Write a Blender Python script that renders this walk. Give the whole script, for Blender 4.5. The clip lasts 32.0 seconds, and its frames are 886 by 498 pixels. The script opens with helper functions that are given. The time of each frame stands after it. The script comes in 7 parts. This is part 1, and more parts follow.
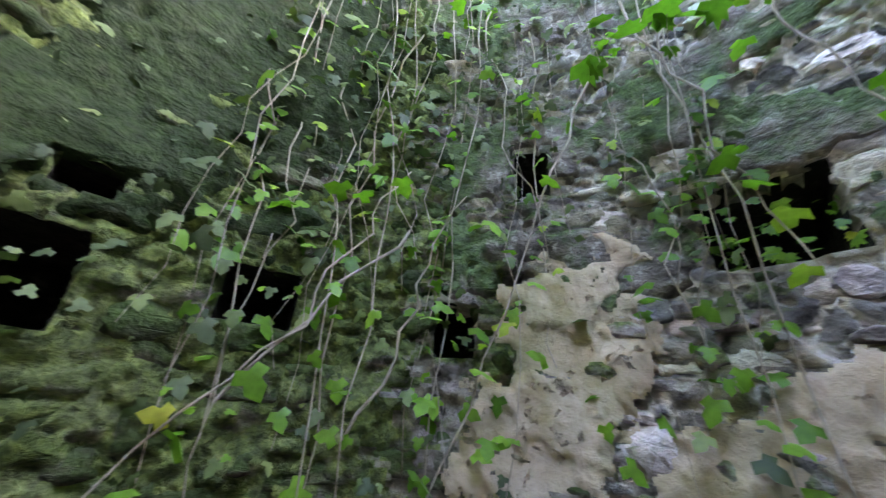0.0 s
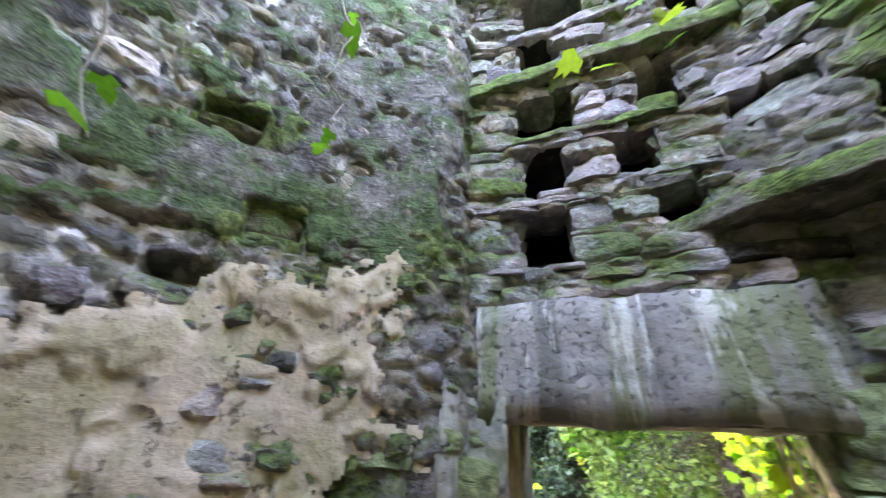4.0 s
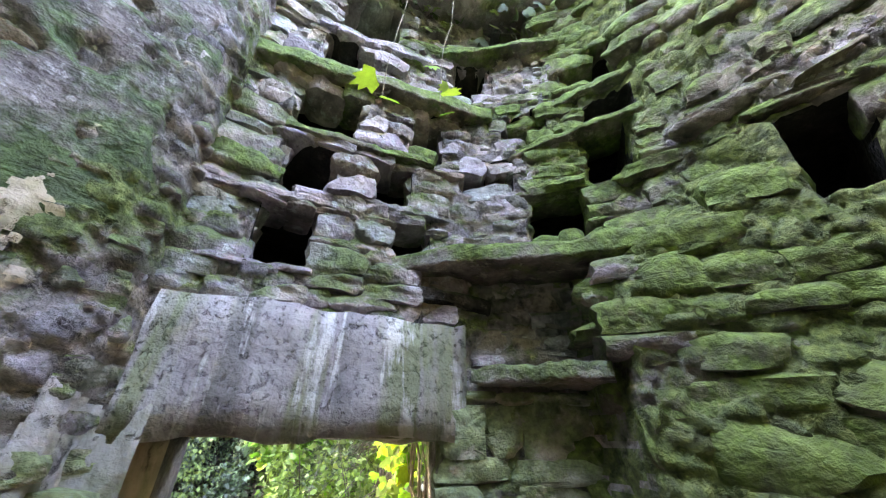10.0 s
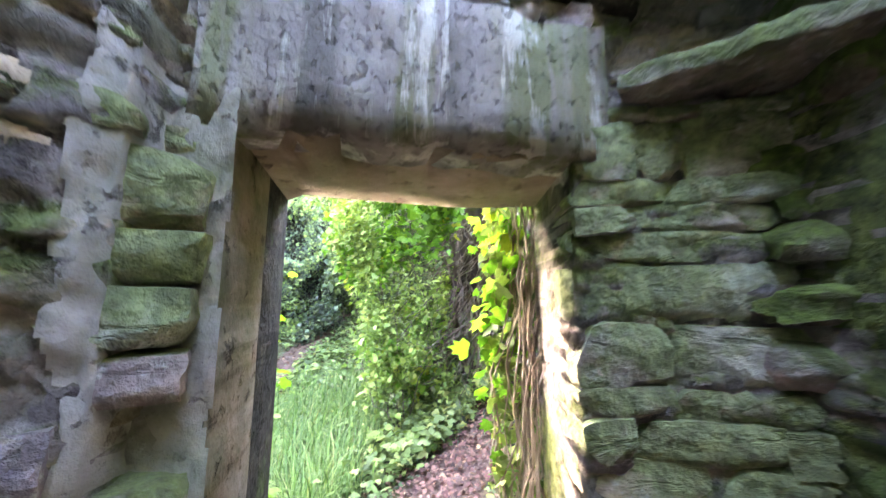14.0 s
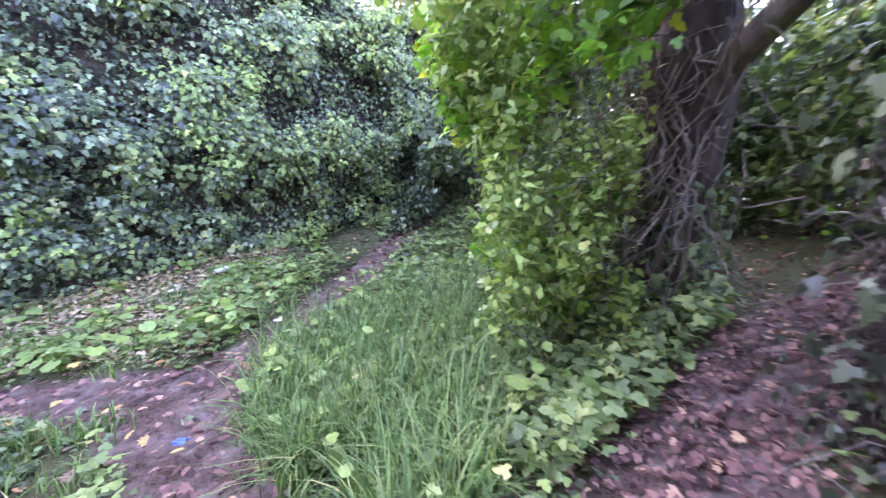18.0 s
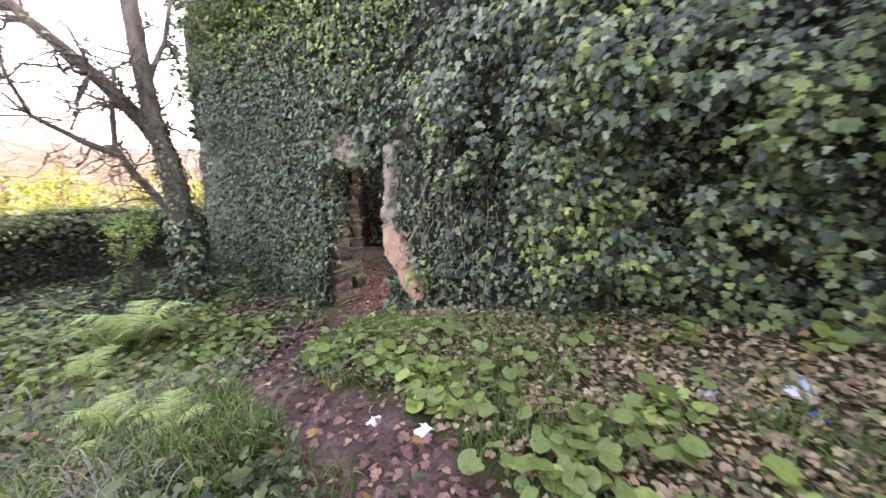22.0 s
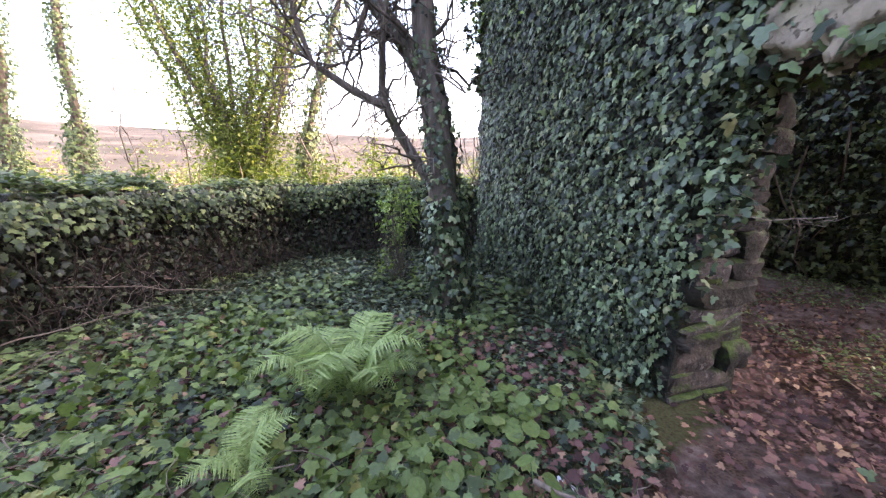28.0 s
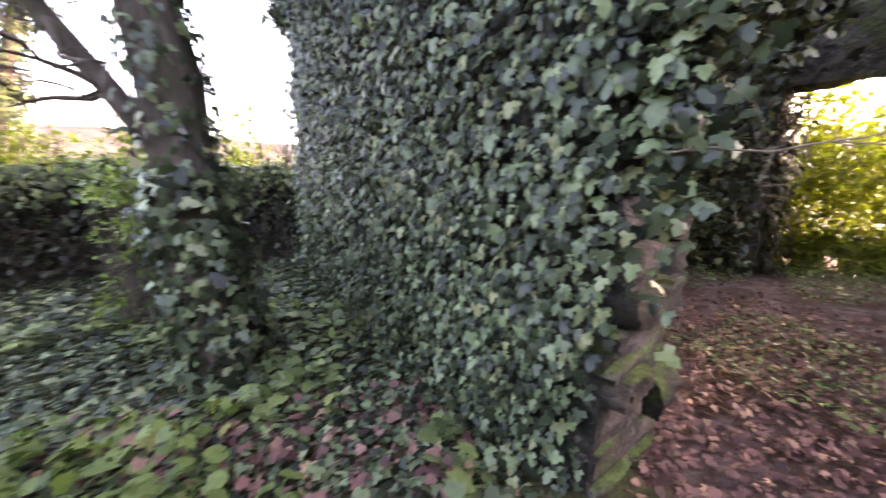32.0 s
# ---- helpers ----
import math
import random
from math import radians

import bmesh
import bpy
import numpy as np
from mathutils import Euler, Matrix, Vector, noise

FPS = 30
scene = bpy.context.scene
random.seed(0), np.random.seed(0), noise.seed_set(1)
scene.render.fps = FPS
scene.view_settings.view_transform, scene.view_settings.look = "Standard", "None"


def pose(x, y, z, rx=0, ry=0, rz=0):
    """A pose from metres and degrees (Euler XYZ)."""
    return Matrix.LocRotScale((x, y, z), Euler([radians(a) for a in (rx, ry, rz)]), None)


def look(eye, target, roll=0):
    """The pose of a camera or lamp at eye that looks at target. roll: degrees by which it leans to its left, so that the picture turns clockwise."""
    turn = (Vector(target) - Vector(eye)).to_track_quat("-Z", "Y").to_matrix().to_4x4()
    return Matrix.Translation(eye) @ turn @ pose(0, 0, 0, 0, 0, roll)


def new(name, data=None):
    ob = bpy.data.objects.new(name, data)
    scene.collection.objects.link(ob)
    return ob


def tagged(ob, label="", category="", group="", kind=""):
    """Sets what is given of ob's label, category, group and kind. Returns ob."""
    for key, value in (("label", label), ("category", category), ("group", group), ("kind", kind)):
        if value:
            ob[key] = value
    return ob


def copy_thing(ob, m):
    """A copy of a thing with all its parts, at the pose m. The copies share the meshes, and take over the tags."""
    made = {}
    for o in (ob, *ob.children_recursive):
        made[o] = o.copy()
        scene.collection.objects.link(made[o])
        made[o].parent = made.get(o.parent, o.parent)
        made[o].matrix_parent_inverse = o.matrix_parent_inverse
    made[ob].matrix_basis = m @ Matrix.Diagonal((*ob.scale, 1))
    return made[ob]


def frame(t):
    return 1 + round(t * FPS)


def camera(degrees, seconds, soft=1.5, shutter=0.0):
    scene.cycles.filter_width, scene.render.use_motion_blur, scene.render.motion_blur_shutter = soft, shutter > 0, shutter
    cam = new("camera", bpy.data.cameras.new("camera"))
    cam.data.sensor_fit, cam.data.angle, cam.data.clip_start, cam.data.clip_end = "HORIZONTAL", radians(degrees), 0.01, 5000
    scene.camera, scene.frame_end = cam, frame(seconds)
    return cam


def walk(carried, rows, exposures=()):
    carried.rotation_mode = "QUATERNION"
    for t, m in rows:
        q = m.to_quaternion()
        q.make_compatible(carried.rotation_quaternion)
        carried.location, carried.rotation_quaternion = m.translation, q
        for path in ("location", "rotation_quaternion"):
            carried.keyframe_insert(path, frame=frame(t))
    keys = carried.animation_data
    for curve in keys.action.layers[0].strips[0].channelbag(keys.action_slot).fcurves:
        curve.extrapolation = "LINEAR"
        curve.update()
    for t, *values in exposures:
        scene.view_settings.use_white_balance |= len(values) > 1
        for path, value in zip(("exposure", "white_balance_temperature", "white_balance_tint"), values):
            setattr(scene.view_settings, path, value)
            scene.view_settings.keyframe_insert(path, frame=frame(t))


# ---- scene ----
cam = camera(104.6, 32.0, soft=1.2, shutter=0.4)
METRES, EYE, TILT, LEAN, TURN = 12.0, 1.5, 26.0, -3.0, 0.0
ROWS = [
    (0.0, 0.0, 0.0, 0.0, 0.0, 0.0, -0.0),
    (0.5, 0.0011, -0.0021, 0.0002, 7.09, 0.1, 3.38),
    (1.0, 0.008, -0.0037, 0.0012, 7.45, 0.11, 3.63),
    (1.5, 0.0178, -0.0053, 0.0016, 1.34, -0.25, 0.1),
    (2.0, 0.028, -0.0089, 0.0029, -14.86, 0.6, -7.78),
    (2.5, 0.0361, -0.0141, 0.006, -34.31, 3.55, -16.61),
    (3.0, 0.0427, -0.017, 0.0102, -55.74, 10.0, -23.77),
    (3.5, 0.0447, -0.0196, 0.0138, -76.3, 18.87, -27.71),
    (4.0, 0.0446, -0.0229, 0.016, -94.29, 27.21, -28.49),
    (4.5, 0.0448, -0.0261, 0.017, -106.64, 32.87, -27.98),
    (6.5, 0.0439, -0.0263, 0.0164, -121.79, 39.5, -25.14),
    (7.0, 0.044, -0.0267, 0.016, -122.91, 39.91, -24.88),
    (7.5, 0.0452, -0.0269, 0.0163, -123.97, 40.24, -24.69),
    (8.0, 0.0487, -0.0284, 0.0161, -124.63, 40.34, -24.61),
    (8.5, 0.0487, -0.0285, 0.0204, -126.81, 40.99, -24.11),
    (9.0, 0.0455, -0.0277, 0.0224, -133.32, 43.36, -22.39),
    (9.5, 0.0423, -0.0284, 0.0229, -137.67, 45.5, -20.93),
    (10.0, 0.043, -0.0298, 0.0232, -139.98, 47.03, -20.33),
    (10.5, 0.0499, -0.0365, 0.0178, -140.93, 47.17, -19.93),
    (11.0, 0.0538, -0.0403, 0.008, -140.61, 44.07, -19.85),
    (11.5, 0.056, -0.0422, 0.0035, -139.54, 38.94, -20.15),
    (12.0, 0.0563, -0.0431, 0.0032, -139.04, 35.61, -20.29),
    (12.5, 0.0594, -0.0432, 0.0023, -138.74, 33.28, -20.42),
    (13.0, 0.0631, -0.0413, 0.0014, -138.06, 31.29, -20.56),
    (13.5, 0.0689, -0.043, -0.0012, -136.17, 28.24, -21.11),
    (14.0, 0.0801, -0.0529, -0.003, -131.62, 22.39, -22.22),
    (14.5, 0.0963, -0.0607, -0.0035, -126.48, 15.64, -23.34),
    (16.5, 0.1567, -0.0882, -0.0072, -121.27, 6.66, -24.42),
    (17.0, 0.1774, -0.0967, -0.0094, -120.23, 3.79, -24.47),
    (17.5, 0.2045, -0.1046, -0.0091, -118.94, 1.1, -24.67),
    (18.0, 0.2335, -0.1129, -0.0102, -115.53, -1.35, -24.93),
    (18.5, 0.2656, -0.1155, -0.0141, -101.41, -7.82, -25.87),
    (19.0, 0.2954, -0.1124, -0.016, -89.06, -12.79, -25.77),
    (19.5, 0.3171, -0.1041, -0.0231, -75.69, -18.44, -24.45),
    (20.0, 0.3382, -0.0856, -0.0347, -62.72, -23.92, -21.9),
    (20.5, 0.3616, -0.0756, -0.0453, -55.34, -26.27, -19.9),
    (21.0, 0.3958, -0.0622, -0.0521, -48.13, -28.96, -17.7),
    (21.5, 0.4309, -0.0461, -0.061, -39.51, -31.55, -14.57),
    (22.0, 0.4559, -0.0331, -0.0689, -31.43, -33.79, -11.33),
    (22.5, 0.4672, -0.0138, -0.0771, -22.07, -36.22, -7.1),
    (23.0, 0.4759, 0.0049, -0.0901, -15.13, -37.28, -3.76),
    (23.5, 0.4833, 0.0287, -0.1026, -9.17, -37.77, -0.83),
    (24.0, 0.4844, 0.054, -0.1145, -5.88, -38.01, 0.68),
    (24.5, 0.4838, 0.0786, -0.132, -2.98, -38.2, 2.17),
    (25.0, 0.4848, 0.1044, -0.1449, 2.56, -37.93, 4.84),
    (25.5, 0.4815, 0.1295, -0.1573, 4.44, -37.63, 5.64),
    (26.0, 0.4815, 0.1461, -0.1663, 4.77, -37.72, 5.82),
    (26.5, 0.4767, 0.1595, -0.1747, 5.99, -37.98, 6.36),
    (28.5, 0.4657, 0.2085, -0.2105, 7.38, -38.32, 7.02),
    (29.0, 0.465, 0.2168, -0.2176, 7.91, -38.36, 7.19),
    (29.5, 0.4632, 0.2237, -0.2238, 7.91, -38.5, 7.18),
    (30.0, 0.4603, 0.2326, -0.237, 8.07, -38.79, 7.15),
    (30.5, 0.4531, 0.2568, -0.26, 8.06, -37.65, 7.26),
    (31.0, 0.4519, 0.2804, -0.2777, 5.37, -37.46, 5.73),
    (31.5, 0.4692, 0.2903, -0.2857, -2.66, -37.8, 1.94),
    (32.0, 0.5, 0.301, -0.2916, -13.05, -37.36, -3.48),
]
walk(cam, [(t, pose(0, 0, EYE, TILT, LEAN, TURN) @ pose(METRES * x, METRES * y, METRES * z, 90 + pitch, roll, yaw)) for t, x, y, z, yaw, pitch, roll in ROWS],
     exposures=[(0.0, 6.4, 7300, 12), (2.0, 6.6, 7700, 14), (4.0, 6.65, 7900, 18), (7.0, 6.85, 7800, 20), (10.0, 6.85, 7800, 21), (13.0, 7.0, 7600, 22), (14.5, 6.6, 7200, 18), (16.5, 5.2, 6300, 30),
                (17.2, 5.5, 5900, 38), (18.0, 5.64, 6400, 41), (19.2, 5.56, 7150, 40), (20.5, 5.38, 8200, 39), (22.0, 4.65, 8800, 34), (23.0, 4.22, 8500, 33), (24.5, 4.15, 7750, 32), (26.0, 3.95, 7400, 31), (28.5, 4.15, 7250, 29), (30.0, 4.2, 7150, 29), (31.0, 4.2, 7250, 31), (32.0, 4.53, 8250, 36)])

# ---- world and sun ----
SUN_EL, SUN_AZ = 26.0, 80.0   # azimuth: degrees from +y towards +x, where the sun stands
world = bpy.data.worlds.new("sky")
scene.world = world
world.use_nodes = True
wn = world.node_tree
sky = wn.nodes.new("ShaderNodeTexSky")
sky.sky_type = "NISHITA"
sky.sun_disc = False
sky.sun_elevation = radians(SUN_EL)
sky.sun_rotation = radians(SUN_AZ)
sky.air_density, sky.dust_density, sky.ozone_density = 1.0, 3.0, 1.0
wn.links.new(sky.outputs["Color"], wn.nodes["Background"].inputs["Color"])
wn.nodes["Background"].inputs["Strength"].default_value = 0.15
sun = new("sun", bpy.data.lights.new("sun", "SUN"))
sun.data.energy, sun.data.angle, sun.data.color = 0.6, radians(6.0), (1.0, 0.93, 0.82)
sun.matrix_world = look((math.sin(radians(SUN_AZ)) * 50, math.cos(radians(SUN_AZ)) * 50, 50 * math.tan(radians(SUN_EL))), (0, 0, 0))

rng = np.random.default_rng(7)


# ---- materials ----
class Mat:
    """A small builder for node materials."""

    def __init__(self, name):
        self.m = bpy.data.materials.new(name)
        self.m.use_nodes = True
        self.t = self.m.node_tree
        self.b = self.t.nodes["Principled BSDF"]
        self.out = self.t.nodes["Material Output"]
        self.pos = self.t.nodes.new("ShaderNodeNewGeometry")

    def put(self, node, socket, value):
        if isinstance(value, bpy.types.NodeSocket):
            self.t.links.new(value, node.inputs[socket])
        elif value is not None:
            node.inputs[socket].default_value = value

    def noise(self, scale, detail=4.0, rough=0.55, stretch=None, distort=0.0):
        n = self.t.nodes.new("ShaderNodeTexNoise")
        n.inputs["Scale"].default_value, n.inputs["Detail"].default_value = scale, detail
        n.inputs["Roughness"].default_value, n.inputs["Distortion"].default_value = rough, distort
        self.t.links.new(self.where(stretch), n.inputs["Vector"])
        return n.outputs["Fac"]

    def where(self, stretch=None):
        if stretch is None:
            return self.pos.outputs["Position"]
        v = self.t.nodes.new("ShaderNodeVectorMath")
        v.operation = "MULTIPLY"
        self.t.links.new(self.pos.outputs["Position"], v.inputs[0])
        v.inputs[1].default_value = stretch
        return v.outputs[0]

    def voronoi(self, scale, feature="F1", stretch=None):
        n = self.t.nodes.new("ShaderNodeTexVoronoi")
        n.feature = feature
        n.inputs["Scale"].default_value = scale
        self.t.links.new(self.where(stretch), n.inputs["Vector"])
        return n.outputs["Distance"]

    def ramp(self, fac, *stops):
        n = self.t.nodes.new("ShaderNodeValToRGB")
        e = n.color_ramp.elements
        while len(e) < len(stops):
            e.new(0.5)
        for k, (p, c) in zip(e, stops):
            k.position = p
            k.color = (c, c, c, 1) if isinstance(c, (int, float)) else (*c, 1)
        self.put(n, "Fac", fac)
        return n.outputs["Color"]

    def mix(self, fac, a, b, mode="MIX"):
        n = self.t.nodes.new("ShaderNodeMix")
        n.data_type, n.blend_type = "RGBA", mode
        for s, v in ((0, fac), (6, a), (7, b)):
            if isinstance(v, tuple):
                v = (*v, 1)
            self.put(n, s, v)
        return n.outputs[2]

    def math(self, op, a, b=None):
        n = self.t.nodes.new("ShaderNodeMath")
        n.operation = op
        self.put(n, 0, a)
        self.put(n, 1, b)
        return n.outputs[0]

    def island(self):
        return self.pos.outputs["Random Per Island"]

    def chance(self):
        n = self.t.nodes.new("ShaderNodeObjectInfo")
        return n.outputs["Random"]

    def upness(self):
        n = self.t.nodes.new("ShaderNodeSeparateXYZ")
        self.t.links.new(self.pos.outputs["Normal"], n.inputs[0])
        return n.outputs["Z"]

    def attr(self, name):
        n = self.t.nodes.new("ShaderNodeAttribute")
        n.attribute_name = name
        return n.outputs["Fac"]

    def bump(self, height, strength=0.5, distance=0.02):
        n = self.t.nodes.new("ShaderNodeBump")
        n.inputs["Strength"].default_value, n.inputs["Distance"].default_value = strength, distance
        self.put(n, "Height", height)
        self.t.links.new(n.outputs[0], self.b.inputs["Normal"])

    def done(self, color, rough=0.9, spec=0.3):
        self.put(self.b, "Base Color", (*color, 1) if isinstance(color, tuple) else color)
        self.put(self.b, "Roughness", rough)
        self.put(self.b, "Specular IOR Level", spec)
        return self.m


def stone_material(name, dark, mid, light, moss=0.5, mossy=(0.06, 0.10, 0.02), grain=(1, 1, 1.05), piece=True, speckle=0.4, cracks=0.3):
    m = Mat(name)
    patch = m.noise(6.5, 7, 0.62, grain)
    fine = m.noise(32.0, 4, 0.6, grain)
    col = m.ramp(patch, (0.34, dark), (0.48, mid), (0.62, light))
    r = m.chance() if piece else m.island()
    tint = m.ramp(r, (0.0, (0.70, 0.66, 0.70)), (0.25, (1.04, 0.92, 0.84)), (0.5, (0.80, 0.90, 0.82)), (0.75, (1.0, 0.92, 1.02)), (1.0, (1.2, 1.12, 1.1)))
    col = m.mix(1.0, col, tint, "MULTIPLY")
    lichen = m.ramp(m.noise(17, 5, 0.7), (0.56, 0.0), (0.64, 0.65))
    col = m.mix(lichen, col, tuple(min(0.66, c * 1.6 + 0.01) for c in light))
    speck = m.ramp(m.noise(19, 5, 0.66), (0.36, 0.35), (0.52, 1.1))
    col = m.mix(speckle, col, speck, "MULTIPLY")
    # thin dark bedding cracks, lying level
    crack = m.ramp(m.noise(3.6, 5, 0.62, (1, 1, 3.6), 1.2), (0.36, 0.25), (0.41, 1.0))
    col = m.mix(cracks, col, crack, "MULTIPLY")
    # moss and algae grow in patches, most on faces that look up
    spread_ = m.math("ADD", m.noise(2.6, 7, 0.68), m.math("MULTIPLY", m.upness(), 0.14))
    grown = m.ramp(spread_, (0.62 - 0.3 * moss, 0.0), (0.74 - 0.3 * moss, 1.0))
    green = m.ramp(m.noise(24, 5, 0.66), (0.32, tuple(c * 0.42 for c in mossy)), (0.5, mossy), (0.68, tuple(min(1, c * 1.75) for c in mossy)))
    col = m.mix(m.math("MULTIPLY", grown, 0.88), col, green)
    m.bump(m.math("ADD", m.math("MULTIPLY", patch, 1.4), m.math("ADD", m.math("MULTIPLY", fine, 0.22), m.math("MULTIPLY", crack, 0.35 * cracks))), 0.9, 0.045)
    col = m.mix(1.0, col, (0.76, 0.75, 0.74), "MULTIPLY")
    return m.done(col, m.ramp(fine, (0.3, 0.7), (0.7, 0.95)), 0.25)


def leaf_material(name, stops, rough=0.45, through_light=0.28, vein=0.0):
    m = Mat(name)
    r = m.island()
    col = m.ramp(r, *stops)
    col = m.mix(0.5, col, m.ramp(m.noise(35, 3), (0.3, 0.55), (0.7, 1.25)), "MULTIPLY")
    m.done(col, rough, 0.27)
    tr = m.t.nodes.new("ShaderNodeBsdfTranslucent")
    m.put(tr, "Color", m.mix(1.0, col, (1.25, 1.6, 0.7), "MULTIPLY"))
    mx = m.t.nodes.new("ShaderNodeMixShader")
    mx.inputs[0].default_value = through_light
    m.t.links.new(m.b.outputs[0], mx.inputs[1])
    m.t.links.new(tr.outputs[0], mx.inputs[2])
    m.t.links.new(mx.outputs[0], m.out.inputs["Surface"])
    m.bump(m.noise(60, 2), 0.25, 0.004)
    return m.m


def bark_material(name, dark, light, moss=0.3):
    m = Mat(name)
    n = m.noise(14, 6, 0.65, (1, 1, 0.22))
    col = m.ramp(n, (0.3, dark), (0.7, light))
    g = m.ramp(m.noise(3.0, 5), (0.7 - 0.3 * moss, 0.0), (0.85 - 0.3 * moss, 1.0))
    col = m.mix(m.math("MULTIPLY", g, 0.7), col, (0.07, 0.09, 0.025))
    m.bump(m.math("ADD", n, m.math("MULTIPLY", m.noise(60, 4, 0.6, (1, 1, 0.3)), 0.4)), 0.9, 0.02)
    return m.done(col, 0.9, 0.2)


def ground_material():
    m = Mat("earth")
    soil = m.ramp(m.noise(9, 8, 0.65), (0.3, (0.055, 0.036, 0.03)), (0.5, (0.14, 0.095, 0.08)), (0.72, (0.25, 0.19, 0.165)))
    litter = m.ramp(m.voronoi(30), (0.1, (0.04, 0.024, 0.018)), (0.5, (0.12, 0.072, 0.05)), (0.9, (0.03, 0.02, 0.016)))
    brown = m.mix(m.ramp(m.noise(3, 4), (0.4, 0.0), (0.6, 1.0)), soil, litter)
    grass = m.ramp(m.noise(40, 6, 0.7), (0.3, (0.02, 0.018, 0.009)), (0.5, (0.07, 0.062, 0.028)), (0.62, (0.06, 0.075, 0.025)), (0.8, (0.15, 0.13, 0.065)))
    tread = m.math("ADD", m.attr("path"), m.math("MULTIPLY", m.math("SUBTRACT", m.noise(4, 6), 0.5), 0.9))
    col = m.mix(m.ramp(tread, (0.3, 0.0), (0.55, 1.0)), grass, brown)
    far = m.ramp(m.noise(0.06, 6, 0.6), (0.3, (0.026, 0.025, 0.014)), (0.48, (0.05, 0.04, 0.03)), (0.64, (0.09, 0.07, 0.055)))
    col = m.mix(m.attr("far"), col, far)
    m.bump(m.math("ADD", m.noise(18, 8, 0.7), m.math("MULTIPLY", m.noise(90, 4), 0.3)), 0.9, 0.05)
    return m.done(col, 0.95, 0.15)


EARTH = ground_material()
GREY_STONE = stone_material("grey_stone", (0.17, 0.145, 0.15), (0.34, 0.30, 0.30), (0.52, 0.465, 0.465), 0.66, (0.09, 0.125, 0.035))
MOSSY_STONE = stone_material("mossy_stone", (0.045, 0.041, 0.032), (0.17, 0.154, 0.122), (0.34, 0.31, 0.255), 0.88, (0.11, 0.165, 0.034))
GREEN_BLOCK = stone_material("green_stained_block", (0.29, 0.27, 0.23), (0.54, 0.505, 0.435), (0.70, 0.66, 0.58), 0.75, (0.19, 0.235, 0.105), cracks=0.6)
LILAC_STONE = stone_material("lilac_slate", (0.24, 0.205, 0.225), (0.42, 0.37, 0.395), (0.57, 0.51, 0.53), 0.42, (0.115, 0.155, 0.045), cracks=0.15)
PALE_STONE = stone_material("pale_stone", (0.24, 0.20, 0.20), (0.44, 0.385, 0.385), (0.58, 0.525, 0.515), 0.45, (0.10, 0.145, 0.04))
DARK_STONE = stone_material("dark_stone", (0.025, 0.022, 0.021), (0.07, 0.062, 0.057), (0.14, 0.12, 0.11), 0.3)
# near-black: dark stems, with the shade behind the leaves in the colour
IVY_BACK = stone_material("shaded_stem_stone", (0.012, 0.01, 0.008), (0.03, 0.025, 0.02), (0.06, 0.05, 0.04), 0.2)
JOINED_STONE = stone_material("rubble_stone", (0.05, 0.046, 0.036), (0.17, 0.157, 0.123), (0.34, 0.313, 0.25), 0.86, (0.098, 0.15, 0.034), piece=False)


# near-black: the shade inside the nest holes put into the colour
HOLE_SHADE = stone_material("unlit_hole", (0.006, 0.006, 0.005), (0.014, 0.012, 0.011), (0.026, 0.023, 0.02), 0.0)
# darker copy of the mossy rubble: algae, plus this side's weaker light
DIM_STONE = stone_material("dim_algae_stone", (0.05, 0.046, 0.036), (0.13, 0.12, 0.095), (0.25, 0.23, 0.185), 0.86, (0.05, 0.082, 0.02), piece=False)
# pale stone, its colour raised further for this side's stronger light
PALE_RUBBLE = stone_material("pale_rubble", (0.50, 0.43, 0.435), (0.76, 0.68, 0.685), (0.88, 0.81, 0.81), 0.26, (0.14, 0.18, 0.07), piece=False)
GREY_RUBBLE = stone_material("grey_rubble", (0.17, 0.145, 0.15), (0.36, 0.315, 0.31), (0.55, 0.49, 0.48), 0.66, (0.10, 0.14, 0.04), piece=False)


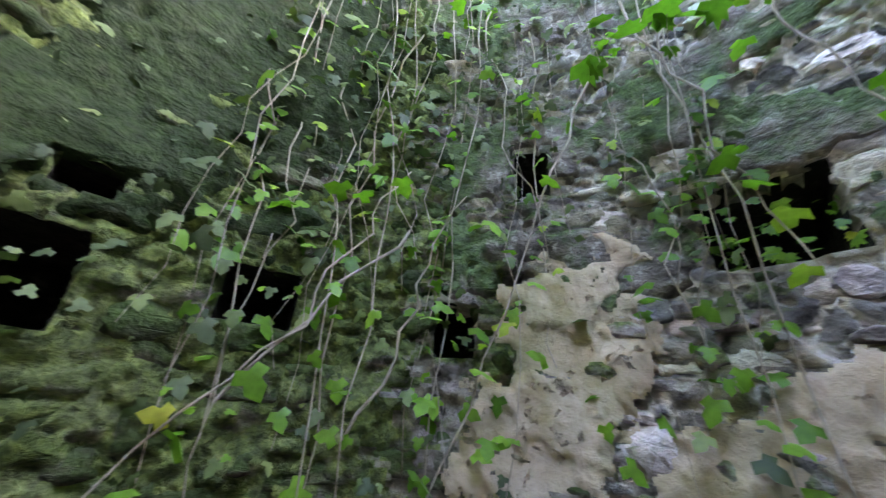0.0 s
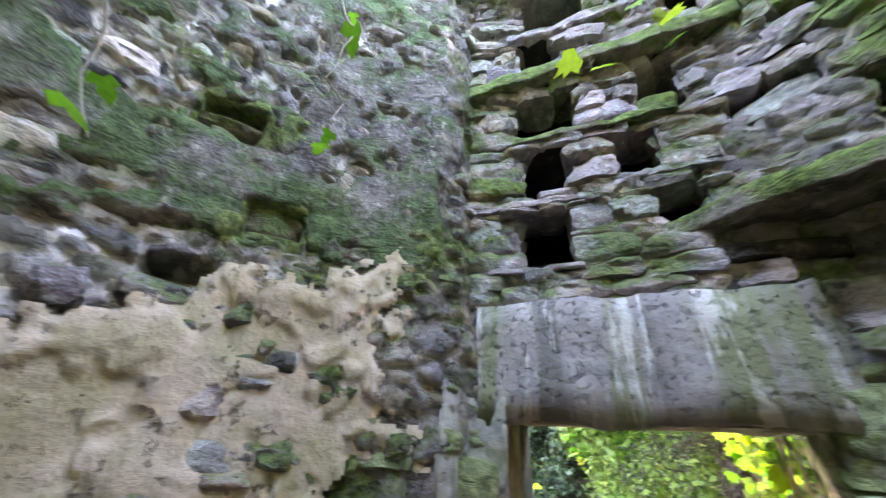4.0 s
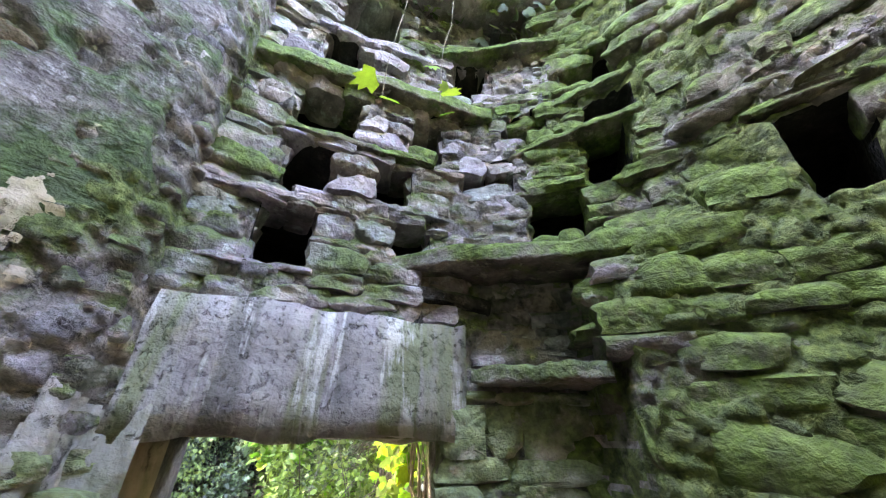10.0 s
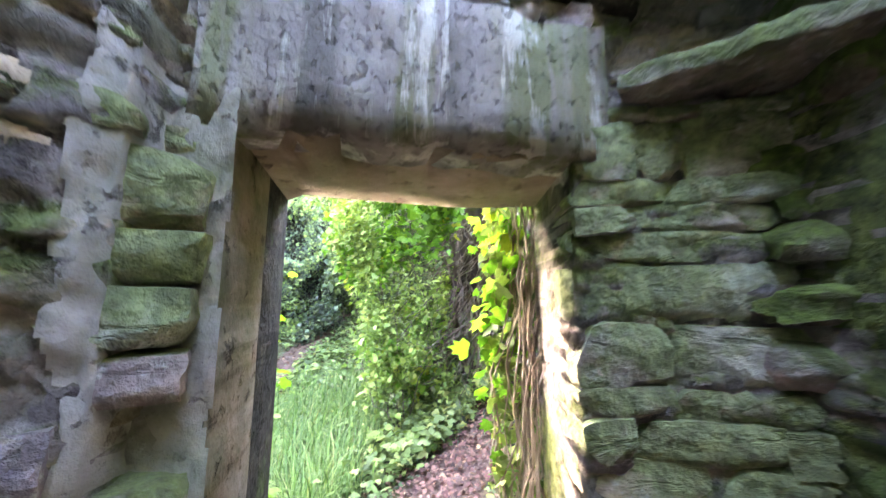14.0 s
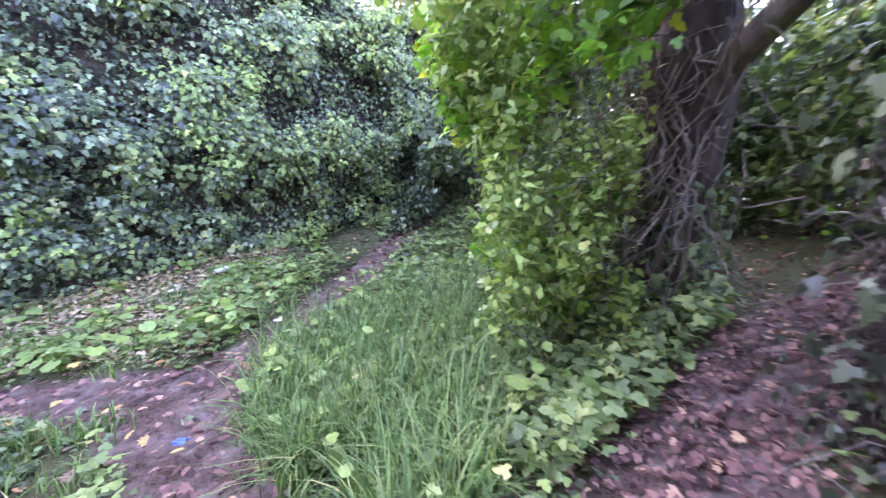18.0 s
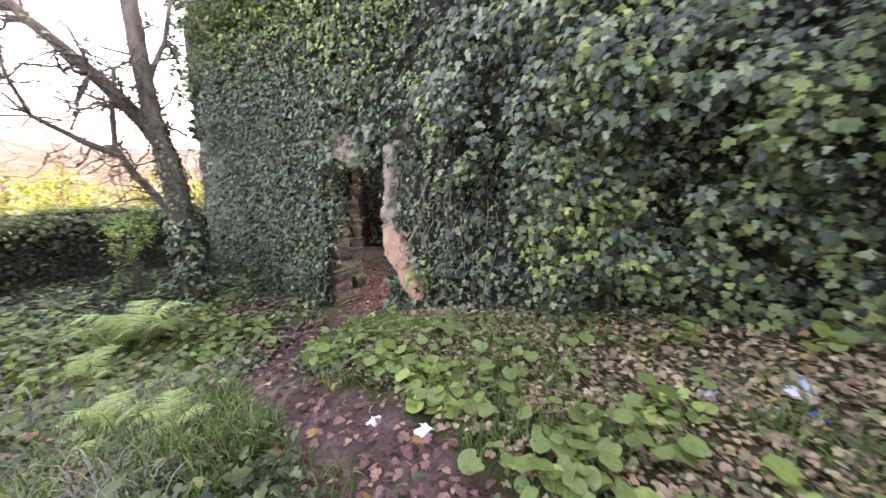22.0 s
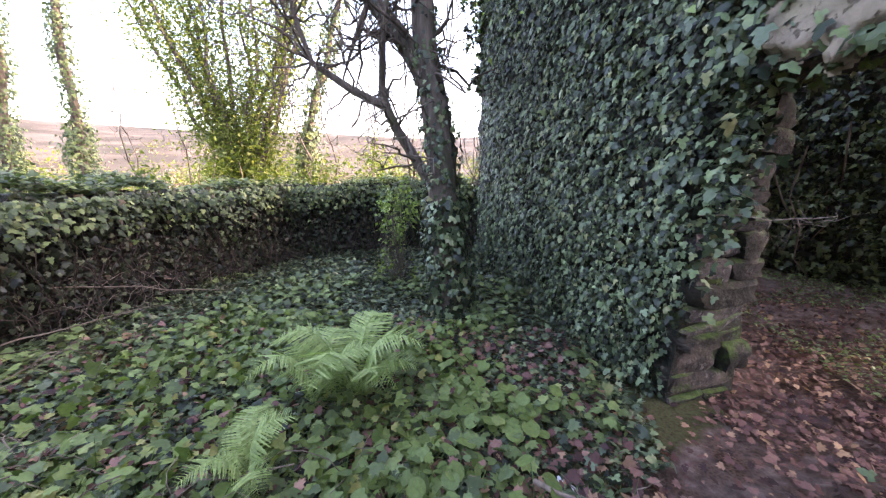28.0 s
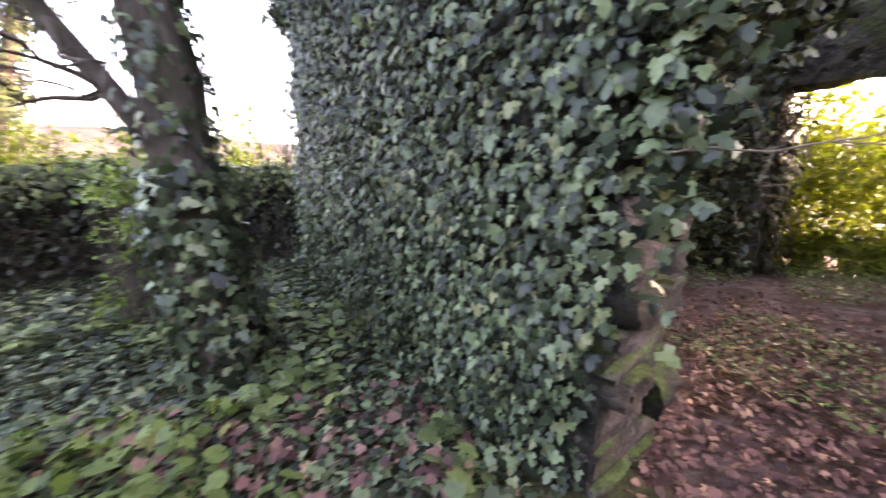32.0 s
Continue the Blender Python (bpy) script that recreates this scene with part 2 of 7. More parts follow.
def mortar_material(name, moss, lime=1.0):
    """Small stones bedded in lime mortar, with moss."""
    m = Mat(name)
    n = m.noise(7, 8, 0.7)
    bed = m.ramp(n, *((q, tuple(c * lime for c in k)) for q, k in ((0.32, (0.10, 0.083, 0.08)), (0.48, (0.24, 0.205, 0.195)), (0.66, (0.40, 0.35, 0.335)))))
    rock = m.ramp(m.attr("cell"), (0.0, (0.065, 0.058, 0.06)), (0.2, (0.23, 0.195, 0.20)), (0.4, (0.165, 0.16, 0.128)), (0.6, (0.34, 0.275, 0.225)), (0.8, (0.275, 0.24, 0.26)), (1.0, (0.12, 0.112, 0.097)))
    rock = m.mix(0.8, rock, m.ramp(m.noise(12, 6, 0.65), (0.3, 0.45), (0.6, 1.25)), "MULTIPLY")
    col = m.mix(m.ramp(m.math("ADD", m.attr("facing"), m.math("MULTIPLY", m.math("SUBTRACT", m.noise(9, 5), 0.5), 1.1)), (0.55, 0.0), (0.75, 1.0)), bed, rock)
    g = m.ramp(m.math("ADD", m.noise(2.6, 7, 0.68), m.math("MULTIPLY", m.upness(), 0.12)), (0.62 - 0.3 * moss, 0.0), (0.72 - 0.3 * moss, 1.0))
    col = m.mix(m.math("MULTIPLY", g, 0.85), col, m.ramp(m.noise(24, 5, 0.66), (0.3, (0.03, 0.045, 0.012)), (0.5, (0.09, 0.125, 0.03)), (0.7, (0.2, 0.24, 0.06))))
    pit = m.ramp(m.noise(15, 6, 0.7), (0.35, 0.25), (0.46, 1.0))
    col = m.mix(0.6, col, pit, "MULTIPLY")
    m.bump(m.math("ADD", n, m.math("ADD", m.math("MULTIPLY", m.noise(34, 4), 0.3), m.math("MULTIPLY", pit, 0.4))), 1.0, 0.04)
    return m.done(col, 0.95, 0.15)


MORTAR = mortar_material("mortar", 0.45)
GREEN_MORTAR = mortar_material("mossy_mortar", 0.95)
# lighter copy of MORTAR: pale bedding, with stronger light put into the colour
PALE_LIT_MORTAR = mortar_material("pale_lit_mortar", 0.3, 1.75)


def plaster_material(name, a, b, stain, pitted=0.75):
    m = Mat(name)
    n = m.noise(4.5, 7, 0.65)
    col = m.ramp(n, (0.3, a), (0.65, b))
    st = m.ramp(m.noise(2.6, 6, 0.7), (0.44, 0.0), (0.62, 1.0))
    col = m.mix(m.math("MULTIPLY", st, 0.7), col, stain)
    pit = m.ramp(m.noise(13, 7, 0.72), (0.33, 0.25), (0.42, 1.0))
    col = m.mix(pitted, col, pit, "MULTIPLY")
    m.bump(m.math("ADD", m.math("MULTIPLY", pit, 0.6), m.math("ADD", n, m.math("MULTIPLY", m.noise(40, 5, 0.6), 0.1))), 1.0, 0.03)
    return m.done(col, 0.95, 0.15)


PLASTER = plaster_material("old_plaster", (0.36, 0.26, 0.205), (0.55, 0.43, 0.355), (0.28, 0.235, 0.125))
RENDER = stone_material("grey_render", (0.11, 0.098, 0.097), (0.22, 0.198, 0.193), (0.345, 0.313, 0.303), 0.74, (0.066, 0.108, 0.034), (1, 1, 1.3), False)
# moss, its colour darkened further for the weaker light on this side
DIM_MOSS_COAT = stone_material("dim_moss_coat", (0.035, 0.036, 0.026), (0.075, 0.076, 0.052), (0.13, 0.13, 0.09), 1.1, (0.016, 0.034, 0.007), (1, 1, 1.2), False)
PINK_PLASTER = plaster_material("pink_plaster", (0.36, 0.19, 0.12), (0.50, 0.295, 0.20), (0.40, 0.26, 0.175), 0.12)
JAMB_PLASTER = plaster_material("weathered_plaster", (0.22, 0.17, 0.13), (0.36, 0.285, 0.22), (0.17, 0.145, 0.09), 0.35)


def lintel_material():
    m = Mat("lintel_slate")
    n = m.noise(4.5, 7, 0.65)
    col = m.ramp(n, (0.3, (0.21, 0.18, 0.185)), (0.5, (0.31, 0.27, 0.275)), (0.68, (0.41, 0.365, 0.365)))
    # algae in broad soft runs, lime in narrow broken ones
    wet = m.math("ADD", m.noise(4.2, 4, 0.6, (1, 1, 0.10), 0.3), m.math("MULTIPLY", m.math("SUBTRACT", m.noise(5, 6, 0.7), 0.5), 0.14))
    col = m.mix(m.ramp(wet, (0.47, 0.0), (0.56, 0.75)), col, (0.165, 0.185, 0.085))
    dark = m.noise(4.6, 3, 0.5, (1, 1, 0.05), 0.1)
    col = m.mix(m.ramp(dark, (0.56, 0.0), (0.60, 0.75)), col, (0.14, 0.125, 0.125))
    lime = m.math("ADD", m.noise(9.0, 5, 0.65, (1, 1, 0.13), 0.3), m.math("MULTIPLY", m.math("SUBTRACT", m.noise(14, 5, 0.7), 0.5), 0.2))
    col = m.mix(m.ramp(lime, (0.53, 0.0), (0.60, 0.85)), col, (0.58, 0.54, 0.53))
    pit = m.ramp(m.noise(36, 5, 0.7), (0.33, 0.25), (0.43, 1.0))
    col = m.mix(0.28, col, pit, "MULTIPLY")
    m.bump(m.math("ADD", n, m.math("ADD", m.math("MULTIPLY", m.noise(22, 5, 0.65), 0.35), m.math("MULTIPLY", pit, 0.7))), 1.0, 0.035)
    return m.done(col, 0.9, 0.2)


LINTEL = lintel_material()
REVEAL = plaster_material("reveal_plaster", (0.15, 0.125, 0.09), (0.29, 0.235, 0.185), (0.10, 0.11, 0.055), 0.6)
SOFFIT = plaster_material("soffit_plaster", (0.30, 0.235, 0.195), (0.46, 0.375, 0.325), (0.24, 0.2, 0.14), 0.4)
LILAC_MORTAR = plaster_material("lilac_mortar", (0.23, 0.2, 0.195), (0.42, 0.375, 0.37), (0.16, 0.175, 0.10), 0.6)
BARK = bark_material("bark", (0.04, 0.03, 0.024), (0.16, 0.125, 0.10), 0.45)
DARK_BARK = bark_material("dark_bark", (0.022, 0.016, 0.013), (0.085, 0.062, 0.05), 0.25)
VINE_BARK = bark_material("vine_bark", (0.12, 0.095, 0.075), (0.34, 0.28, 0.22), 0.1)
PALE_STEM = bark_material("pale_stem", (0.22, 0.17, 0.15), (0.45, 0.37, 0.33), 0.0)
TWIG = bark_material("dry_twig", (0.09, 0.065, 0.05), (0.26, 0.20, 0.15), 0.0)
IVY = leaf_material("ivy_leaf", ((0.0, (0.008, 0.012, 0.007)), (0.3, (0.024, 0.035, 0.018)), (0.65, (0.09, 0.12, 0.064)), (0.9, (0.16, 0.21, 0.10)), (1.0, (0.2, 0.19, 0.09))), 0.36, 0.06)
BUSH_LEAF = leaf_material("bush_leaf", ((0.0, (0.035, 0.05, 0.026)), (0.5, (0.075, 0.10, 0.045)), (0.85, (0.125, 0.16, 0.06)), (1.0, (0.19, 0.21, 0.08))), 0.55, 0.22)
FRESH_LEAF = leaf_material("fresh_leaf", ((0.0, (0.06, 0.13, 0.02)), (0.5, (0.11, 0.22, 0.025)), (0.92, (0.18, 0.31, 0.04)), (1.0, (0.4, 0.34, 0.05))), 0.45, 0.4)
ROUND_LEAF = leaf_material("round_leaf", ((0.0, (0.07, 0.10, 0.035)), (0.5, (0.12, 0.17, 0.05)), (0.9, (0.19, 0.25, 0.075)), (1.0, (0.3, 0.27, 0.09))), 0.5, 0.25)
OLD_IVY = leaf_material("old_ivy_leaf", ((0.0, (0.008, 0.010, 0.006)), (0.4, (0.022, 0.028, 0.015)), (0.8, (0.055, 0.066, 0.034)), (0.93, (0.10, 0.11, 0.058)), (1.0, (0.10, 0.06, 0.04))), 0.42, 0.04)
SPRIG_LEAF = leaf_material("sprig_leaf", ((0.0, (0.09, 0.13, 0.035)), (0.5, (0.16, 0.22, 0.055)), (0.9, (0.24, 0.31, 0.08)), (1.0, (0.33, 0.34, 0.1))), 0.42, 0.25)
WEED_LEAF = leaf_material("weed_leaf", ((0.0, (0.05, 0.07, 0.028)), (0.5, (0.11, 0.15, 0.055)), (0.9, (0.18, 0.235, 0.08)), (1.0, (0.22, 0.24, 0.08))), 0.42, 0.15)
TAN_LEAF = leaf_material("tan_leaf", ((0.0, (0.15, 0.10, 0.068)), (0.5, (0.28, 0.20, 0.125)), (0.9, (0.40, 0.31, 0.17)), (1.0, (0.34, 0.17, 0.08))), 0.7, 0.1)
DRY_LEAF = leaf_material("dry_scrub_leaf", ((0.0, (0.08, 0.06, 0.045)), (0.5, (0.15, 0.115, 0.085)), (1.0, (0.2, 0.18, 0.10))), 0.7, 0.2)
HEDGE_LEAF = leaf_material("hedge_leaf", ((0.0, (0.075, 0.10, 0.04)), (0.5, (0.13, 0.17, 0.06)), (0.85, (0.2, 0.25, 0.08)), (1.0, (0.3, 0.3, 0.1))), 0.55, 0.25)
FERN_LEAF = leaf_material("fern_leaf", ((0.0, (0.19, 0.25, 0.08)), (0.6, (0.27, 0.345, 0.12)), (1.0, (0.35, 0.42, 0.17))), 0.55, 0.3)
DEAD_LEAF = leaf_material("dead_leaf", ((0.0, (0.035, 0.018, 0.017)), (0.45, (0.125, 0.056, 0.047)), (0.85, (0.22, 0.115, 0.09)), (1.0, (0.36, 0.21, 0.12))), 0.7, 0.1)
ORANGE_LEAF = leaf_material("orange_leaf", ((0.0, (0.2, 0.09, 0.045)), (0.5, (0.3, 0.16, 0.06)), (1.0, (0.42, 0.3, 0.1))), 0.6, 0.2)
GRASS = leaf_material("grass_blade", ((0.0, (0.04, 0.075, 0.02)), (0.6, (0.088, 0.15, 0.042)), (0.9, (0.165, 0.235, 0.07)), (1.0, (0.25, 0.23, 0.1))), 0.5, 0.3)
DRY_GRASS = leaf_material("dry_grass", ((0.0, (0.10, 0.082, 0.068)), (0.5, (0.20, 0.172, 0.148)), (0.85, (0.31, 0.275, 0.24)), (1.0, (0.19, 0.21, 0.11))), 0.65, 0.15)
YELLOW_LEAF = leaf_material("yellow_leaf", ((0.0, (0.12, 0.135, 0.018)), (0.5, (0.2, 0.21, 0.03)), (1.0, (0.3, 0.28, 0.045))), 0.5, 0.45)
SUNNY_LEAF = leaf_material("sunny_leaf", ((0.0, (0.05, 0.07, 0.015)), (0.5, (0.10, 0.12, 0.02)), (1.0, (0.18, 0.18, 0.035))), 0.5, 0.45)


def plain(name, color, rough=0.5, var=0.25):
    m = Mat(name)
    col = m.mix(1.0, color, m.ramp(m.noise(30, 4), (0.3, 1.0 - var), (0.7, 1.0)), "MULTIPLY")
    return m.done(col, rough, 0.4)


WHITE_PLASTIC = plain("white_plastic", (0.72, 0.73, 0.76), 0.4)
BLUE_PLASTIC = plain("blue_plastic", (0.05, 0.10, 0.45), 0.35)


# ---- mesh helpers ----
def mesh_from(name, verts, faces, material, parent=None, smooth=False):
    """One mesh object from arrays: verts (n, 3), faces (m, k)."""
    me = bpy.data.meshes.new(name)
    verts, faces = np.asarray(verts, np.float32), np.asarray(faces, np.int32)
    n, k = faces.shape
    me.vertices.add(len(verts))
    me.vertices.foreach_set("co", verts.ravel())
    me.loops.add(n * k)
    me.loops.foreach_set("vertex_index", faces.ravel())
    me.polygons.add(n)
    me.polygons.foreach_set("loop_start", np.arange(0, n * k, k, dtype=np.int32))
    if smooth:
        me.polygons.foreach_set("use_smooth", np.ones(n, bool))
    me.update(calc_edges=True)
    me.validate()
    me.materials.append(material)
    ob = new(name, me)
    if parent is not None:
        ob.parent = parent
    return ob


def part(name, bm, material, parent, label=""):
    me = bpy.data.meshes.new(name)
    bm.to_mesh(me)
    bm.free()
    me.materials.append(material)
    ob = new(name, me)
    ob.parent = parent
    return tagged(ob, label=label)


def wob(p, scale, amount):
    return noise.noise_vector(Vector(p) * scale) * amount


class Gather:
    """Collects pieces of geometry that become one mesh."""

    def __init__(self):
        self.v, self.f, self.n = [], [], 0

    def add(self, v, f):
        v, f = np.asarray(v, float), np.asarray(f, int)
        self.v.append(v)
        self.f.append(f + self.n)
        self.n += len(v)

    def make(self, name, material, parent=None, smooth=False):
        return mesh_from(name, np.concatenate(self.v), np.concatenate(self.f), material, parent, smooth)


def tube(points, radii, sides=7, rough=0.0):
    """A tapering tube along points, closed at its ends, as quads."""
    p = np.asarray(points, float)
    r = np.broadcast_to(np.asarray(radii, float), (len(p),))
    d = np.gradient(p, axis=0)
    d /= np.linalg.norm(d, axis=1, keepdims=True) + 1e-9
    ref = np.array([0.31, 0.87, 0.38]) if abs(d[0][2]) > 0.8 else np.array([0.0, 0.0, 1.0])
    a = np.cross(d, ref)
    a /= np.linalg.norm(a, axis=1, keepdims=True) + 1e-9
    b = np.cross(d, a)
    ang = np.linspace(0, 2 * np.pi, sides, endpoint=False)
    ring = a[:, None] * np.cos(ang)[None, :, None] + b[:, None] * np.sin(ang)[None, :, None]
    rr = r[:, None] * (1 + rough * (rng.random((len(p), sides)) - 0.5))
    v = (p[:, None] + ring * rr[:, :, None]).reshape(-1, 3)
    i, j = np.meshgrid(np.arange(len(p) - 1), np.arange(sides), indexing="ij")
    q = np.stack([i * sides + j, i * sides + (j + 1) % sides, (i + 1) * sides + (j + 1) % sides, (i + 1) * sides + j], -1).reshape(-1, 4)
    e = (len(p) - 1) * sides
    caps = [[0, k + 1, k, k] for k in range(1, sides - 1)] + [[e, e + k, e + k + 1, e + k + 1] for k in range(1, sides - 1)]
    caps = [c for c in caps if len(set(c)) == 4]
    return v, q if not caps else np.concatenate([q, caps])


def bend(a, b, n=8, sway=0.1, sag=0.0):
    """A wandering line from a to b."""
    a, b = np.asarray(a, float), np.asarray(b, float)
    t = np.linspace(0, 1, n)
    p = a + (b - a) * t[:, None]
    w = np.cumsum(rng.normal(0, 1, (n, 3)), axis=0)
    w -= w[0] + (w[-1] - w[0]) * t[:, None]
    p += w * sway * np.linalg.norm(b - a) / n
    p[:, 2] -= sag * 4 * t * (1 - t)
    return p


# leaf outlines: x across, y along from stalk to tip, z out of the blade
IVY_SHAPE = np.array([(0, 0.05, 0.02), (0.28, -0.12, -0.07), (0.52, 0.20, -0.15), (0.24, 0.36, -0.04), (0.30, 0.62, -0.10), (0, 1.0, -0.16), (-0.30, 0.62, -0.10), (-0.24, 0.36, -0.04), (-0.52, 0.20, -0.15), (-0.28, -0.12, -0.07)])
IVY_FACES = np.array([(0, 1, 2, 3), (0, 3, 4, 5), (0, 5, 6, 7), (0, 7, 8, 9)])
OVAL_SHAPE = np.array([(0, 0, 0), (0.30, 0.35, 0.06), (0, 1.0, -0.08), (-0.30, 0.35, 0.06)])
OVAL_FACES = np.array([(0, 1, 2, 3)])
MAPLE_SHAPE = np.array([(0, 0, 0), (0.35, -0.05, 0), (0.62, 0.30, -0.06), (0.34, 0.42, 0.02), (0.36, 0.78, -0.04), (0.14, 0.66, 0.0), (0, 1.0, -0.1), (-0.14, 0.66, 0.0), (-0.36, 0.78, -0.04), (-0.34, 0.42, 0.02), (-0.62, 0.30, -0.06), (-0.35, -0.05, 0)])
MAPLE_FACES = np.array([(0, 1, 2, 3), (0, 3, 4, 5), (0, 5, 6, 7), (0, 7, 8, 9), (0, 9, 10, 11)])
ang_ = np.linspace(-0.42 * np.pi, 1.42 * np.pi, 12)
ROUND_SHAPE = np.array([(0, 0.12, -0.05)] + [(0.5 * math.cos(a), 0.45 + 0.5 * math.sin(a), 0.05 * math.sin(3 * a)) for a in ang_] + [(0, 0.12, -0.05)])
ROUND_FACES = np.array([(0, k, k + 1, k + 2) for k in range(1, 11, 2)])
BLADE_SHAPE = np.array([(-0.012, 0, 0), (0.012, 0, 0), (0.010, 0.5, 0.05), (-0.010, 0.5, 0.05), (0.001, 1.0, 0.28), (-0.001, 1.0, 0.28)])
BLADE_FACES = np.array([(0, 1, 2, 3), (3, 2, 4, 5)])


def leaves(g, at, facing, along, size, shape, faces):
    """Adds one leaf for each point: its blade looks along facing, its tip points along."""
    at, facing, along = (np.asarray(a, float) for a in (at, facing, along))
    z = facing / (np.linalg.norm(facing, axis=1, keepdims=True) + 1e-9)
    y = along - z * np.sum(along * z, axis=1, keepdims=True)
    y /= np.linalg.norm(y, axis=1, keepdims=True) + 1e-9
    x = np.cross(y, z)
    s = np.broadcast_to(np.asarray(size, float), (len(at),))[:, None, None]
    k = len(shape)
    v = at[:, None] + s * (x[:, None] * shape[None, :, :1] + y[:, None] * shape[None, :, 1:2] + z[:, None] * shape[None, :, 2:3])
    f = (faces[None] + (np.arange(len(at)) * k)[:, None, None]).reshape(-1, 4)
    g.add(v.reshape(-1, 3), f)


def spread(n, dirs, tilt):
    d = np.broadcast_to(np.asarray(dirs, float), (n, 3))
    return d + rng.normal(0, tilt, (n, 3))


def sizes(n, mean, var=0.3):
    return mean * np.clip(rng.normal(1, var, n), 0.4, 1.9)


# ---- ground ----
ANCHORS = np.array([
    (0.1, -0.3, -0.3), (1.3, -0.9, -0.33), (2.3, -1.2, -0.45), (3.0, -1.3, -0.56), (5.3, -0.4, -0.66), (6.6, -1.0, -0.56), (8.0, 1.1, -0.5),
    (7.2, -0.6, -0.5), (9.0, -2.75, -0.05), (4.65, -3.2, -0.5), (4.9, -4.3, -0.05), (3.95, -3.9, -0.02), (9.4, 0.0, -0.1), (6.5, 1.7, -0.68),
    (7.5, 3.4, -0.75), (7.35, 5.3, -1.15), (6.4, 6.3, -1.25), (5.8, 5.5, -1.22), (0.6, 7.2, -1.2), (5.7, 8.6, -0.95), (5.8, 2.45, -0.78),
    (5.6, 3.8, -1.02), (2.0, 5.5, -1.2), (3.5, 2.0, -0.85), (4.9, 7.3, -1.2), (9.5, 6.5, -1.15), (2.5, 9.3, -1.05), (4.0, -6.5, 0.5), (9.5, -5.5, 0.8),
    (5.9, 4.77, -1.27), (5.5, 4.17, -1.19), (6.26, 1.03, -0.58), (6.25, 2.25, -0.72), (8.4, -1.4, -0.3), (7.75, 6.15, -1.24), (5.5, 7.05, -1.22)])


def tps(d):
    return np.where(d > 1e-6, d * d * np.log(np.maximum(d, 1e-6)), 0)


_d = np.linalg.norm(ANCHORS[:, None, :2] - ANCHORS[None, :, :2], axis=2)
_P = np.column_stack([np.ones(len(ANCHORS)), ANCHORS[:, :2]])
_A = np.block([[tps(_d) + 0.35 * np.eye(len(ANCHORS)), _P], [_P.T, np.zeros((3, 3))]])
_W = np.linalg.solve(_A, np.concatenate([ANCHORS[:, 2], np.zeros(3)]))


def height(x, y):
    x, y = np.asarray(x, float), np.asarray(y, float)
    sh = x.shape
    q = np.column_stack([x.ravel(), y.ravel()])
    d = np.linalg.norm(q[:, None] - ANCHORS[None, :, :2], axis=2)
    near = tps(d) @ _W[:-3] + _W[-3] + q @ _W[-2:]
    c = np.hypot(q[:, 0] - 4.5, q[:, 1] - 2.0)
    k = np.clip((c - 8.5) / 6.0, 0, 1)
    k = k * k * (3 - 2 * k)
    near = np.clip(near, -1.6, 1.2)
    # a valley beyond the garden wall, then a long hillside
    north = np.clip((q[:, 1] - 10) / 60, 0, 1)
    far = -1.3 + 1.6 * np.clip(-q[:, 1] / 10, 0, 1) - 2.5 * north + 26 * np.clip((c - 75) / 150, 0, 1) ** 1.2
    far += 0.05 * c * 0.1 * np.sin(q[:, 0] * 0.05) * np.clip(c / 60, 0, 1)
    return (near * (1 - k) + far * k).reshape(sh)


PATHS = [np.array([(2.0, -1.0), (3.2, -1.4), (4.5, -0.8), (5.4, -0.4), (6.0, 0.05), (6.2, 0.9), (6.15, 1.8), (5.95, 2.5), (5.72, 3.2), (5.72, 3.8), (6.1, 4.35), (6.8, 4.85), (7.5, 5.4), (9.5, 6.2)]),
         np.array([(5.4, -0.4), (6.1, -0.5), (7.1, -1.25), (9.0, -2.8), (10.5, -4.5)]),
         np.array([(2.8, -1.6), (3.7, -2.8), (3.9, -3.9), (3.6, -5.5)])]
WIDTHS = (0.24, 0.22, 0.27)


def path_distance(x, y, line):
    q = np.column_stack([np.ravel(x), np.ravel(y)])
    best = np.full(len(q), 1e9)
    for a, b in zip(line[:-1], line[1:]):
        ab = b - a
        t = np.clip(((q - a) @ ab) / (ab @ ab), 0, 1)
        best = np.minimum(best, np.linalg.norm(q - a - t[:, None] * ab, axis=1))
    return best.reshape(np.shape(x))


def path_mask(x, y):
    m = np.zeros(np.shape(x))
    for line, w in zip(PATHS, WIDTHS):
        m = np.maximum(m, np.clip(1.6 - path_distance(x, y, line) / w * 0.8, 0, 1))
    inside = np.hypot(np.asarray(x) - 0.1, np.asarray(y) + 0.3) < 2.6
    room = (np.asarray(x) - 7.4) * 0.917 + (np.asarray(y) - 5.3) * 0.4 > 0.3
    return np.where(inside | room, 1.0, m)


def axis(lo, hi, step, reach):
    mid = np.arange(lo, hi + step, step)
    out, s, a = [], step, 0.0
    while a < reach:
        s *= 1.22
        a += s
        out.append(a)
    out = np.array(out)
    return np.concatenate([lo - out[::-1], mid, hi + out])


gx, gy = axis(-2.5, 11.0, 0.085, 420), axis(-6.5, 11.5, 0.085, 420)
X, Y = np.meshgrid(gx, gy, indexing="ij")
Z = height(X, Y)
fineness = np.clip(1 - np.hypot(X - 4.5, Y - 2) / 30, 0, 1)
Z += fineness * np.array([0.035 * noise.noise((x * 2.1, y * 2.1, 0.3)) + 0.018 * noise.noise((x * 7, y * 7, 3.1)) for x, y in zip(X.ravel(), Y.ravel())]).reshape(Z.shape)
Z -= 0.05 * np.clip(path_mask(X, Y), 0, 1) * fineness
ni, nj = X.shape
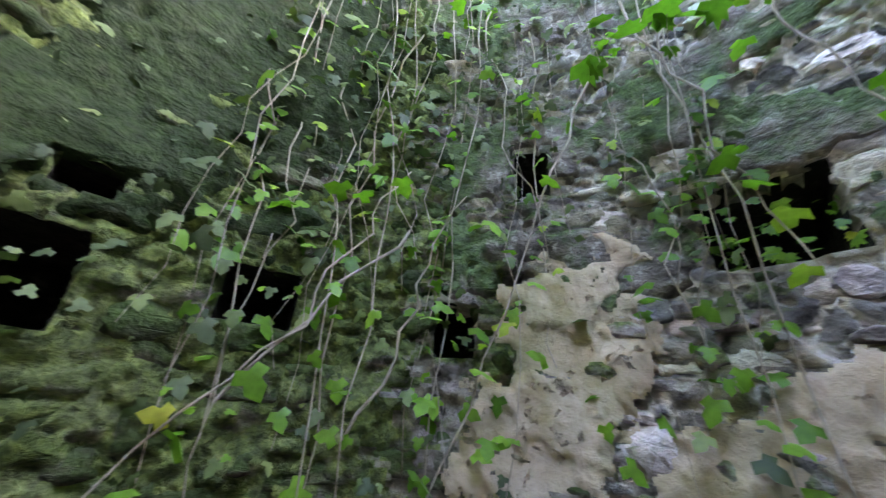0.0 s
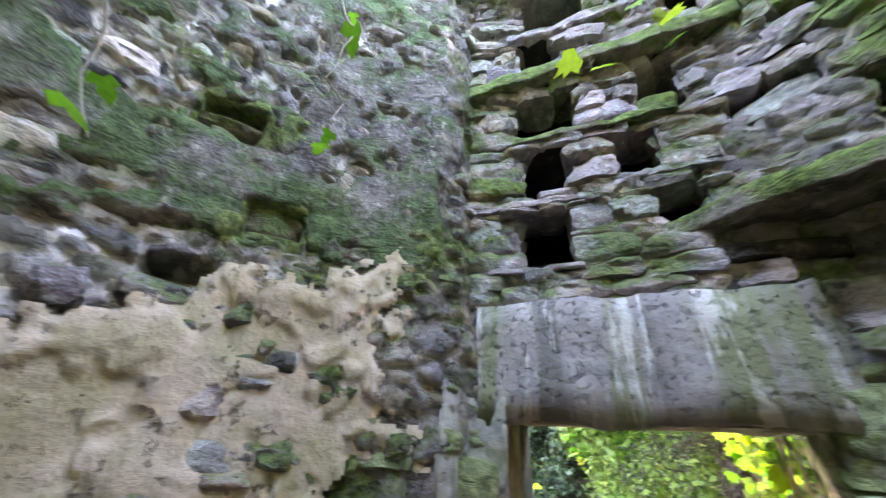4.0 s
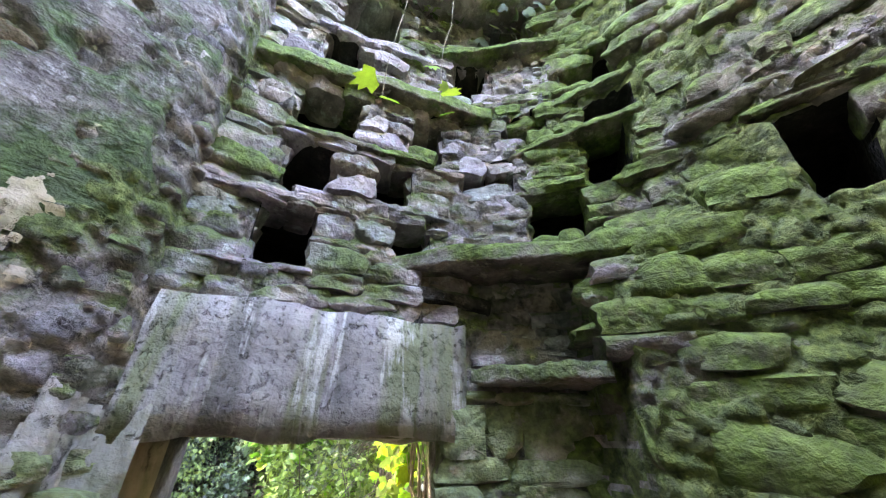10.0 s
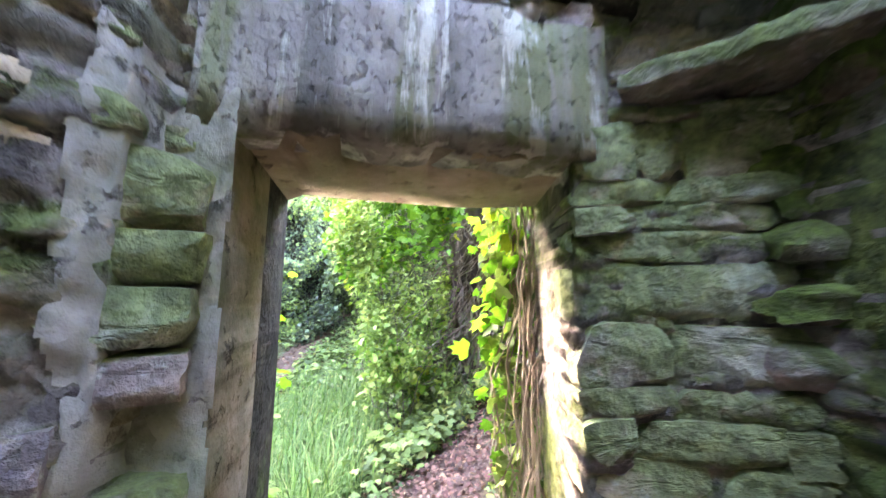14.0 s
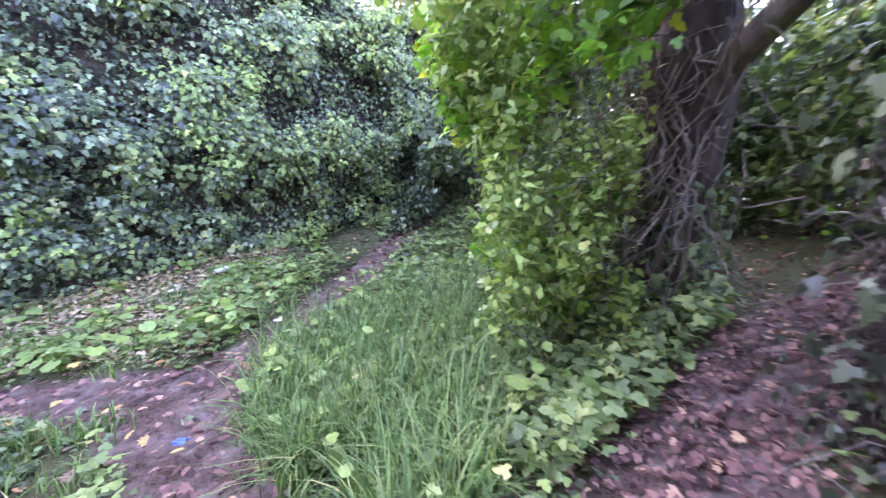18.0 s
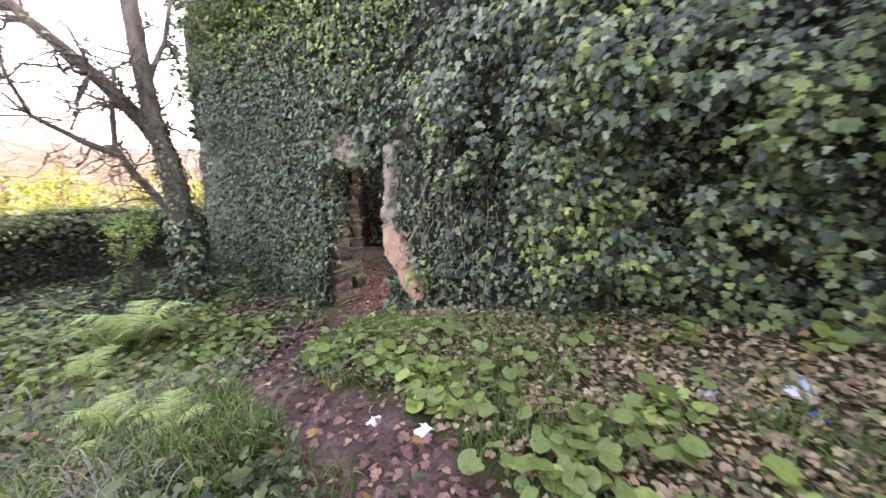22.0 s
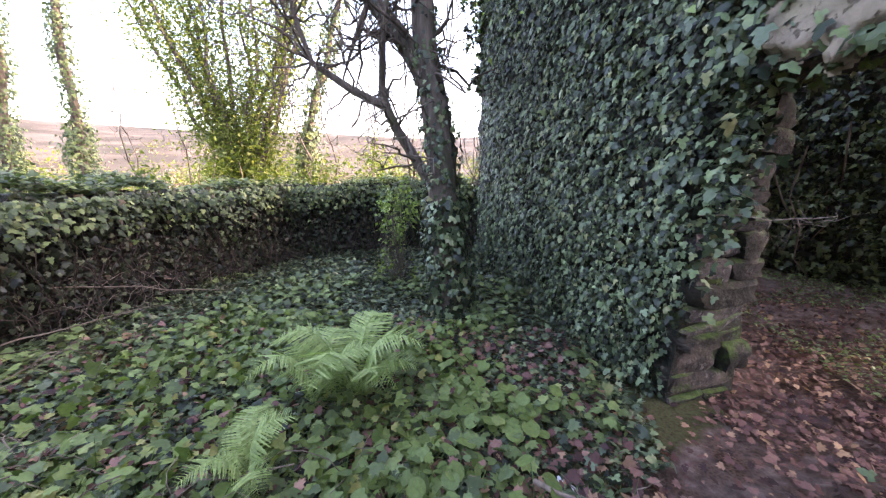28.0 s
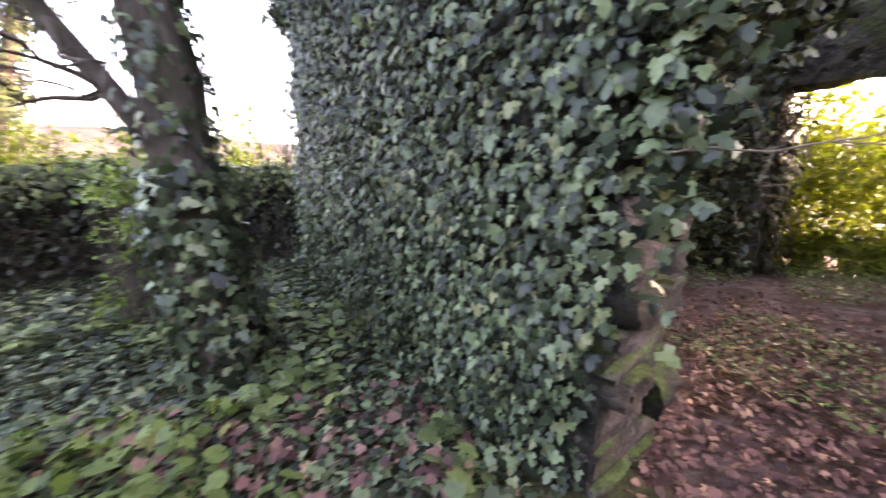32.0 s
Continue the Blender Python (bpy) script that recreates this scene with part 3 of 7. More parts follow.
ii, jj = np.meshgrid(np.arange(ni - 1), np.arange(nj - 1), indexing="ij")
quad = np.stack([ii * nj + jj, (ii + 1) * nj + jj, (ii + 1) * nj + jj + 1, ii * nj + jj + 1], -1).reshape(-1, 4)
ground = mesh_from("ground", np.column_stack([X.ravel(), Y.ravel(), Z.ravel()]), quad, EARTH, smooth=True)
for nm, val in (("path", path_mask(X, Y)), ("far", np.clip((np.hypot(X - 4, Y - 2) - 13) / 4, 0, 1))):
    at = ground.data.attributes.new(nm, "FLOAT", "POINT")
    at.data.foreach_set("value", val.ravel().astype(np.float32))
tagged(ground, "trodden brown earth with leaf litter and rough grass", "ground", kind="structure")

# ---- dovecote: a round tower of rubble, entered by a low doorway ----
CX, CY = 0.1, -0.3
FLOOR, TOP = -0.75, 4.5
DOOR = (-39.1, -10.5, 1.63)        # degrees, degrees, underside of the lintel
# nest holes: bearing, height, width in degrees, height in metres, depth
NESTS = [(-18.0, 2.345, 6.2, 0.24, 0.32), (-34.4, 2.45, 5.0, 0.18, 0.3), (-18.6, 2.66, 6.2, 0.22, 0.3), (-30.8, 2.715, 5.2, 0.20, 0.3),
         (-46.6, 2.83, 7.4, 0.14, 0.3), (-57.4, 2.58, 7.8, 0.24, 0.36), (-19.6, 3.01, 9.4, 0.26, 0.34), (-36.0, 3.03, 4.8, 0.22, 0.32),
         (-53.4, 3.09, 6.4, 0.14, 0.3), (-65.6, 2.83, 6.0, 0.25, 0.34)]
NESTS += [(-19.4, 3.38, 6.6, 0.15, 0.28), (-43.8, 3.45, 7.2, 0.18, 0.3), (-67.2, 3.03, 7.0, 0.13, 0.3), (-23.0, 3.69, 12.0, 0.24, 0.36),
          (-52.7, 3.78, 9.0, 0.22, 0.3), (-66.0, 3.33, 8.0, 0.15, 0.3), (-87.2, 2.43, 6.0, 0.26, 0.3), (-82.0, 2.03, 5.5, 0.09, 0.12)]
NESTS += [(52.6, 2.195, 11.0, 0.27, 0.4), (80.3, 2.61, 4.6, 0.2, 0.3), (92.2, 1.81, 4.7, 0.17, 0.3), (117.7, 1.86, 7.0, 0.18, 0.32),
          (141.0, 1.8, 12.0, 0.25, 0.36), (137.0, 2.12, 4.5, 0.07, 0.2), (83.0, 2.02, 4.5, 0.10, 0.16), (19.6, 2.25, 5.5, 0.10, 0.13), (28.6, 2.65, 6.5, 0.13, 0.13), (27.0, 2.01, 6.5, 0.07, 0.15)]


NESTS = [(c, h, w * 1.02, t * 1.02, d) for c, h, w, t, d in NESTS]


def lean_in(z):
    return np.maximum(0, np.asarray(z) - 2.4) ** 1.4 * 0.14


def inner(th, z):
    """The inner face's distance from the tower's axis."""
    th, z = np.asarray(th, float), np.asarray(z, float)
    up = np.clip((z - 2.15) / 0.3, 0, 1)
    step = -58.5 - 5.0 * up
    r = np.full(np.broadcast(th, z).shape, 1.74)
    r = r - 0.05 * np.clip((th + 5) / 3, 0, 1) * np.clip((50 - th) / 30, 0, 1)
    # the doorway's side is flat
    niche = np.clip((th - step) / (2.5 + 16 * up), 0, 1) * np.clip((-5.5 - th) / 1.5, 0, 1)
    flat = np.minimum(1.755 / np.cos(np.radians(np.clip(th + 24.5, -45, 45))), 1.855)
    r = r + niche * (flat - r)
    right = np.clip((step - th) / (2.5 + 18 * up), 0, 1) * np.clip((th + 175) / 30, 0, 1)
    r = r - right * 0.22
    return r - lean_in(z)


def on_wall(th, z, out=0.0):
    r = inner(th, z) - out
    a = np.radians(th)
    return np.stack([CX + r * np.cos(a), CY + r * np.sin(a), np.broadcast_to(z, np.shape(r))], -1)


def tower():
    th = np.arange(-180, 180.01, 0.5)
    z = np.arange(FLOOR, TOP + 0.01, 0.02)
    T, H = np.meshgrid(th, z, indexing="ij")
    r = inner(T, H)
    bumps = np.array([noise.noise((math.cos(a) * 5, math.sin(a) * 5, h * 6)) for a, h in zip(np.radians(T).ravel(), H.ravel())]).reshape(T.shape)
    small = np.array([noise.noise((math.cos(a) * 17, math.sin(a) * 17, h * 19)) + 0.6 * noise.noise((math.cos(a) * 41, math.sin(a) * 41, h * 44)) for a, h in zip(np.radians(T).ravel(), H.ravel())]).reshape(T.shape)
    bed = np.interp(T, [-112, -108, -62, -57, -54, -42, -40, -9, -7, 2, 7, 14, 18, 172, 176], [0.0, 0.012, 0.012, 0.03, 0.046, 0.046, 0.02, 0.02, 0.046, 0.046, 0.034, 0.036, 0.034, 0.03, 0.0])
    cell, edge = np.zeros(T.size), np.zeros(T.size)
    warp = 0.35 * bumps.ravel()
    for k, (a, h, w_) in enumerate(zip(np.radians(T).ravel(), H.ravel(), warp)):
        dist, pts = noise.voronoi((math.cos(a) * 13 + w_, math.sin(a) * 13, h * 14 + w_))
        edge[k] = dist[1] - dist[0]
        cell[k] = (pts[0][0] * 12.9898 + pts[0][1] * 78.233 + pts[0][2] * 37.719) % 1.0
    cell, edge = cell.reshape(T.shape), edge.reshape(T.shape)
    facing = np.clip(edge / 0.22, 0, 1)
    r = r - bed + 0.018 * bumps + 0.008 * small + 0.030 * (1 - facing) - 0.020 * (cell - 0.5)
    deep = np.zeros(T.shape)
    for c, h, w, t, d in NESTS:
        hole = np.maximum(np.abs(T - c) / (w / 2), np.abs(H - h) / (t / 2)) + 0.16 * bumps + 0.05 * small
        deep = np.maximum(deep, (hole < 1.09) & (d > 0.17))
        r = r + (min(0.46, d * 1.5) if d > 0.25 else d) * np.clip((1.14 - hole) / 0.14, 0, 1)
    a = np.radians(T)
    rim = TOP - 0.25 + 0.35 * np.array([noise.noise((math.cos(v) * 1.6, math.sin(v) * 1.6, 4)) for v in np.radians(th)])
    Hi = np.minimum(H, rim[:, None])
    inn = np.stack([CX + r * np.cos(a), CY + r * np.sin(a), Hi], -1)
    # the passage narrows outwards
    To = np.interp(T, [-180, -75, DOOR[0], DOOR[1], 40, 180], [-180, -75, -39.6, -14.2, 40, 180])
    ao = np.radians(To)
    ro = 2.32 - 0.05 * lean_in(H) + 0.05 * bumps + 0.25 * np.clip((To + 15.5) / 3, 0, 1) * np.clip((30 - To) / 15, 0, 1)
    outer = np.stack([CX + ro * np.cos(ao), CY + ro * np.sin(ao), Hi], -1)
    n, m = T.shape
    keep = np.ones((n - 1, m - 1), bool)
    tc, hc = (T[:-1, :-1] + T[1:, 1:]) / 2, (H[:-1, :-1] + H[1:, 1:]) / 2
    keep[(tc > DOOR[0]) & (tc < DOOR[1]) & (hc < DOOR[2])] = False
    idx = np.arange(n * m).reshape(n, m)
    q = np.stack([idx[:-1, :-1], idx[:-1, 1:], idx[1:, 1:], idx[1:, :-1]], -1)
    f, mid = [q[keep], q[keep][:, ::-1] + n * m], []
    for i in range(n - 1):
        f.append(np.array([(idx[i, -1], idx[i, -1] + n * m, idx[i + 1, -1] + n * m, idx[i + 1, -1])]))
        for j in range(m - 1):
            if keep[i, j]:
                continue
            for di, dj, e0, e1 in ((-1, 0, (i, j), (i, j + 1)), (1, 0, (i + 1, j + 1), (i + 1, j)), (0, 1, (i, j + 1), (i + 1, j + 1))):
                a2, b2 = i + di, j + dj
                if 0 <= a2 < n - 1 and 0 <= b2 < m - 1 and keep[a2, b2]:
                    v0, v1 = idx[e0], idx[e1]
                    if di == 1:     # plastered towards the room; outer half near-black for moss and backlit shade
                        k = 2 * n * m + len(mid)
                        mid += [inn[e0] * 0.45 + outer[e0] * 0.55, inn[e1] * 0.45 + outer[e1] * 0.55]
                        f += [np.array([(v0, v1, k + 1, k)]), np.array([(k, k + 1, v1 + n * m, v0 + n * m)])]
                    else:
                        f.append(np.array([(v0, v1, v1 + n * m, v0 + n * m)]))
    v = np.concatenate([inn.reshape(-1, 3), outer.reshape(-1, 3), np.array(mid)])
    ob = mesh_from("wall_dovecote", v, np.concatenate(f), MORTAR)
    ob.data.materials.append(HOLE_SHADE)
    ob.data.materials.append(GREEN_MORTAR)
    ob.data.materials.append(IVY_BACK)
    ob.data.materials.append(SOFFIT)
    ob.data.materials.append(PALE_LIT_MORTAR)
    ob.data.materials.append(REVEAL)
    # outer face near-black too: its backlit darkness put into the colour
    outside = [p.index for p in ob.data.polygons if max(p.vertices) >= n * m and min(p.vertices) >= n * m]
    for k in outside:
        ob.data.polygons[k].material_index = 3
    green = ((T < -58 + 5 * small) & (T > -130)) | (T > 98 + 6 * small) | (np.abs(T - 24) < 9) & (np.abs(H - 2.47) < 0.32)
    pale = (T > 13 + 4 * small) & (T < 74 + 6 * small)
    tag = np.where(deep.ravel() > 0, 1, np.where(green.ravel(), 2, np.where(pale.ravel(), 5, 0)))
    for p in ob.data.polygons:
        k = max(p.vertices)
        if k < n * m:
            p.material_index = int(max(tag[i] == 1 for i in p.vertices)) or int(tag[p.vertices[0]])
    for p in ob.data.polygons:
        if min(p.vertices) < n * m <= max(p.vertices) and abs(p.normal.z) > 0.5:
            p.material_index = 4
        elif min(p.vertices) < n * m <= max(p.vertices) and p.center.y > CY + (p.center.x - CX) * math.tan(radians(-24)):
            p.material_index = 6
    for nm, val in (("cell", cell), ("facing", facing)):
        at = ob.data.attributes.new(nm, "FLOAT", "POINT")
        at.data.foreach_set("value", np.concatenate([val.ravel(), val.ravel(), np.zeros(len(mid))]).astype(np.float32))
    return ob


wall_dovecote = tagged(tower(), "round rubble dovecote wall with crumbling mortar and nest holes", "wall", kind="structure")


# ---- stones ----
def stone_shape(seed, cuts=4, power=11.0, rough=0.065):
    """A rough block of about 1 x 1 x 1 with worn edges; a low power gives a rounder stone."""
    bm = bmesh.new()
    bmesh.ops.create_cube(bm, size=1.0)
    bmesh.ops.subdivide_edges(bm, edges=bm.edges[:], cuts=cuts, use_grid_fill=True)
    for v in bm.verts:
        p = v.co.copy()
        top = max(abs(c) for c in p)
        norm = sum(abs(c) ** power for c in p) ** (1.0 / power)
        v.co = p * (top / norm) * 1.03
        v.co += wob(p + Vector((seed * 7.3, seed * 1.7, 0)), 1.7, rough * 1.7) + wob(p + Vector((seed * 3.3, 0, 9)), 5.5, rough * 0.9)
    chip = random.Random(seed)
    for _ in range(6):
        n = Vector((chip.uniform(-1, 1), chip.uniform(-1, 1), chip.uniform(-1, 1))).normalized()
        reach = chip.uniform(0.74, 0.92) * max(v.co.dot(n) for v in bm.verts)
        for v in bm.verts:
            over = v.co.dot(n) - reach
            if over > 0:
                v.co -= n * over * 0.9
    bm.normal_update()
    for f in bm.faces:
        f.smooth = True
    for e in bm.edges:
        if e.calc_face_angle(0.0) > 0.6:
            e.smooth = False
    return bm


STONE_ARRAYS, LUMP_ARRAYS, STONE_FACES = [], [], None
for s in range(10):
    b_ = stone_shape(s)
    b_.verts.index_update()
    STONE_ARRAYS.append(np.array([v.co[:] for v in b_.verts]))
    STONE_FACES = np.array([[v.index for v in f.verts] for f in b_.faces])
    b_.free()
    b_ = stone_shape(s + 100, 4, 4.2, 0.10)
    LUMP_ARRAYS.append(np.array([v.co[:] for v in b_.verts]))
    b_.free()
STONE_MESHES = {}
LUMPS, BLOCKS = 100, 200     # shapes from here on are rounder, squarer


def stone_mesh(kind, material):
    key = (kind, material.name)
    if key not in STONE_MESHES:
        bm = stone_shape(kind, 5, 22.0, 0.035) if kind >= BLOCKS else stone_shape(kind, 4, 4.2, 0.10) if kind >= LUMPS else stone_shape(kind)
        me = bpy.data.meshes.new("stone")
        bm.to_mesh(me)
        bm.free()
        me.materials.append(material)
        STONE_MESHES[key] = me
    return STONE_MESHES[key]


def stone(parent, m, material, name="stone", lump=False, squared=False):
    ob = new(name, stone_mesh(int(rng.integers(10)) + (BLOCKS if squared else LUMPS if lump else 0), material))
    ob.parent = parent
    ob.matrix_basis = m
    return ob


def wall_pose(th, z, w, h, d, out, twist=0.0, tip=0.0):
    """The pose of a block set in the tower's inner face."""
    a = math.radians(th)
    r = float(inner(th, z)) - out + d / 2
    m = Matrix.Translation((CX + r * math.cos(a), CY + r * math.sin(a), z)) @ Euler((0, 0, a)).to_matrix().to_4x4()
    return m @ Euler((radians(twist), radians(tip), 0)).to_matrix().to_4x4() @ Matrix.Diagonal((d, w, h, 1))


def blocked(t0, t1, z0, z1):
    if t1 > -43.0 and t0 < (-1.5 if z0 < 1.57 else -7.0) and z0 < 2.06:
        return True
    for c, h, w, t, d in NESTS:
        if d > 0.13 and t1 > c - w / 2 - 0.1 and t0 < c + w / 2 + 0.1 and z1 > h - t / 2 - 0.005 and z0 < h + t / 2 + 0.005:
            return True
    return False


def plastered(th, z):
    """How far the old plaster still covers the wall: over 0 it does."""
    th, z = np.asarray(th, float), np.asarray(z, float)
    n = np.array([noise.noise((t * 0.06, h * 2.4, 2.2)) + 0.6 * noise.noise((t * 0.2, h * 8, 7.7)) + 0.42 * noise.noise((t * 0.6, h * 22, 1.7)) + 0.07 * noise.noise((t * 1.5, h * 50, 4.7)) for t, h in zip(th.ravel(), z.ravel())]).reshape(th.shape)
    left = np.minimum(np.clip((th - 3) / 6, -1.6, 1), np.clip((70 - th) / 12, -1, 1))
    upper = 2.11 - 0.0105 * np.clip(th - 12, 0, 60) - z
    lower = z - (1.62 - 0.035 * np.clip(th, 0, 16))
    m = np.minimum(np.minimum(left * 0.6, upper * 3.2), np.maximum(lower * 3.0, (th - 26) * 0.05))
    strip = np.minimum(0.45 - np.abs(th - 79 - 7 * (1.6 - z)) * 0.07, (2.05 - z) * 2)
    return np.maximum(m, strip) + 0.68 * n


def rendered(th, z):
    """Where the rough grey render of the upper wall is left: over 0 it is."""
    th, z = np.asarray(th, float), np.asarray(z, float)
    n = np.array([noise.noise((t * 0.05, h * 2.0, 12.2)) + 0.8 * noise.noise((t * 0.18, h * 7, 17.7)) + 0.5 * noise.noise((t * 0.5, h * 18, 17.7)) for t, h in zip(th.ravel(), z.ravel())]).reshape(th.shape)
    a = np.minimum(np.clip((th + 4.5) / 3, -1, 1) * 0.5, np.clip((103 - th) / 10, -1, 1) * 0.5)
    a = np.minimum(a, (z - 1.98 + 0.003 * np.clip(th - 30, -30, 60)) * 2.5)
    b = np.minimum(np.clip((th - 103) / 7, -1, 1) * 0.75, (z - 1.98) * 3.5)
    keep = np.maximum(a, b)
    for c, h, w, t, d in NESTS:
        keep = np.minimum(keep, (np.maximum(np.abs(th - c) / (w / 2), np.abs(z - h) / (t / 2)) - 1.25) * 1.5)
    return keep - 0.34 + 0.66 * n


count = 0


bands = {"pale": Gather(), "green": Gather(), "dim": Gather(), "plain": Gather()}


def set_stone(c, zc, w, h, zone):
    """One stone of the tower's facing."""
    global count
    lump = zone in ("back", "right", "left") and rng.random() < 0.3
    out = float(rng.uniform(-0.02, 0.03)) + (0.02 if lump else 0.0)
    m = wall_pose(c, zc, w * (1.12 if lump else 1.0), h * (1.15 if lump else 1.0), float(rng.uniform(0.16, 0.24)), out, float(rng.normal(0, 7 if lump else 3.5)), float(rng.normal(0, 2)))
    if count < 290 and -92 < c < 16 and 1.1 < zc < 3.2 and (zone != "left" or rng.random() < 0.3):
        stone(wall_dovecote, m, MOSSY_STONE if zone == "right" else (MOSSY_STONE if rng.random() < 0.5 else GREEN_BLOCK) if zone == "left" and zc < 1.75 else GREY_STONE if rng.random() < 0.5 else PALE_STONE, lump=lump)
        count += 1
    else:
        v = (LUMP_ARRAYS if lump else STONE_ARRAYS)[int(rng.integers(10))]
        mm = np.array(m)
        kind = "pale" if 34 < c < 74 else "dim" if c > 74 else "green" if c < -59 or (-3 < c < 16 and zc < 1.7 and rng.random() < 0.5) else "plain"
        bands[kind].add(v @ mm[:3, :3].T + mm[:3, 3], STONE_FACES)


# bands of the wall: bearings, stone widths, course heights
for zone, t0, t1, w0, w1, h0, h1 in (("back", 16, 172, 0.07, 0.32, 0.05, 0.17), ("left", -7.2, 16, 0.05, 0.17, 0.035, 0.09), ("panel", -60, -6, 0.08, 0.26, 0.05, 0.12),
                                     ("right", -110, -58.5, 0.10, 0.34, 0.06, 0.17), ("far", -188, -110, 0.2, 0.45, 0.1, 0.2)):
    z = -0.45
    while z < TOP - 0.3:
        hgt = float(rng.uniform(h0, h1))
        t = t0 + float(rng.uniform(-2, 2))
        while t < t1:
            w = float(rng.uniform(w0, w1)) * float(rng.uniform(0.8, 1.2))
            deg = math.degrees(w / 1.7)
            c = t + deg / 2
            h = hgt * float(rng.uniform(0.7, 1.15))
            if blocked(t, t + deg, z, z + h) or (zone == "panel" and (z + h > 2.03 or (t < -40 and z + h / 2 < 1.78)) and t + deg > -66):
                t += 1.5
                continue
            p = np.array([c]), np.array([z + h / 2])
            if float(plastered(*p)[0]) < 0.12 and float(rendered(*p)[0]) < 0.1:
                set_stone(c, z + h / 2 + float(rng.normal(0, 0.012)), w * 0.97, h * 0.96, zone)
            t += deg
        z += hgt
for kind, mat, lab in (("pale", PALE_RUBBLE, "pale pinkish rubble stones"), ("green", JOINED_STONE, "mossy green rubble stones"), ("dim", DIM_STONE, "rubble stones with green algae, darkened for weaker light"), ("plain", GREY_RUBBLE, "grey rubble stones")):
    tagged(bands[kind].make("rubble", mat, wall_dovecote, True), lab, kind="stuff")

# lintel slab over the doorway
def slab(name, parent, material, t0, t1, z0, z1, depth, out, tip=0.0, seed=1, drop=0.0, rough=0.014):
    """A long stone that follows the wall's bend from bearing t0 to t1."""
    n, k = 22, 5
    e0, e1 = on_wall(t0, (z0 + z1) / 2), on_wall(t1, (z0 + z1) / 2)
    nrm = np.array((-(e1 - e0)[1], (e1 - e0)[0], 0.0)) / np.linalg.norm(e1 - e0)
    if nrm @ (np.array((CX, CY, 0)) - e0 * (1, 1, 0)) < 0:
        nrm = -nrm
    th = np.linspace(t0, t1, n)
    zz = np.linspace(z0, z1, k)
    v, f = [], []
    for i, a in enumerate(th):
        s = (a - t0) / (t1 - t0)
        for face, o in ((0, out), (1, out - depth)):
            for h in zz:
                p = e0 * (1 - s) + e1 * s + nrm * o
                q = Vector((float(p[0]), float(p[1]), h + drop * s))
                e = rough * (1.6 if h in (z0, z1) else 1.0)
                v.append(q + wob(q + Vector((seed, 0, 0)), 5.0, e) + wob(q, 19.0, e * 0.6))
    idx = np.arange(len(v)).reshape(n, 2, k)
    for i in range(n - 1):
        for j in range(k - 1):
            f.append((idx[i, 0, j], idx[i, 0, j + 1], idx[i + 1, 0, j + 1], idx[i + 1, 0, j]))
            f.append((idx[i, 1, j], idx[i + 1, 1, j], idx[i + 1, 1, j + 1], idx[i, 1, j + 1]))
        f.append((idx[i, 0, 0], idx[i + 1, 0, 0], idx[i + 1, 1, 0], idx[i, 1, 0]))
        f.append((idx[i, 0, -1], idx[i, 1, -1], idx[i + 1, 1, -1], idx[i + 1, 0, -1]))
    for i in (0, n - 1):
        for j in range(k - 1):
            f.append((idx[i, 0, j], idx[i, 1, j], idx[i, 1, j + 1], idx[i, 0, j + 1]))
    return mesh_from(name, v, f, material, parent)


slab("lintel", wall_dovecote, LINTEL, -42.0, -8.4, 1.625, 2.04, 0.16, 0.055, seed=2, rough=0.014)
for a0, a1, z0, z1, depth, out, drop, mat in ((-47, -7.0, 3.175, 3.245, 0.3, 0.07, 0.0, MOSSY_STONE), (-70, -32, 2.215, 2.285, 0.3, 0.0, 0.05, MOSSY_STONE),
                                              (-59.5, -45, 1.795, 1.85, 0.3, 0.12, 0.02, GREY_STONE), (-25, -8, 2.485, 2.51, 0.25, 0.035, 0.01, LILAC_STONE), (-41, -27, 2.55, 2.575, 0.25, 0.03, 0.01, LILAC_STONE),
                                              (-37, -14, 2.835, 2.865, 0.25, 0.045, 0.01, MOSSY_STONE), (-72, -49, 2.95, 2.985, 0.25, 0.02, -0.02, MOSSY_STONE), (-72, -58, 3.16, 3.2, 0.25, 0.03, 0.0, MOSSY_STONE), (-62, -51, 2.70, 2.725, 0.25, 0.04, -0.02, MOSSY_STONE),
                                              (-36, -14, 3.485, 3.515, 0.25, 0.04, 0.01, LILAC_STONE), (-62, -38, 3.56, 3.60, 0.25, 0.05, 0.02, MOSSY_STONE), (-62, -8, 3.86, 3.91, 0.25, 0.06, 0.02, GREY_STONE),
                                              (-22, -9, 2.185, 2.205, 0.2, 0.03, 0.0, LILAC_STONE), (-46, -36, 2.10, 2.16, 0.2, 0.05, 0.03, DARK_STONE)):
    slab("slate_ledge", wall_dovecote, mat, a0, a1, z0, z1, depth, out, drop=drop, seed=a0)

# the stones that part the nests: each row between two ledges is filled round its holes
LEVELS = (1.86, 2.045, 2.195, 2.50, 2.85, 3.21, 3.50, 3.885, 4.2)
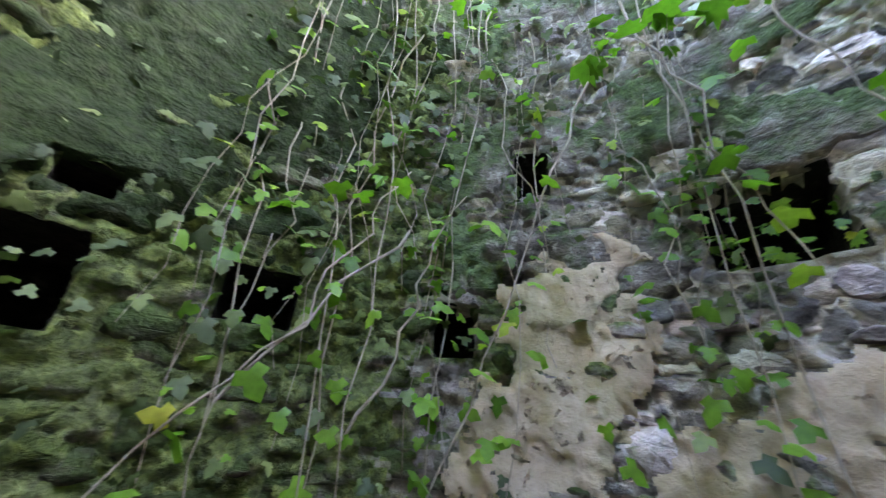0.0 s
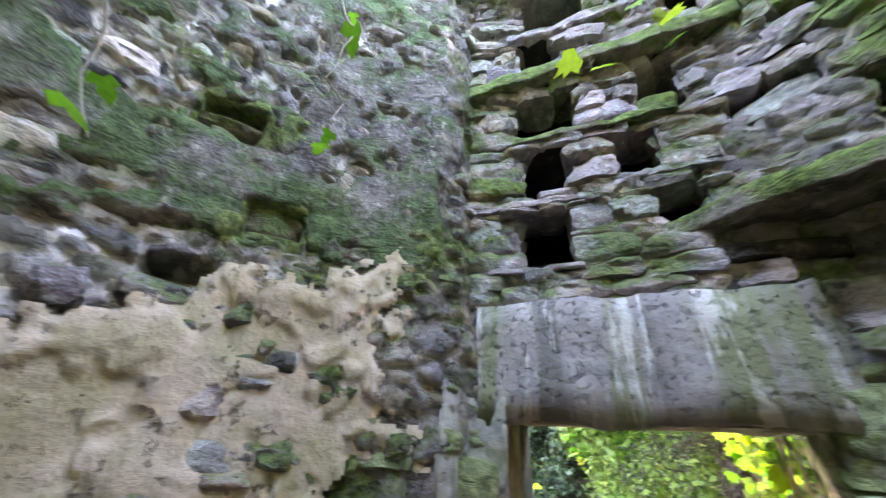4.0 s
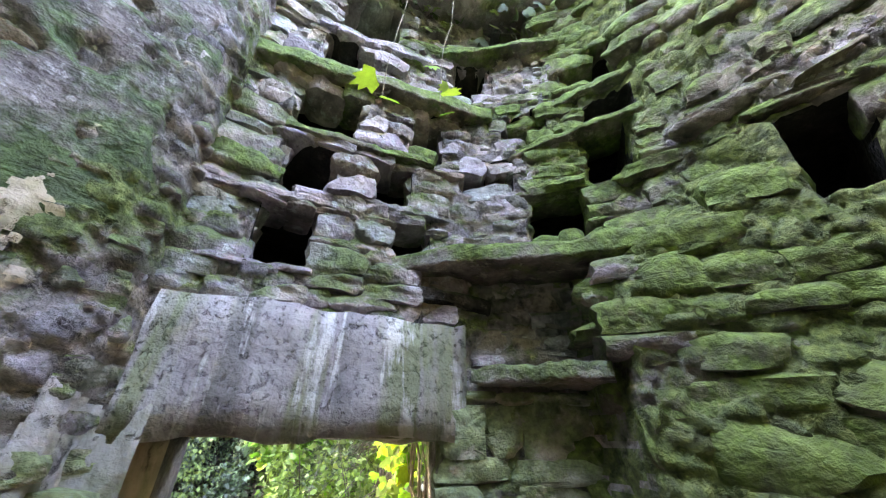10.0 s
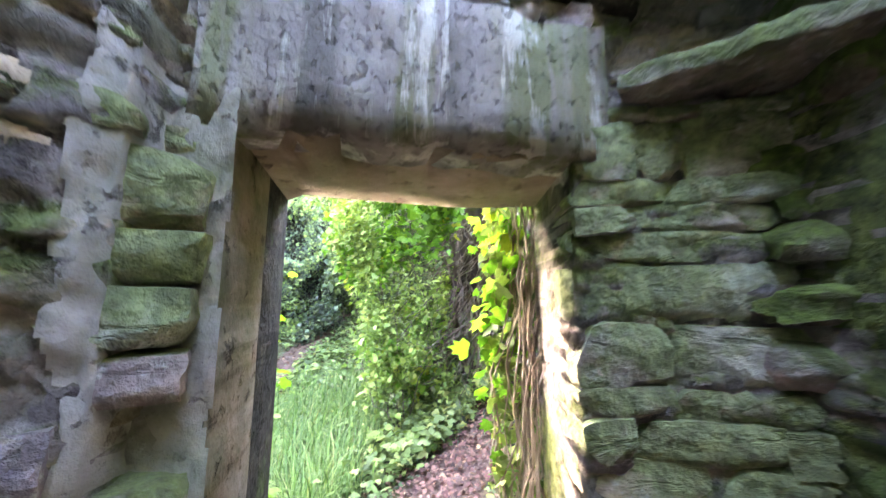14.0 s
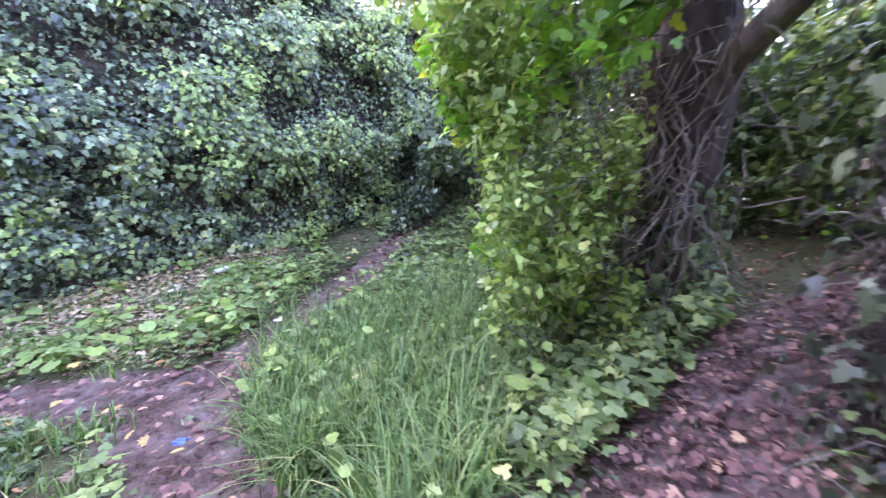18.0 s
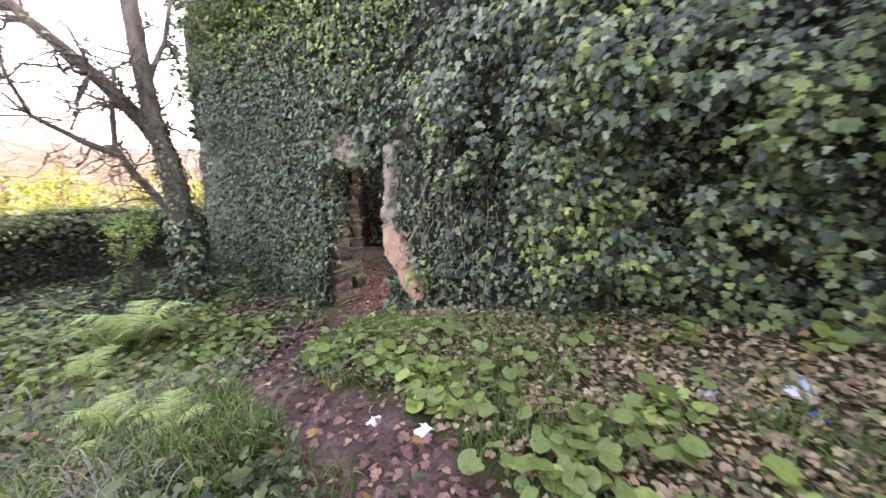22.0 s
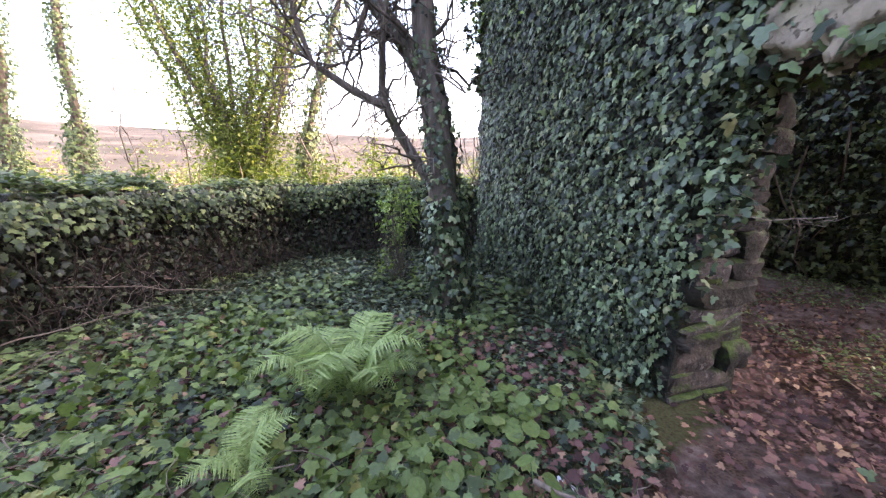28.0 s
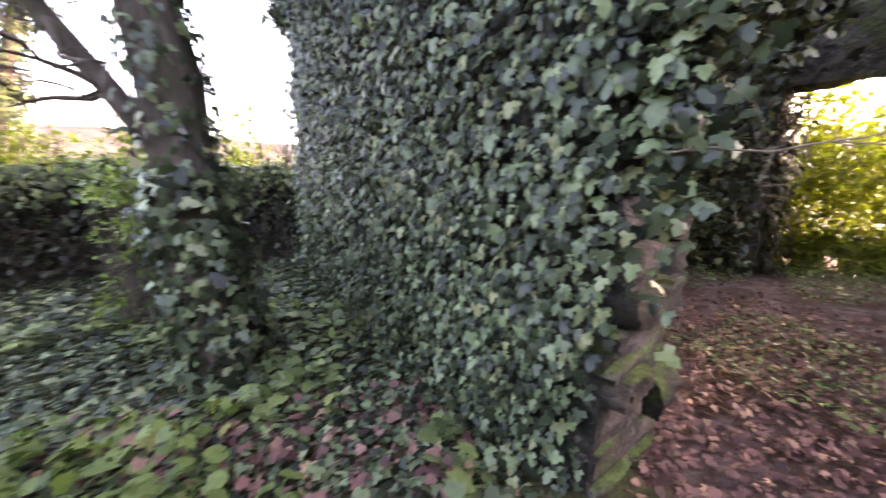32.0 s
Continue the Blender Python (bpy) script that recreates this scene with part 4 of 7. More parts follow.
for lo, hi in zip(LEVELS[:-1], LEVELS[1:]):
    holes = sorted((c - w / 2, c + w / 2, h - t / 2, h + t / 2) for c, h, w, t, d in NESTS if -70 < c < -7 and d > 0.2)
    z = lo + 0.004
    while z < hi - 0.02:
        # thin courses of slate, cut where a nest opens
        h = min(float(rng.uniform(0.045, 0.12)), hi - z)
        open_here = [(a0, a1) for a0, a1, z0, z1 in holes if z0 < z + h * 0.5 < z1]
        edges = [-67.0] + [e for a in open_here for e in a] + [-6.3 if lo > 1.9 else -43.4]
        for a0, a1 in zip(edges[0::2], edges[1::2]):
            wide = math.radians(a1 - a0) * 1.78
            if wide < 0.04:
                continue
            k = max(1, round(wide / float(rng.uniform(0.14, 0.30))))
            cut = np.linspace(a0, a1, k + 1)
            cut[1:-1] += rng.normal(0, 0.8, k - 1)
            for b0, b1 in zip(cut[:-1], cut[1:]):
                w = math.radians(b1 - b0) * 1.78
                c = (b0 + b1) / 2
                chance = rng.random()
                mat = (MOSSY_STONE if (c < -53 and z > 2.2) or chance < 0.1 else LILAC_STONE if chance < 0.62 else PALE_STONE if chance < 0.76 else GREY_STONE)
                stone(wall_dovecote, wall_pose(c, z + h / 2 + float(rng.normal(0, 0.004)), w * float(rng.uniform(0.98, 1.10)), h * float(rng.uniform(1.04, 1.22)), 0.24, float(rng.uniform(0.006, 0.038)), float(rng.normal(0, 2.0)), float(rng.normal(0, 1.5))),
                      mat, "pier_stone")
        z += h

# door jambs: large dressed stones lining the passage
for th0, th1, mats, top in ((DOOR[1] + 0.4, -1.0, (GREEN_BLOCK, LILAC_STONE, GREEN_BLOCK), 1.60), (-57.5, DOOR[0] + 0.1, (GREEN_BLOCK, GREEN_BLOCK, GREEN_BLOCK), 1.79)):
    zz = -0.4
    while zz < top - 0.02:
        h = min(float(rng.uniform(0.07, 0.19)), top - zz)
        k = int(rng.choice((1, 1, 2) if th1 > -30 else (1, 2, 2, 3)))
        cut = np.linspace(th0, th1, k + 1)
        cut[1:-1] += rng.normal(0, 2.0, k - 1)
        cut[0] += rng.uniform(-1.5, 0.5) * (k > 1)
        for b0, b1 in zip(cut[:-1], cut[1:]):
            wide = math.radians(b1 - b0) * 1.80
            stone(wall_dovecote, wall_pose((b0 + b1) / 2, zz + h / 2, wide * (float(rng.uniform(1.0, 1.04)) if th1 < -30 else float(rng.uniform(0.82, 0.98))), h * (float(rng.uniform(0.98, 1.06)) if th1 < -30 else float(rng.uniform(0.82, 1.0))), 0.26, float(rng.uniform(0.046, 0.056)) - (0.012 if th1 > -30 else 0.0), float(rng.normal(0, 1.0)), float(rng.normal(0, 1.2))), mats[int(rng.integers(len(mats)))], "jamb_stone", squared=True)
        zz += h

# mortar smeared down the edge of the doorway
th_ = np.arange(-11.0, -1.4, 0.25)
z_ = np.arange(-0.4, 1.9, 0.0125)
T, H = np.meshgrid(th_, z_, indexing="ij")
n_ = np.array([noise.noise((t * 0.2, h * 3.0, 2.2)) + 0.7 * noise.noise((t * 0.6, h * 9, 7.7)) + 0.4 * noise.noise((t * 1.5, h * 24, 1.7)) for t, h in zip(T.ravel(), H.ravel())]).reshape(T.shape)
cover_ = np.minimum.reduce([(T + 10.8) / 2.0, (-4.2 - T) / 2.2, (1.72 - H) * 4.0, H + 0.35]) + 0.55 * n_
P = on_wall(T, H, 0.036 + 0.012 * np.clip(cover_ / 0.4, -1, 1) + 0.014 * n_)
idx = np.arange(T.size).reshape(T.shape)
on = np.maximum.reduce([cover_[:-1, :-1], cover_[1:, :-1], cover_[:-1, 1:], cover_[1:, 1:]]) > -0.02
q = np.stack([idx[:-1, :-1], idx[:-1, 1:], idx[1:, 1:], idx[1:, :-1]], -1)[on]
tagged(mesh_from("mortar_smear", P.reshape(-1, 3), q, LILAC_MORTAR, wall_dovecote, True), "lilac-grey mortar smeared down the doorway's edge")

# stones that show through the plaster
for _ in range(46):
    c, zc = float(rng.uniform(10, 74)), float(rng.uniform(0.9, 1.95))
    stone(wall_dovecote, wall_pose(c, zc, float(rng.uniform(0.06, 0.2)), float(rng.uniform(0.05, 0.13)), 0.16, float(rng.uniform(0.046, 0.058)), float(rng.normal(0, 8))), GREY_STONE if rng.random() < 0.4 else LILAC_STONE, lump=True)

# old plaster that still clings to the wall
th_ = np.arange(-4, 100, 0.25)
z_ = np.arange(0.5, 2.3, 0.0125)
T, H = np.meshgrid(th_, z_, indexing="ij")
cover = plastered(T, H)
lift = np.clip(cover / 0.16, -1, 1)
rough_ = np.array([noise.noise((t * 0.3, h * 10, 5)) + 0.3 * noise.noise((t * 0.7, h * 23, 5)) for t, h in zip(T.ravel(), H.ravel())]).reshape(T.shape)
flake = np.array([noise.noise((t * 0.11, h * 4.2, 9)) + 0.5 * noise.noise((t * 0.4, h * 13, 6)) for t, h in zip(T.ravel(), H.ravel())]).reshape(T.shape)
P = on_wall(T, H, 0.040 + 0.008 * lift + 0.0035 * rough_ + 0.006 * np.clip(flake / 0.03, -1, 1) + 0.006 * np.clip((flake - 0.22) / 0.03, 0, 1))
idx = np.arange(T.size).reshape(T.shape)
on = np.maximum.reduce([cover[:-1, :-1], cover[1:, :-1], cover[:-1, 1:], cover[1:, 1:]]) > -0.02
q = np.stack([idx[:-1, :-1], idx[:-1, 1:], idx[1:, 1:], idx[1:, :-1]], -1)[on]
tagged(mesh_from("plaster", P.reshape(-1, 3), q, PLASTER, wall_dovecote, True), "flaking tan lime plaster")

th_ = np.arange(-6, 176, 0.6)
z_ = np.arange(1.6, TOP, 0.02)
T, H = np.meshgrid(th_, z_, indexing="ij")
cover_ = rendered(T, H)
lift = np.clip(cover_ / 0.12, -1, 1)
rough_ = np.array([noise.noise((t * 0.08, h * 3, 5)) * 1.6 + noise.noise((t * 0.22, h * 8.5, 5)) + 0.6 * noise.noise((t * 0.6, h * 22, 5)) for t, h in zip(T.ravel(), H.ravel())]).reshape(T.shape)
P = on_wall(T, H, 0.022 + 0.026 * lift + 0.011 * rough_)
idx = np.arange(T.size).reshape(T.shape)
on = np.maximum.reduce([cover_[:-1, :-1], cover_[1:, :-1], cover_[:-1, 1:], cover_[1:, 1:]]) > -0.02
q = np.stack([idx[:-1, :-1], idx[:-1, 1:], idx[1:, 1:], idx[1:, :-1]], -1)[on]
mossy_side = T.ravel()[q[:, 0]] > 99 + 6 * np.sin(H.ravel()[q[:, 0]] * 9)
for sel, mat, lab in ((~mossy_side, RENDER, "rough grey-green render with moss"), (mossy_side, DIM_MOSS_COAT, "render under green moss, darkened for weaker light")):
    used, inv = np.unique(q[sel], return_inverse=True)
    tagged(mesh_from("render_coat", P.reshape(-1, 3)[used], inv.reshape(-1, 4), mat, wall_dovecote), lab)


# ---- vines that hang into the dovecote ----
def vine(name, points, radius, material, leaf_mat, every, size, label, shape=IVY_SHAPE, faces=IVY_FACES, face=None, spreadout=0.06):
    p = np.asarray(points, float)
    seg = np.linalg.norm(np.diff(p, axis=0), axis=1)
    length = seg.sum()
    root = new(name)
    root.location = p[0]
    g = Gather()
    g.add(*tube(p - p[0], np.linspace(radius, radius * 0.45, len(p)), 6, 0.3))
    g.make("stem", material, root, True)
    n = max(1, int(length / every))
    d = np.sort(rng.uniform(0.05, 1, n)) * length
    cum = np.concatenate([[0], np.cumsum(seg)])
    at = np.column_stack([np.interp(d, cum, p[:, k]) for k in range(3)]) - p[0]
    at += rng.normal(0, spreadout, at.shape)
    fdir = np.array(face if face is not None else (0, 0, 1.0), float)
    lg = Gather()
    leaves(lg, at, spread(n, fdir + np.array([0, 0, 0.5]), 0.5), spread(n, (0, 0, -0.7), 0.5), sizes(n, size), shape, faces)
    tagged(lg.make("foliage", leaf_mat, root), kind="stuff")
    return tagged(root, label, "vine", group="vines on the dovecote wall")


for k in range(30):
    th = float(rng.uniform(56, 128))
    top = float(rng.uniform(3.2, 4.6))
    low = float(rng.uniform(0.3, 2.2))
    n = 14
    zz = np.linspace(top, low, n)
    tt = th + np.cumsum(rng.normal(0, 1.3, n))
    off = np.clip(0.06 + np.cumsum(rng.normal(0, 0.025, n)), 0.04, 0.3)
    pts = on_wall(tt, zz, off)
    a = math.radians(th)
    vine("ivy_vine", pts, float(rng.uniform(0.002, 0.006)), PALE_STEM, FRESH_LEAF if k % 3 else BUSH_LEAF, 0.13, 0.064,
         "thin bare ivy stems with scattered bright green leaves", face=(-math.cos(a), -math.sin(a), 0.2))
for th0, th1, z0, z1 in ((62, 50, 3.4, 1.9), (70, 96, 3.0, 1.2), (100, 128, 2.2, 1.2), (105, 92, 1.4, 2.4), (20, 14, 3.6, 2.6), (118, 100, 1.5, 2.5), (48, 40, 3.3, 2.3)):
    n = 12
    pts = on_wall(np.linspace(th0, th1, n) + rng.normal(0, 0.8, n), np.linspace(z0, z1, n), 0.14 + 0.05 * np.sin(np.linspace(0, 3, n)))
    vine("ivy_vine", pts, 0.0065, PALE_STEM, FRESH_LEAF, 0.2, 0.085, "pale woody ivy stem crossing the stones")
for th, top, low, o in ((58, 3.7, 2.5, 0.55), (45, 3.6, 2.7, 0.5), (32, 3.5, 2.9, 0.45), (74, 3.9, 2.6, 0.6), (90, 3.9, 2.8, 0.5), (118, 3.6, 2.5, 0.55)):
    pts = on_wall(th + np.cumsum(rng.normal(0, 0.9, 10)), np.linspace(top, low, 10), o)
    vine("ivy_vine", pts, 0.003, PALE_STEM, FRESH_LEAF, 0.09, 0.085, "hanging tendril with bright lobed green leaves", shape=MAPLE_SHAPE, faces=MAPLE_FACES, face=(0, -0.6, 0.3))
for th, top, low in ((-27.0, 4.4, 2.9), (-40, 4.5, 3.0)):
    pts = on_wall(th + np.cumsum(rng.normal(0, 0.5, 10)), np.linspace(top, low, 10), 0.28)
    vine("ivy_vine", pts, 0.004, VINE_BARK, FRESH_LEAF, 0.22, 0.07, "single hanging tendril with a few lobed green leaves", shape=MAPLE_SHAPE, faces=MAPLE_FACES, face=(-0.8, 0.5, 0))
# foliage along the broken rim
g = Gather()
n = 1300
th = rng.uniform(-180, 180, n)
zz = TOP - 0.25 + np.abs(rng.normal(0, 0.22, n)) - 0.1
r = 1.45 + rng.normal(0.2, 0.3, n)
at = np.stack([CX + r * np.cos(np.radians(th)), CY + r * np.sin(np.radians(th)), zz], -1)
leaves(g, at, spread(n, (0, 0, 0.8), 0.6), spread(n, (0, 0, -0.2), 0.7), sizes(n, 0.075), IVY_SHAPE, IVY_FACES)
n = 500
th = rng.uniform(60, 130, n)
zz = rng.uniform(2.6, 4.5, n)
at = on_wall(th, zz, np.abs(rng.normal(0.05, 0.08, n)))
leaves(g, at, spread(n, (-0.2, -0.8, 0.5), 0.5), spread(n, (0, 0, -0.8), 0.5), sizes(n, 0.045), IVY_SHAPE, IVY_FACES)
# inward overhang added to shade the mossy side of the wall below
n = 2200
th = rng.uniform(88, 188, n)
r = 1.75 - np.abs(rng.normal(0, 0.42, n))
at = np.stack([CX + r * np.cos(np.radians(th)), CY + r * np.sin(np.radians(th)), TOP + 0.15 - 0.35 * np.clip(1.75 - r, 0, 1) + rng.normal(0, 0.16, n)], -1)
leaves(g, at, spread(n, (0, 0, 0.8), 0.5), spread(n, (0, 0, -0.3), 0.7), sizes(n, 0.095), IVY_SHAPE, IVY_FACES)
n = 900
th = rng.uniform(-75, 0, n)
zz = rng.uniform(3.75, 4.7, n)
at = on_wall(th, np.minimum(zz, TOP), np.abs(rng.normal(0.05, 0.12, n)))
at[:, 2] = zz
leaves(g, at, spread(n, (-0.7, 0.5, 0.5), 0.5), spread(n, (0, 0, -0.8), 0.5), sizes(n, 0.06), IVY_SHAPE, IVY_FACES)
tagged(g.make("rim_ivy", BUSH_LEAF), "ivy leaves over the dovecote's broken rim, partly added for shade", "ivy", kind="stuff")
# seedlings and a dead twig in the mouth of the large nest hole
g = Gather()
n = 46
at = on_wall(rng.uniform(45, 59, n), rng.uniform(2.04, 2.30, n), rng.uniform(-0.14, 0.03, n))
leaves(g, at, spread(n, (-0.4, -0.7, 0.4), 0.4), spread(n, (0, 0, -0.7), 0.5), sizes(n, 0.042), MAPLE_SHAPE, MAPLE_FACES)
tagged(g.make("hole_seedlings", FRESH_LEAF), "small bright green leaves in the mouth of a nest hole", "plants", kind="stuff")
# algae-green ivy on the darker side of the back wall
g = Gather()
n = 420
th = rng.uniform(84, 150, n)
zz = rng.uniform(0.4, 3.4, n)
at = on_wall(th, zz, np.abs(rng.normal(0.03, 0.07, n)))
leaves(g, at, spread(n, (0.3, -0.8, 0.5), 0.5), spread(n, (0, 0, -0.8), 0.5), sizes(n, 0.042), IVY_SHAPE, IVY_FACES)
tagged(g.make("wall_ivy", BUSH_LEAF), "green ivy leaves clinging to the dovecote wall", "ivy", kind="stuff")


# ---- ruined building: two ivy-clad walls with a doorway between ----
def block(name, material, c0, ux, uy, lx, ly, z0, z1, res=0.12, rough=0.04, top_rough=0.0, parent=None):
    """A rough masonry block: corner c0, unit axes ux, uy, lengths lx, ly."""
    g = Gather()
    c0, ux, uy = Vector((*c0, 0)), Vector((*ux, 0)), Vector((*uy, 0))

    def face(f, nu, nv):
        v = []
        for i in range(nu + 1):
            for j in range(nv + 1):
                p = f(i / nu, j / nv)
                q = p + wob(p, 2.0, rough) + wob(p, 7.0, rough * 0.5)
                if top_rough and p.z > z1 - 0.01:
                    q.z += top_rough * noise.noise(p * 1.1)
                v.append(q)
        k = np.arange((nu + 1) * (nv + 1)).reshape(nu + 1, nv + 1)
        g.add(v, np.stack([k[:-1, :-1], k[1:, :-1], k[1:, 1:], k[:-1, 1:]], -1).reshape(-1, 4))

    nx, ny, nz = max(1, int(lx / res)), max(1, int(ly / res)), max(1, int((z1 - z0) / res))
    up = Vector((0, 0, 1))
    face(lambda a, b: c0 + ux * lx * a + up * (z0 + (z1 - z0) * b), nx, nz)
    face(lambda a, b: c0 + uy * ly + ux * lx * (1 - a) + up * (z0 + (z1 - z0) * b), nx, nz)
    face(lambda a, b: c0 + ux * lx + uy * ly * a + up * (z0 + (z1 - z0) * b), ny, nz)
    face(lambda a, b: c0 + uy * ly * (1 - a) + up * (z0 + (z1 - z0) * b), ny, nz)
    face(lambda a, b: c0 + ux * lx * a + uy * ly * b + up * z1, nx, ny)
    face(lambda a, b: c0 + ux * lx * a + uy * ly * (1 - b) + up * z0, nx, ny)
    return g.make(name, material, parent)


GAP_L, GAP_R = np.array([7.08, 5.93]), np.array([7.60, 4.72])     # the doorway's two jambs, on the wall's near face
NORTH, SOUTH = np.array([5.45, 9.35]), np.array([13.2, -9.25])
WALL_TOP = 4.7


def unit(v):
    return np.asarray(v, float) / np.linalg.norm(v)


u1 = unit(GAP_L - NORTH)
u2 = unit(SOUTH - GAP_R)
n1, n2 = np.array([-u1[1], u1[0]]), np.array([-u2[1], u2[0]])     # into the building
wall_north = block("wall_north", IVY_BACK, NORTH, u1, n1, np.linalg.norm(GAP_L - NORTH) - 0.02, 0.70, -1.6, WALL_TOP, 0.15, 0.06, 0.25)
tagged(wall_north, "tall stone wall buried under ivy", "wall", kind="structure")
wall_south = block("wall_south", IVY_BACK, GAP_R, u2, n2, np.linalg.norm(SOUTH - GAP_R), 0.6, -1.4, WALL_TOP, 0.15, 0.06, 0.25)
tagged(wall_south, "tall stone wall hidden behind a leafy hedge of ivy", "wall", kind="structure")
uo = unit(GAP_R - GAP_L)
no = np.array([-uo[1], uo[0]])
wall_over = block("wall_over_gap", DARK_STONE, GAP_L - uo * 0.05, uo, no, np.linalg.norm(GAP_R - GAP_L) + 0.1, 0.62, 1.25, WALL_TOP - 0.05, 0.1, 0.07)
tagged(wall_over, "broken masonry over the doorway of the ruin", "wall", kind="structure")
wall_return = block("wall_return", IVY_BACK, NORTH - u1 * 0.6 + n1 * 0.05, n1, -u1 * -1.0, 5.0, 0.6, -1.6, WALL_TOP - 0.3, 0.25, 0.06, 0.25)
tagged(wall_return, "ivy-clad end wall of the ruin", "wall", kind="structure")
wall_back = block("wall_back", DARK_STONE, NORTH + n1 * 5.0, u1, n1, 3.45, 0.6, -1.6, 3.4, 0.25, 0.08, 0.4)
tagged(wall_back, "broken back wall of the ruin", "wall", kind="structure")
# unseen stretch of back wall, added to block sun from the doorway's jamb
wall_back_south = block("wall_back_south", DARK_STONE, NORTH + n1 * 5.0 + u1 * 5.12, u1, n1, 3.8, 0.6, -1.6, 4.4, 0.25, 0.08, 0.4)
tagged(wall_back_south, "taller back wall added to keep sun off the ruin's doorway", "wall", kind="structure")
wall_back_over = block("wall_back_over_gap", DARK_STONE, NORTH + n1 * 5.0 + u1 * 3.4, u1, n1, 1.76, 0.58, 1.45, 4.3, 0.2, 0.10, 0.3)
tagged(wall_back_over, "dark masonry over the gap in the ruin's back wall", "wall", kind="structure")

BACK = NORTH + n1 * 5.0
# bare stones round the doorway
for side, base, du in (("l", GAP_L, -u1), ("r", GAP_R, u2)):
    nn = n1 if side == "l" else n2
    deep_, zz = (0.70 if side == "l" else 0.42), -1.3
    while zz < 1.2:
        h = float(rng.uniform(0.07, 0.24))
        cuts_ = [0.0] + ([float(rng.uniform(0.25, 0.45)) * deep_ / 0.7] if rng.random() < 0.75 else []) + [deep_ + float(rng.uniform(-0.08, 0.04))]
        for d0, d1 in zip(cuts_[:-1], cuts_[1:]):
            w = float(rng.uniform(0.2, 0.34))
            c = base + du * (w / 2 - float(rng.uniform(-0.01, 0.09))) + nn * ((d0 + d1) / 2 + 0.02)
            m = Matrix.Translation((c[0], c[1], zz + h / 2)) @ Euler((0, 0, math.atan2(du[1], du[0]) + rng.normal(0, 0.09))).to_matrix().to_4x4() @ Euler((rng.normal(0, 0.07), rng.normal(0, 0.05), 0)).to_matrix().to_4x4() @ Matrix.Diagonal((w, (d1 - d0) * 0.98, h * 1.02, 1))
            # deeper stones near-black: the doorway's shade put into their colour
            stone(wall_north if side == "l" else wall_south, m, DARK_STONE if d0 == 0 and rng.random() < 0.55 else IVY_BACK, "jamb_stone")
        zz += h


def patch(name, base, du, nn, s0, s1, z0, z1, keep, material, parent, thick=0.045, label="", seed=0.0, rag=0.06):
    """Plaster left on a wall's near face where keep(along, height) is over 0; its edge is broken."""
    a, h = np.meshgrid(np.arange(s0, s1, 0.02), np.arange(z0, z1, 0.02), indexing="ij")
    n = np.array([noise.noise((p * 3.0, q * 3.0, seed)) + 0.6 * noise.noise((p * 9, q * 9, seed)) + 0.35 * noise.noise((p * 24, q * 24, seed)) for p, q in zip(a.ravel(), h.ravel())]).reshape(a.shape)
    c = keep(a, h) + rag * n
    out = -0.03 + (thick + 0.05) * np.clip(c / 0.05, 0, 1) + 0.022 * n
    v = np.column_stack([(base[None] + du[None] * a.ravel()[:, None] - nn[None] * (out.ravel() + 0.02)[:, None]), h.ravel()])
    idx = np.arange(a.size).reshape(a.shape)
    on = np.maximum.reduce([c[:-1, :-1], c[1:, :-1], c[:-1, 1:], c[1:, 1:]]) > -0.01
    f = np.stack([idx[:-1, :-1], idx[1:, :-1], idx[1:, 1:], idx[:-1, 1:]], -1)[on]
    return tagged(mesh_from(name, v, f, material, parent), label)


def pink_left(a, h):
    return np.minimum.reduce([a + 0.07 - np.clip((-h - 0.13) * 0.85, 0, 1), 0.36 + 0.52 * np.clip(0.1 - h, 0, 0.75) - a, 0.32 - h - 0.3 * np.clip(a - 0.1, 0, 1), h + 0.74])


def pale_left(a, h):
    return np.minimum.reduce([a + 0.06, 0.20 + 0.06 * np.sin(h * 5) - a, 1.45 - h, h - 0.22])


patch("plaster_patch", GAP_R, u2, n2, -0.14, 0.85, -1.0, 0.5, pink_left, PINK_PLASTER, wall_south, 0.05, "bare pinkish-orange plaster by the doorway", 4.0)
patch("plaster_patch", GAP_R, u2, n2, -0.2, 0.6, 0.15, 1.75, pale_left, JAMB_PLASTER, wall_south, 0.03, "pale plaster remains on the jamb", 9.0, 0.09)
patch("plaster_patch", GAP_L, uo, no, -0.05, 1.4, 1.12, 1.85, lambda a, h: np.minimum.reduce([a - 0.22, 1.0 - a, 1.74 + 0.08 * np.sin(a * 6) - h, h - 1.27 - 0.05 * np.sin(a * 9)]),
      JAMB_PLASTER, wall_over, 0.045, "pale beige plaster over the doorway", 2.0, 0.13)


def face_points(n, base, du, length, z0, z1):
    s = rng.uniform(0, length, n)
    h = rng.uniform(z0, z1, n)
    p = base[None] + du[None] * s[:, None]
    return s, h, p


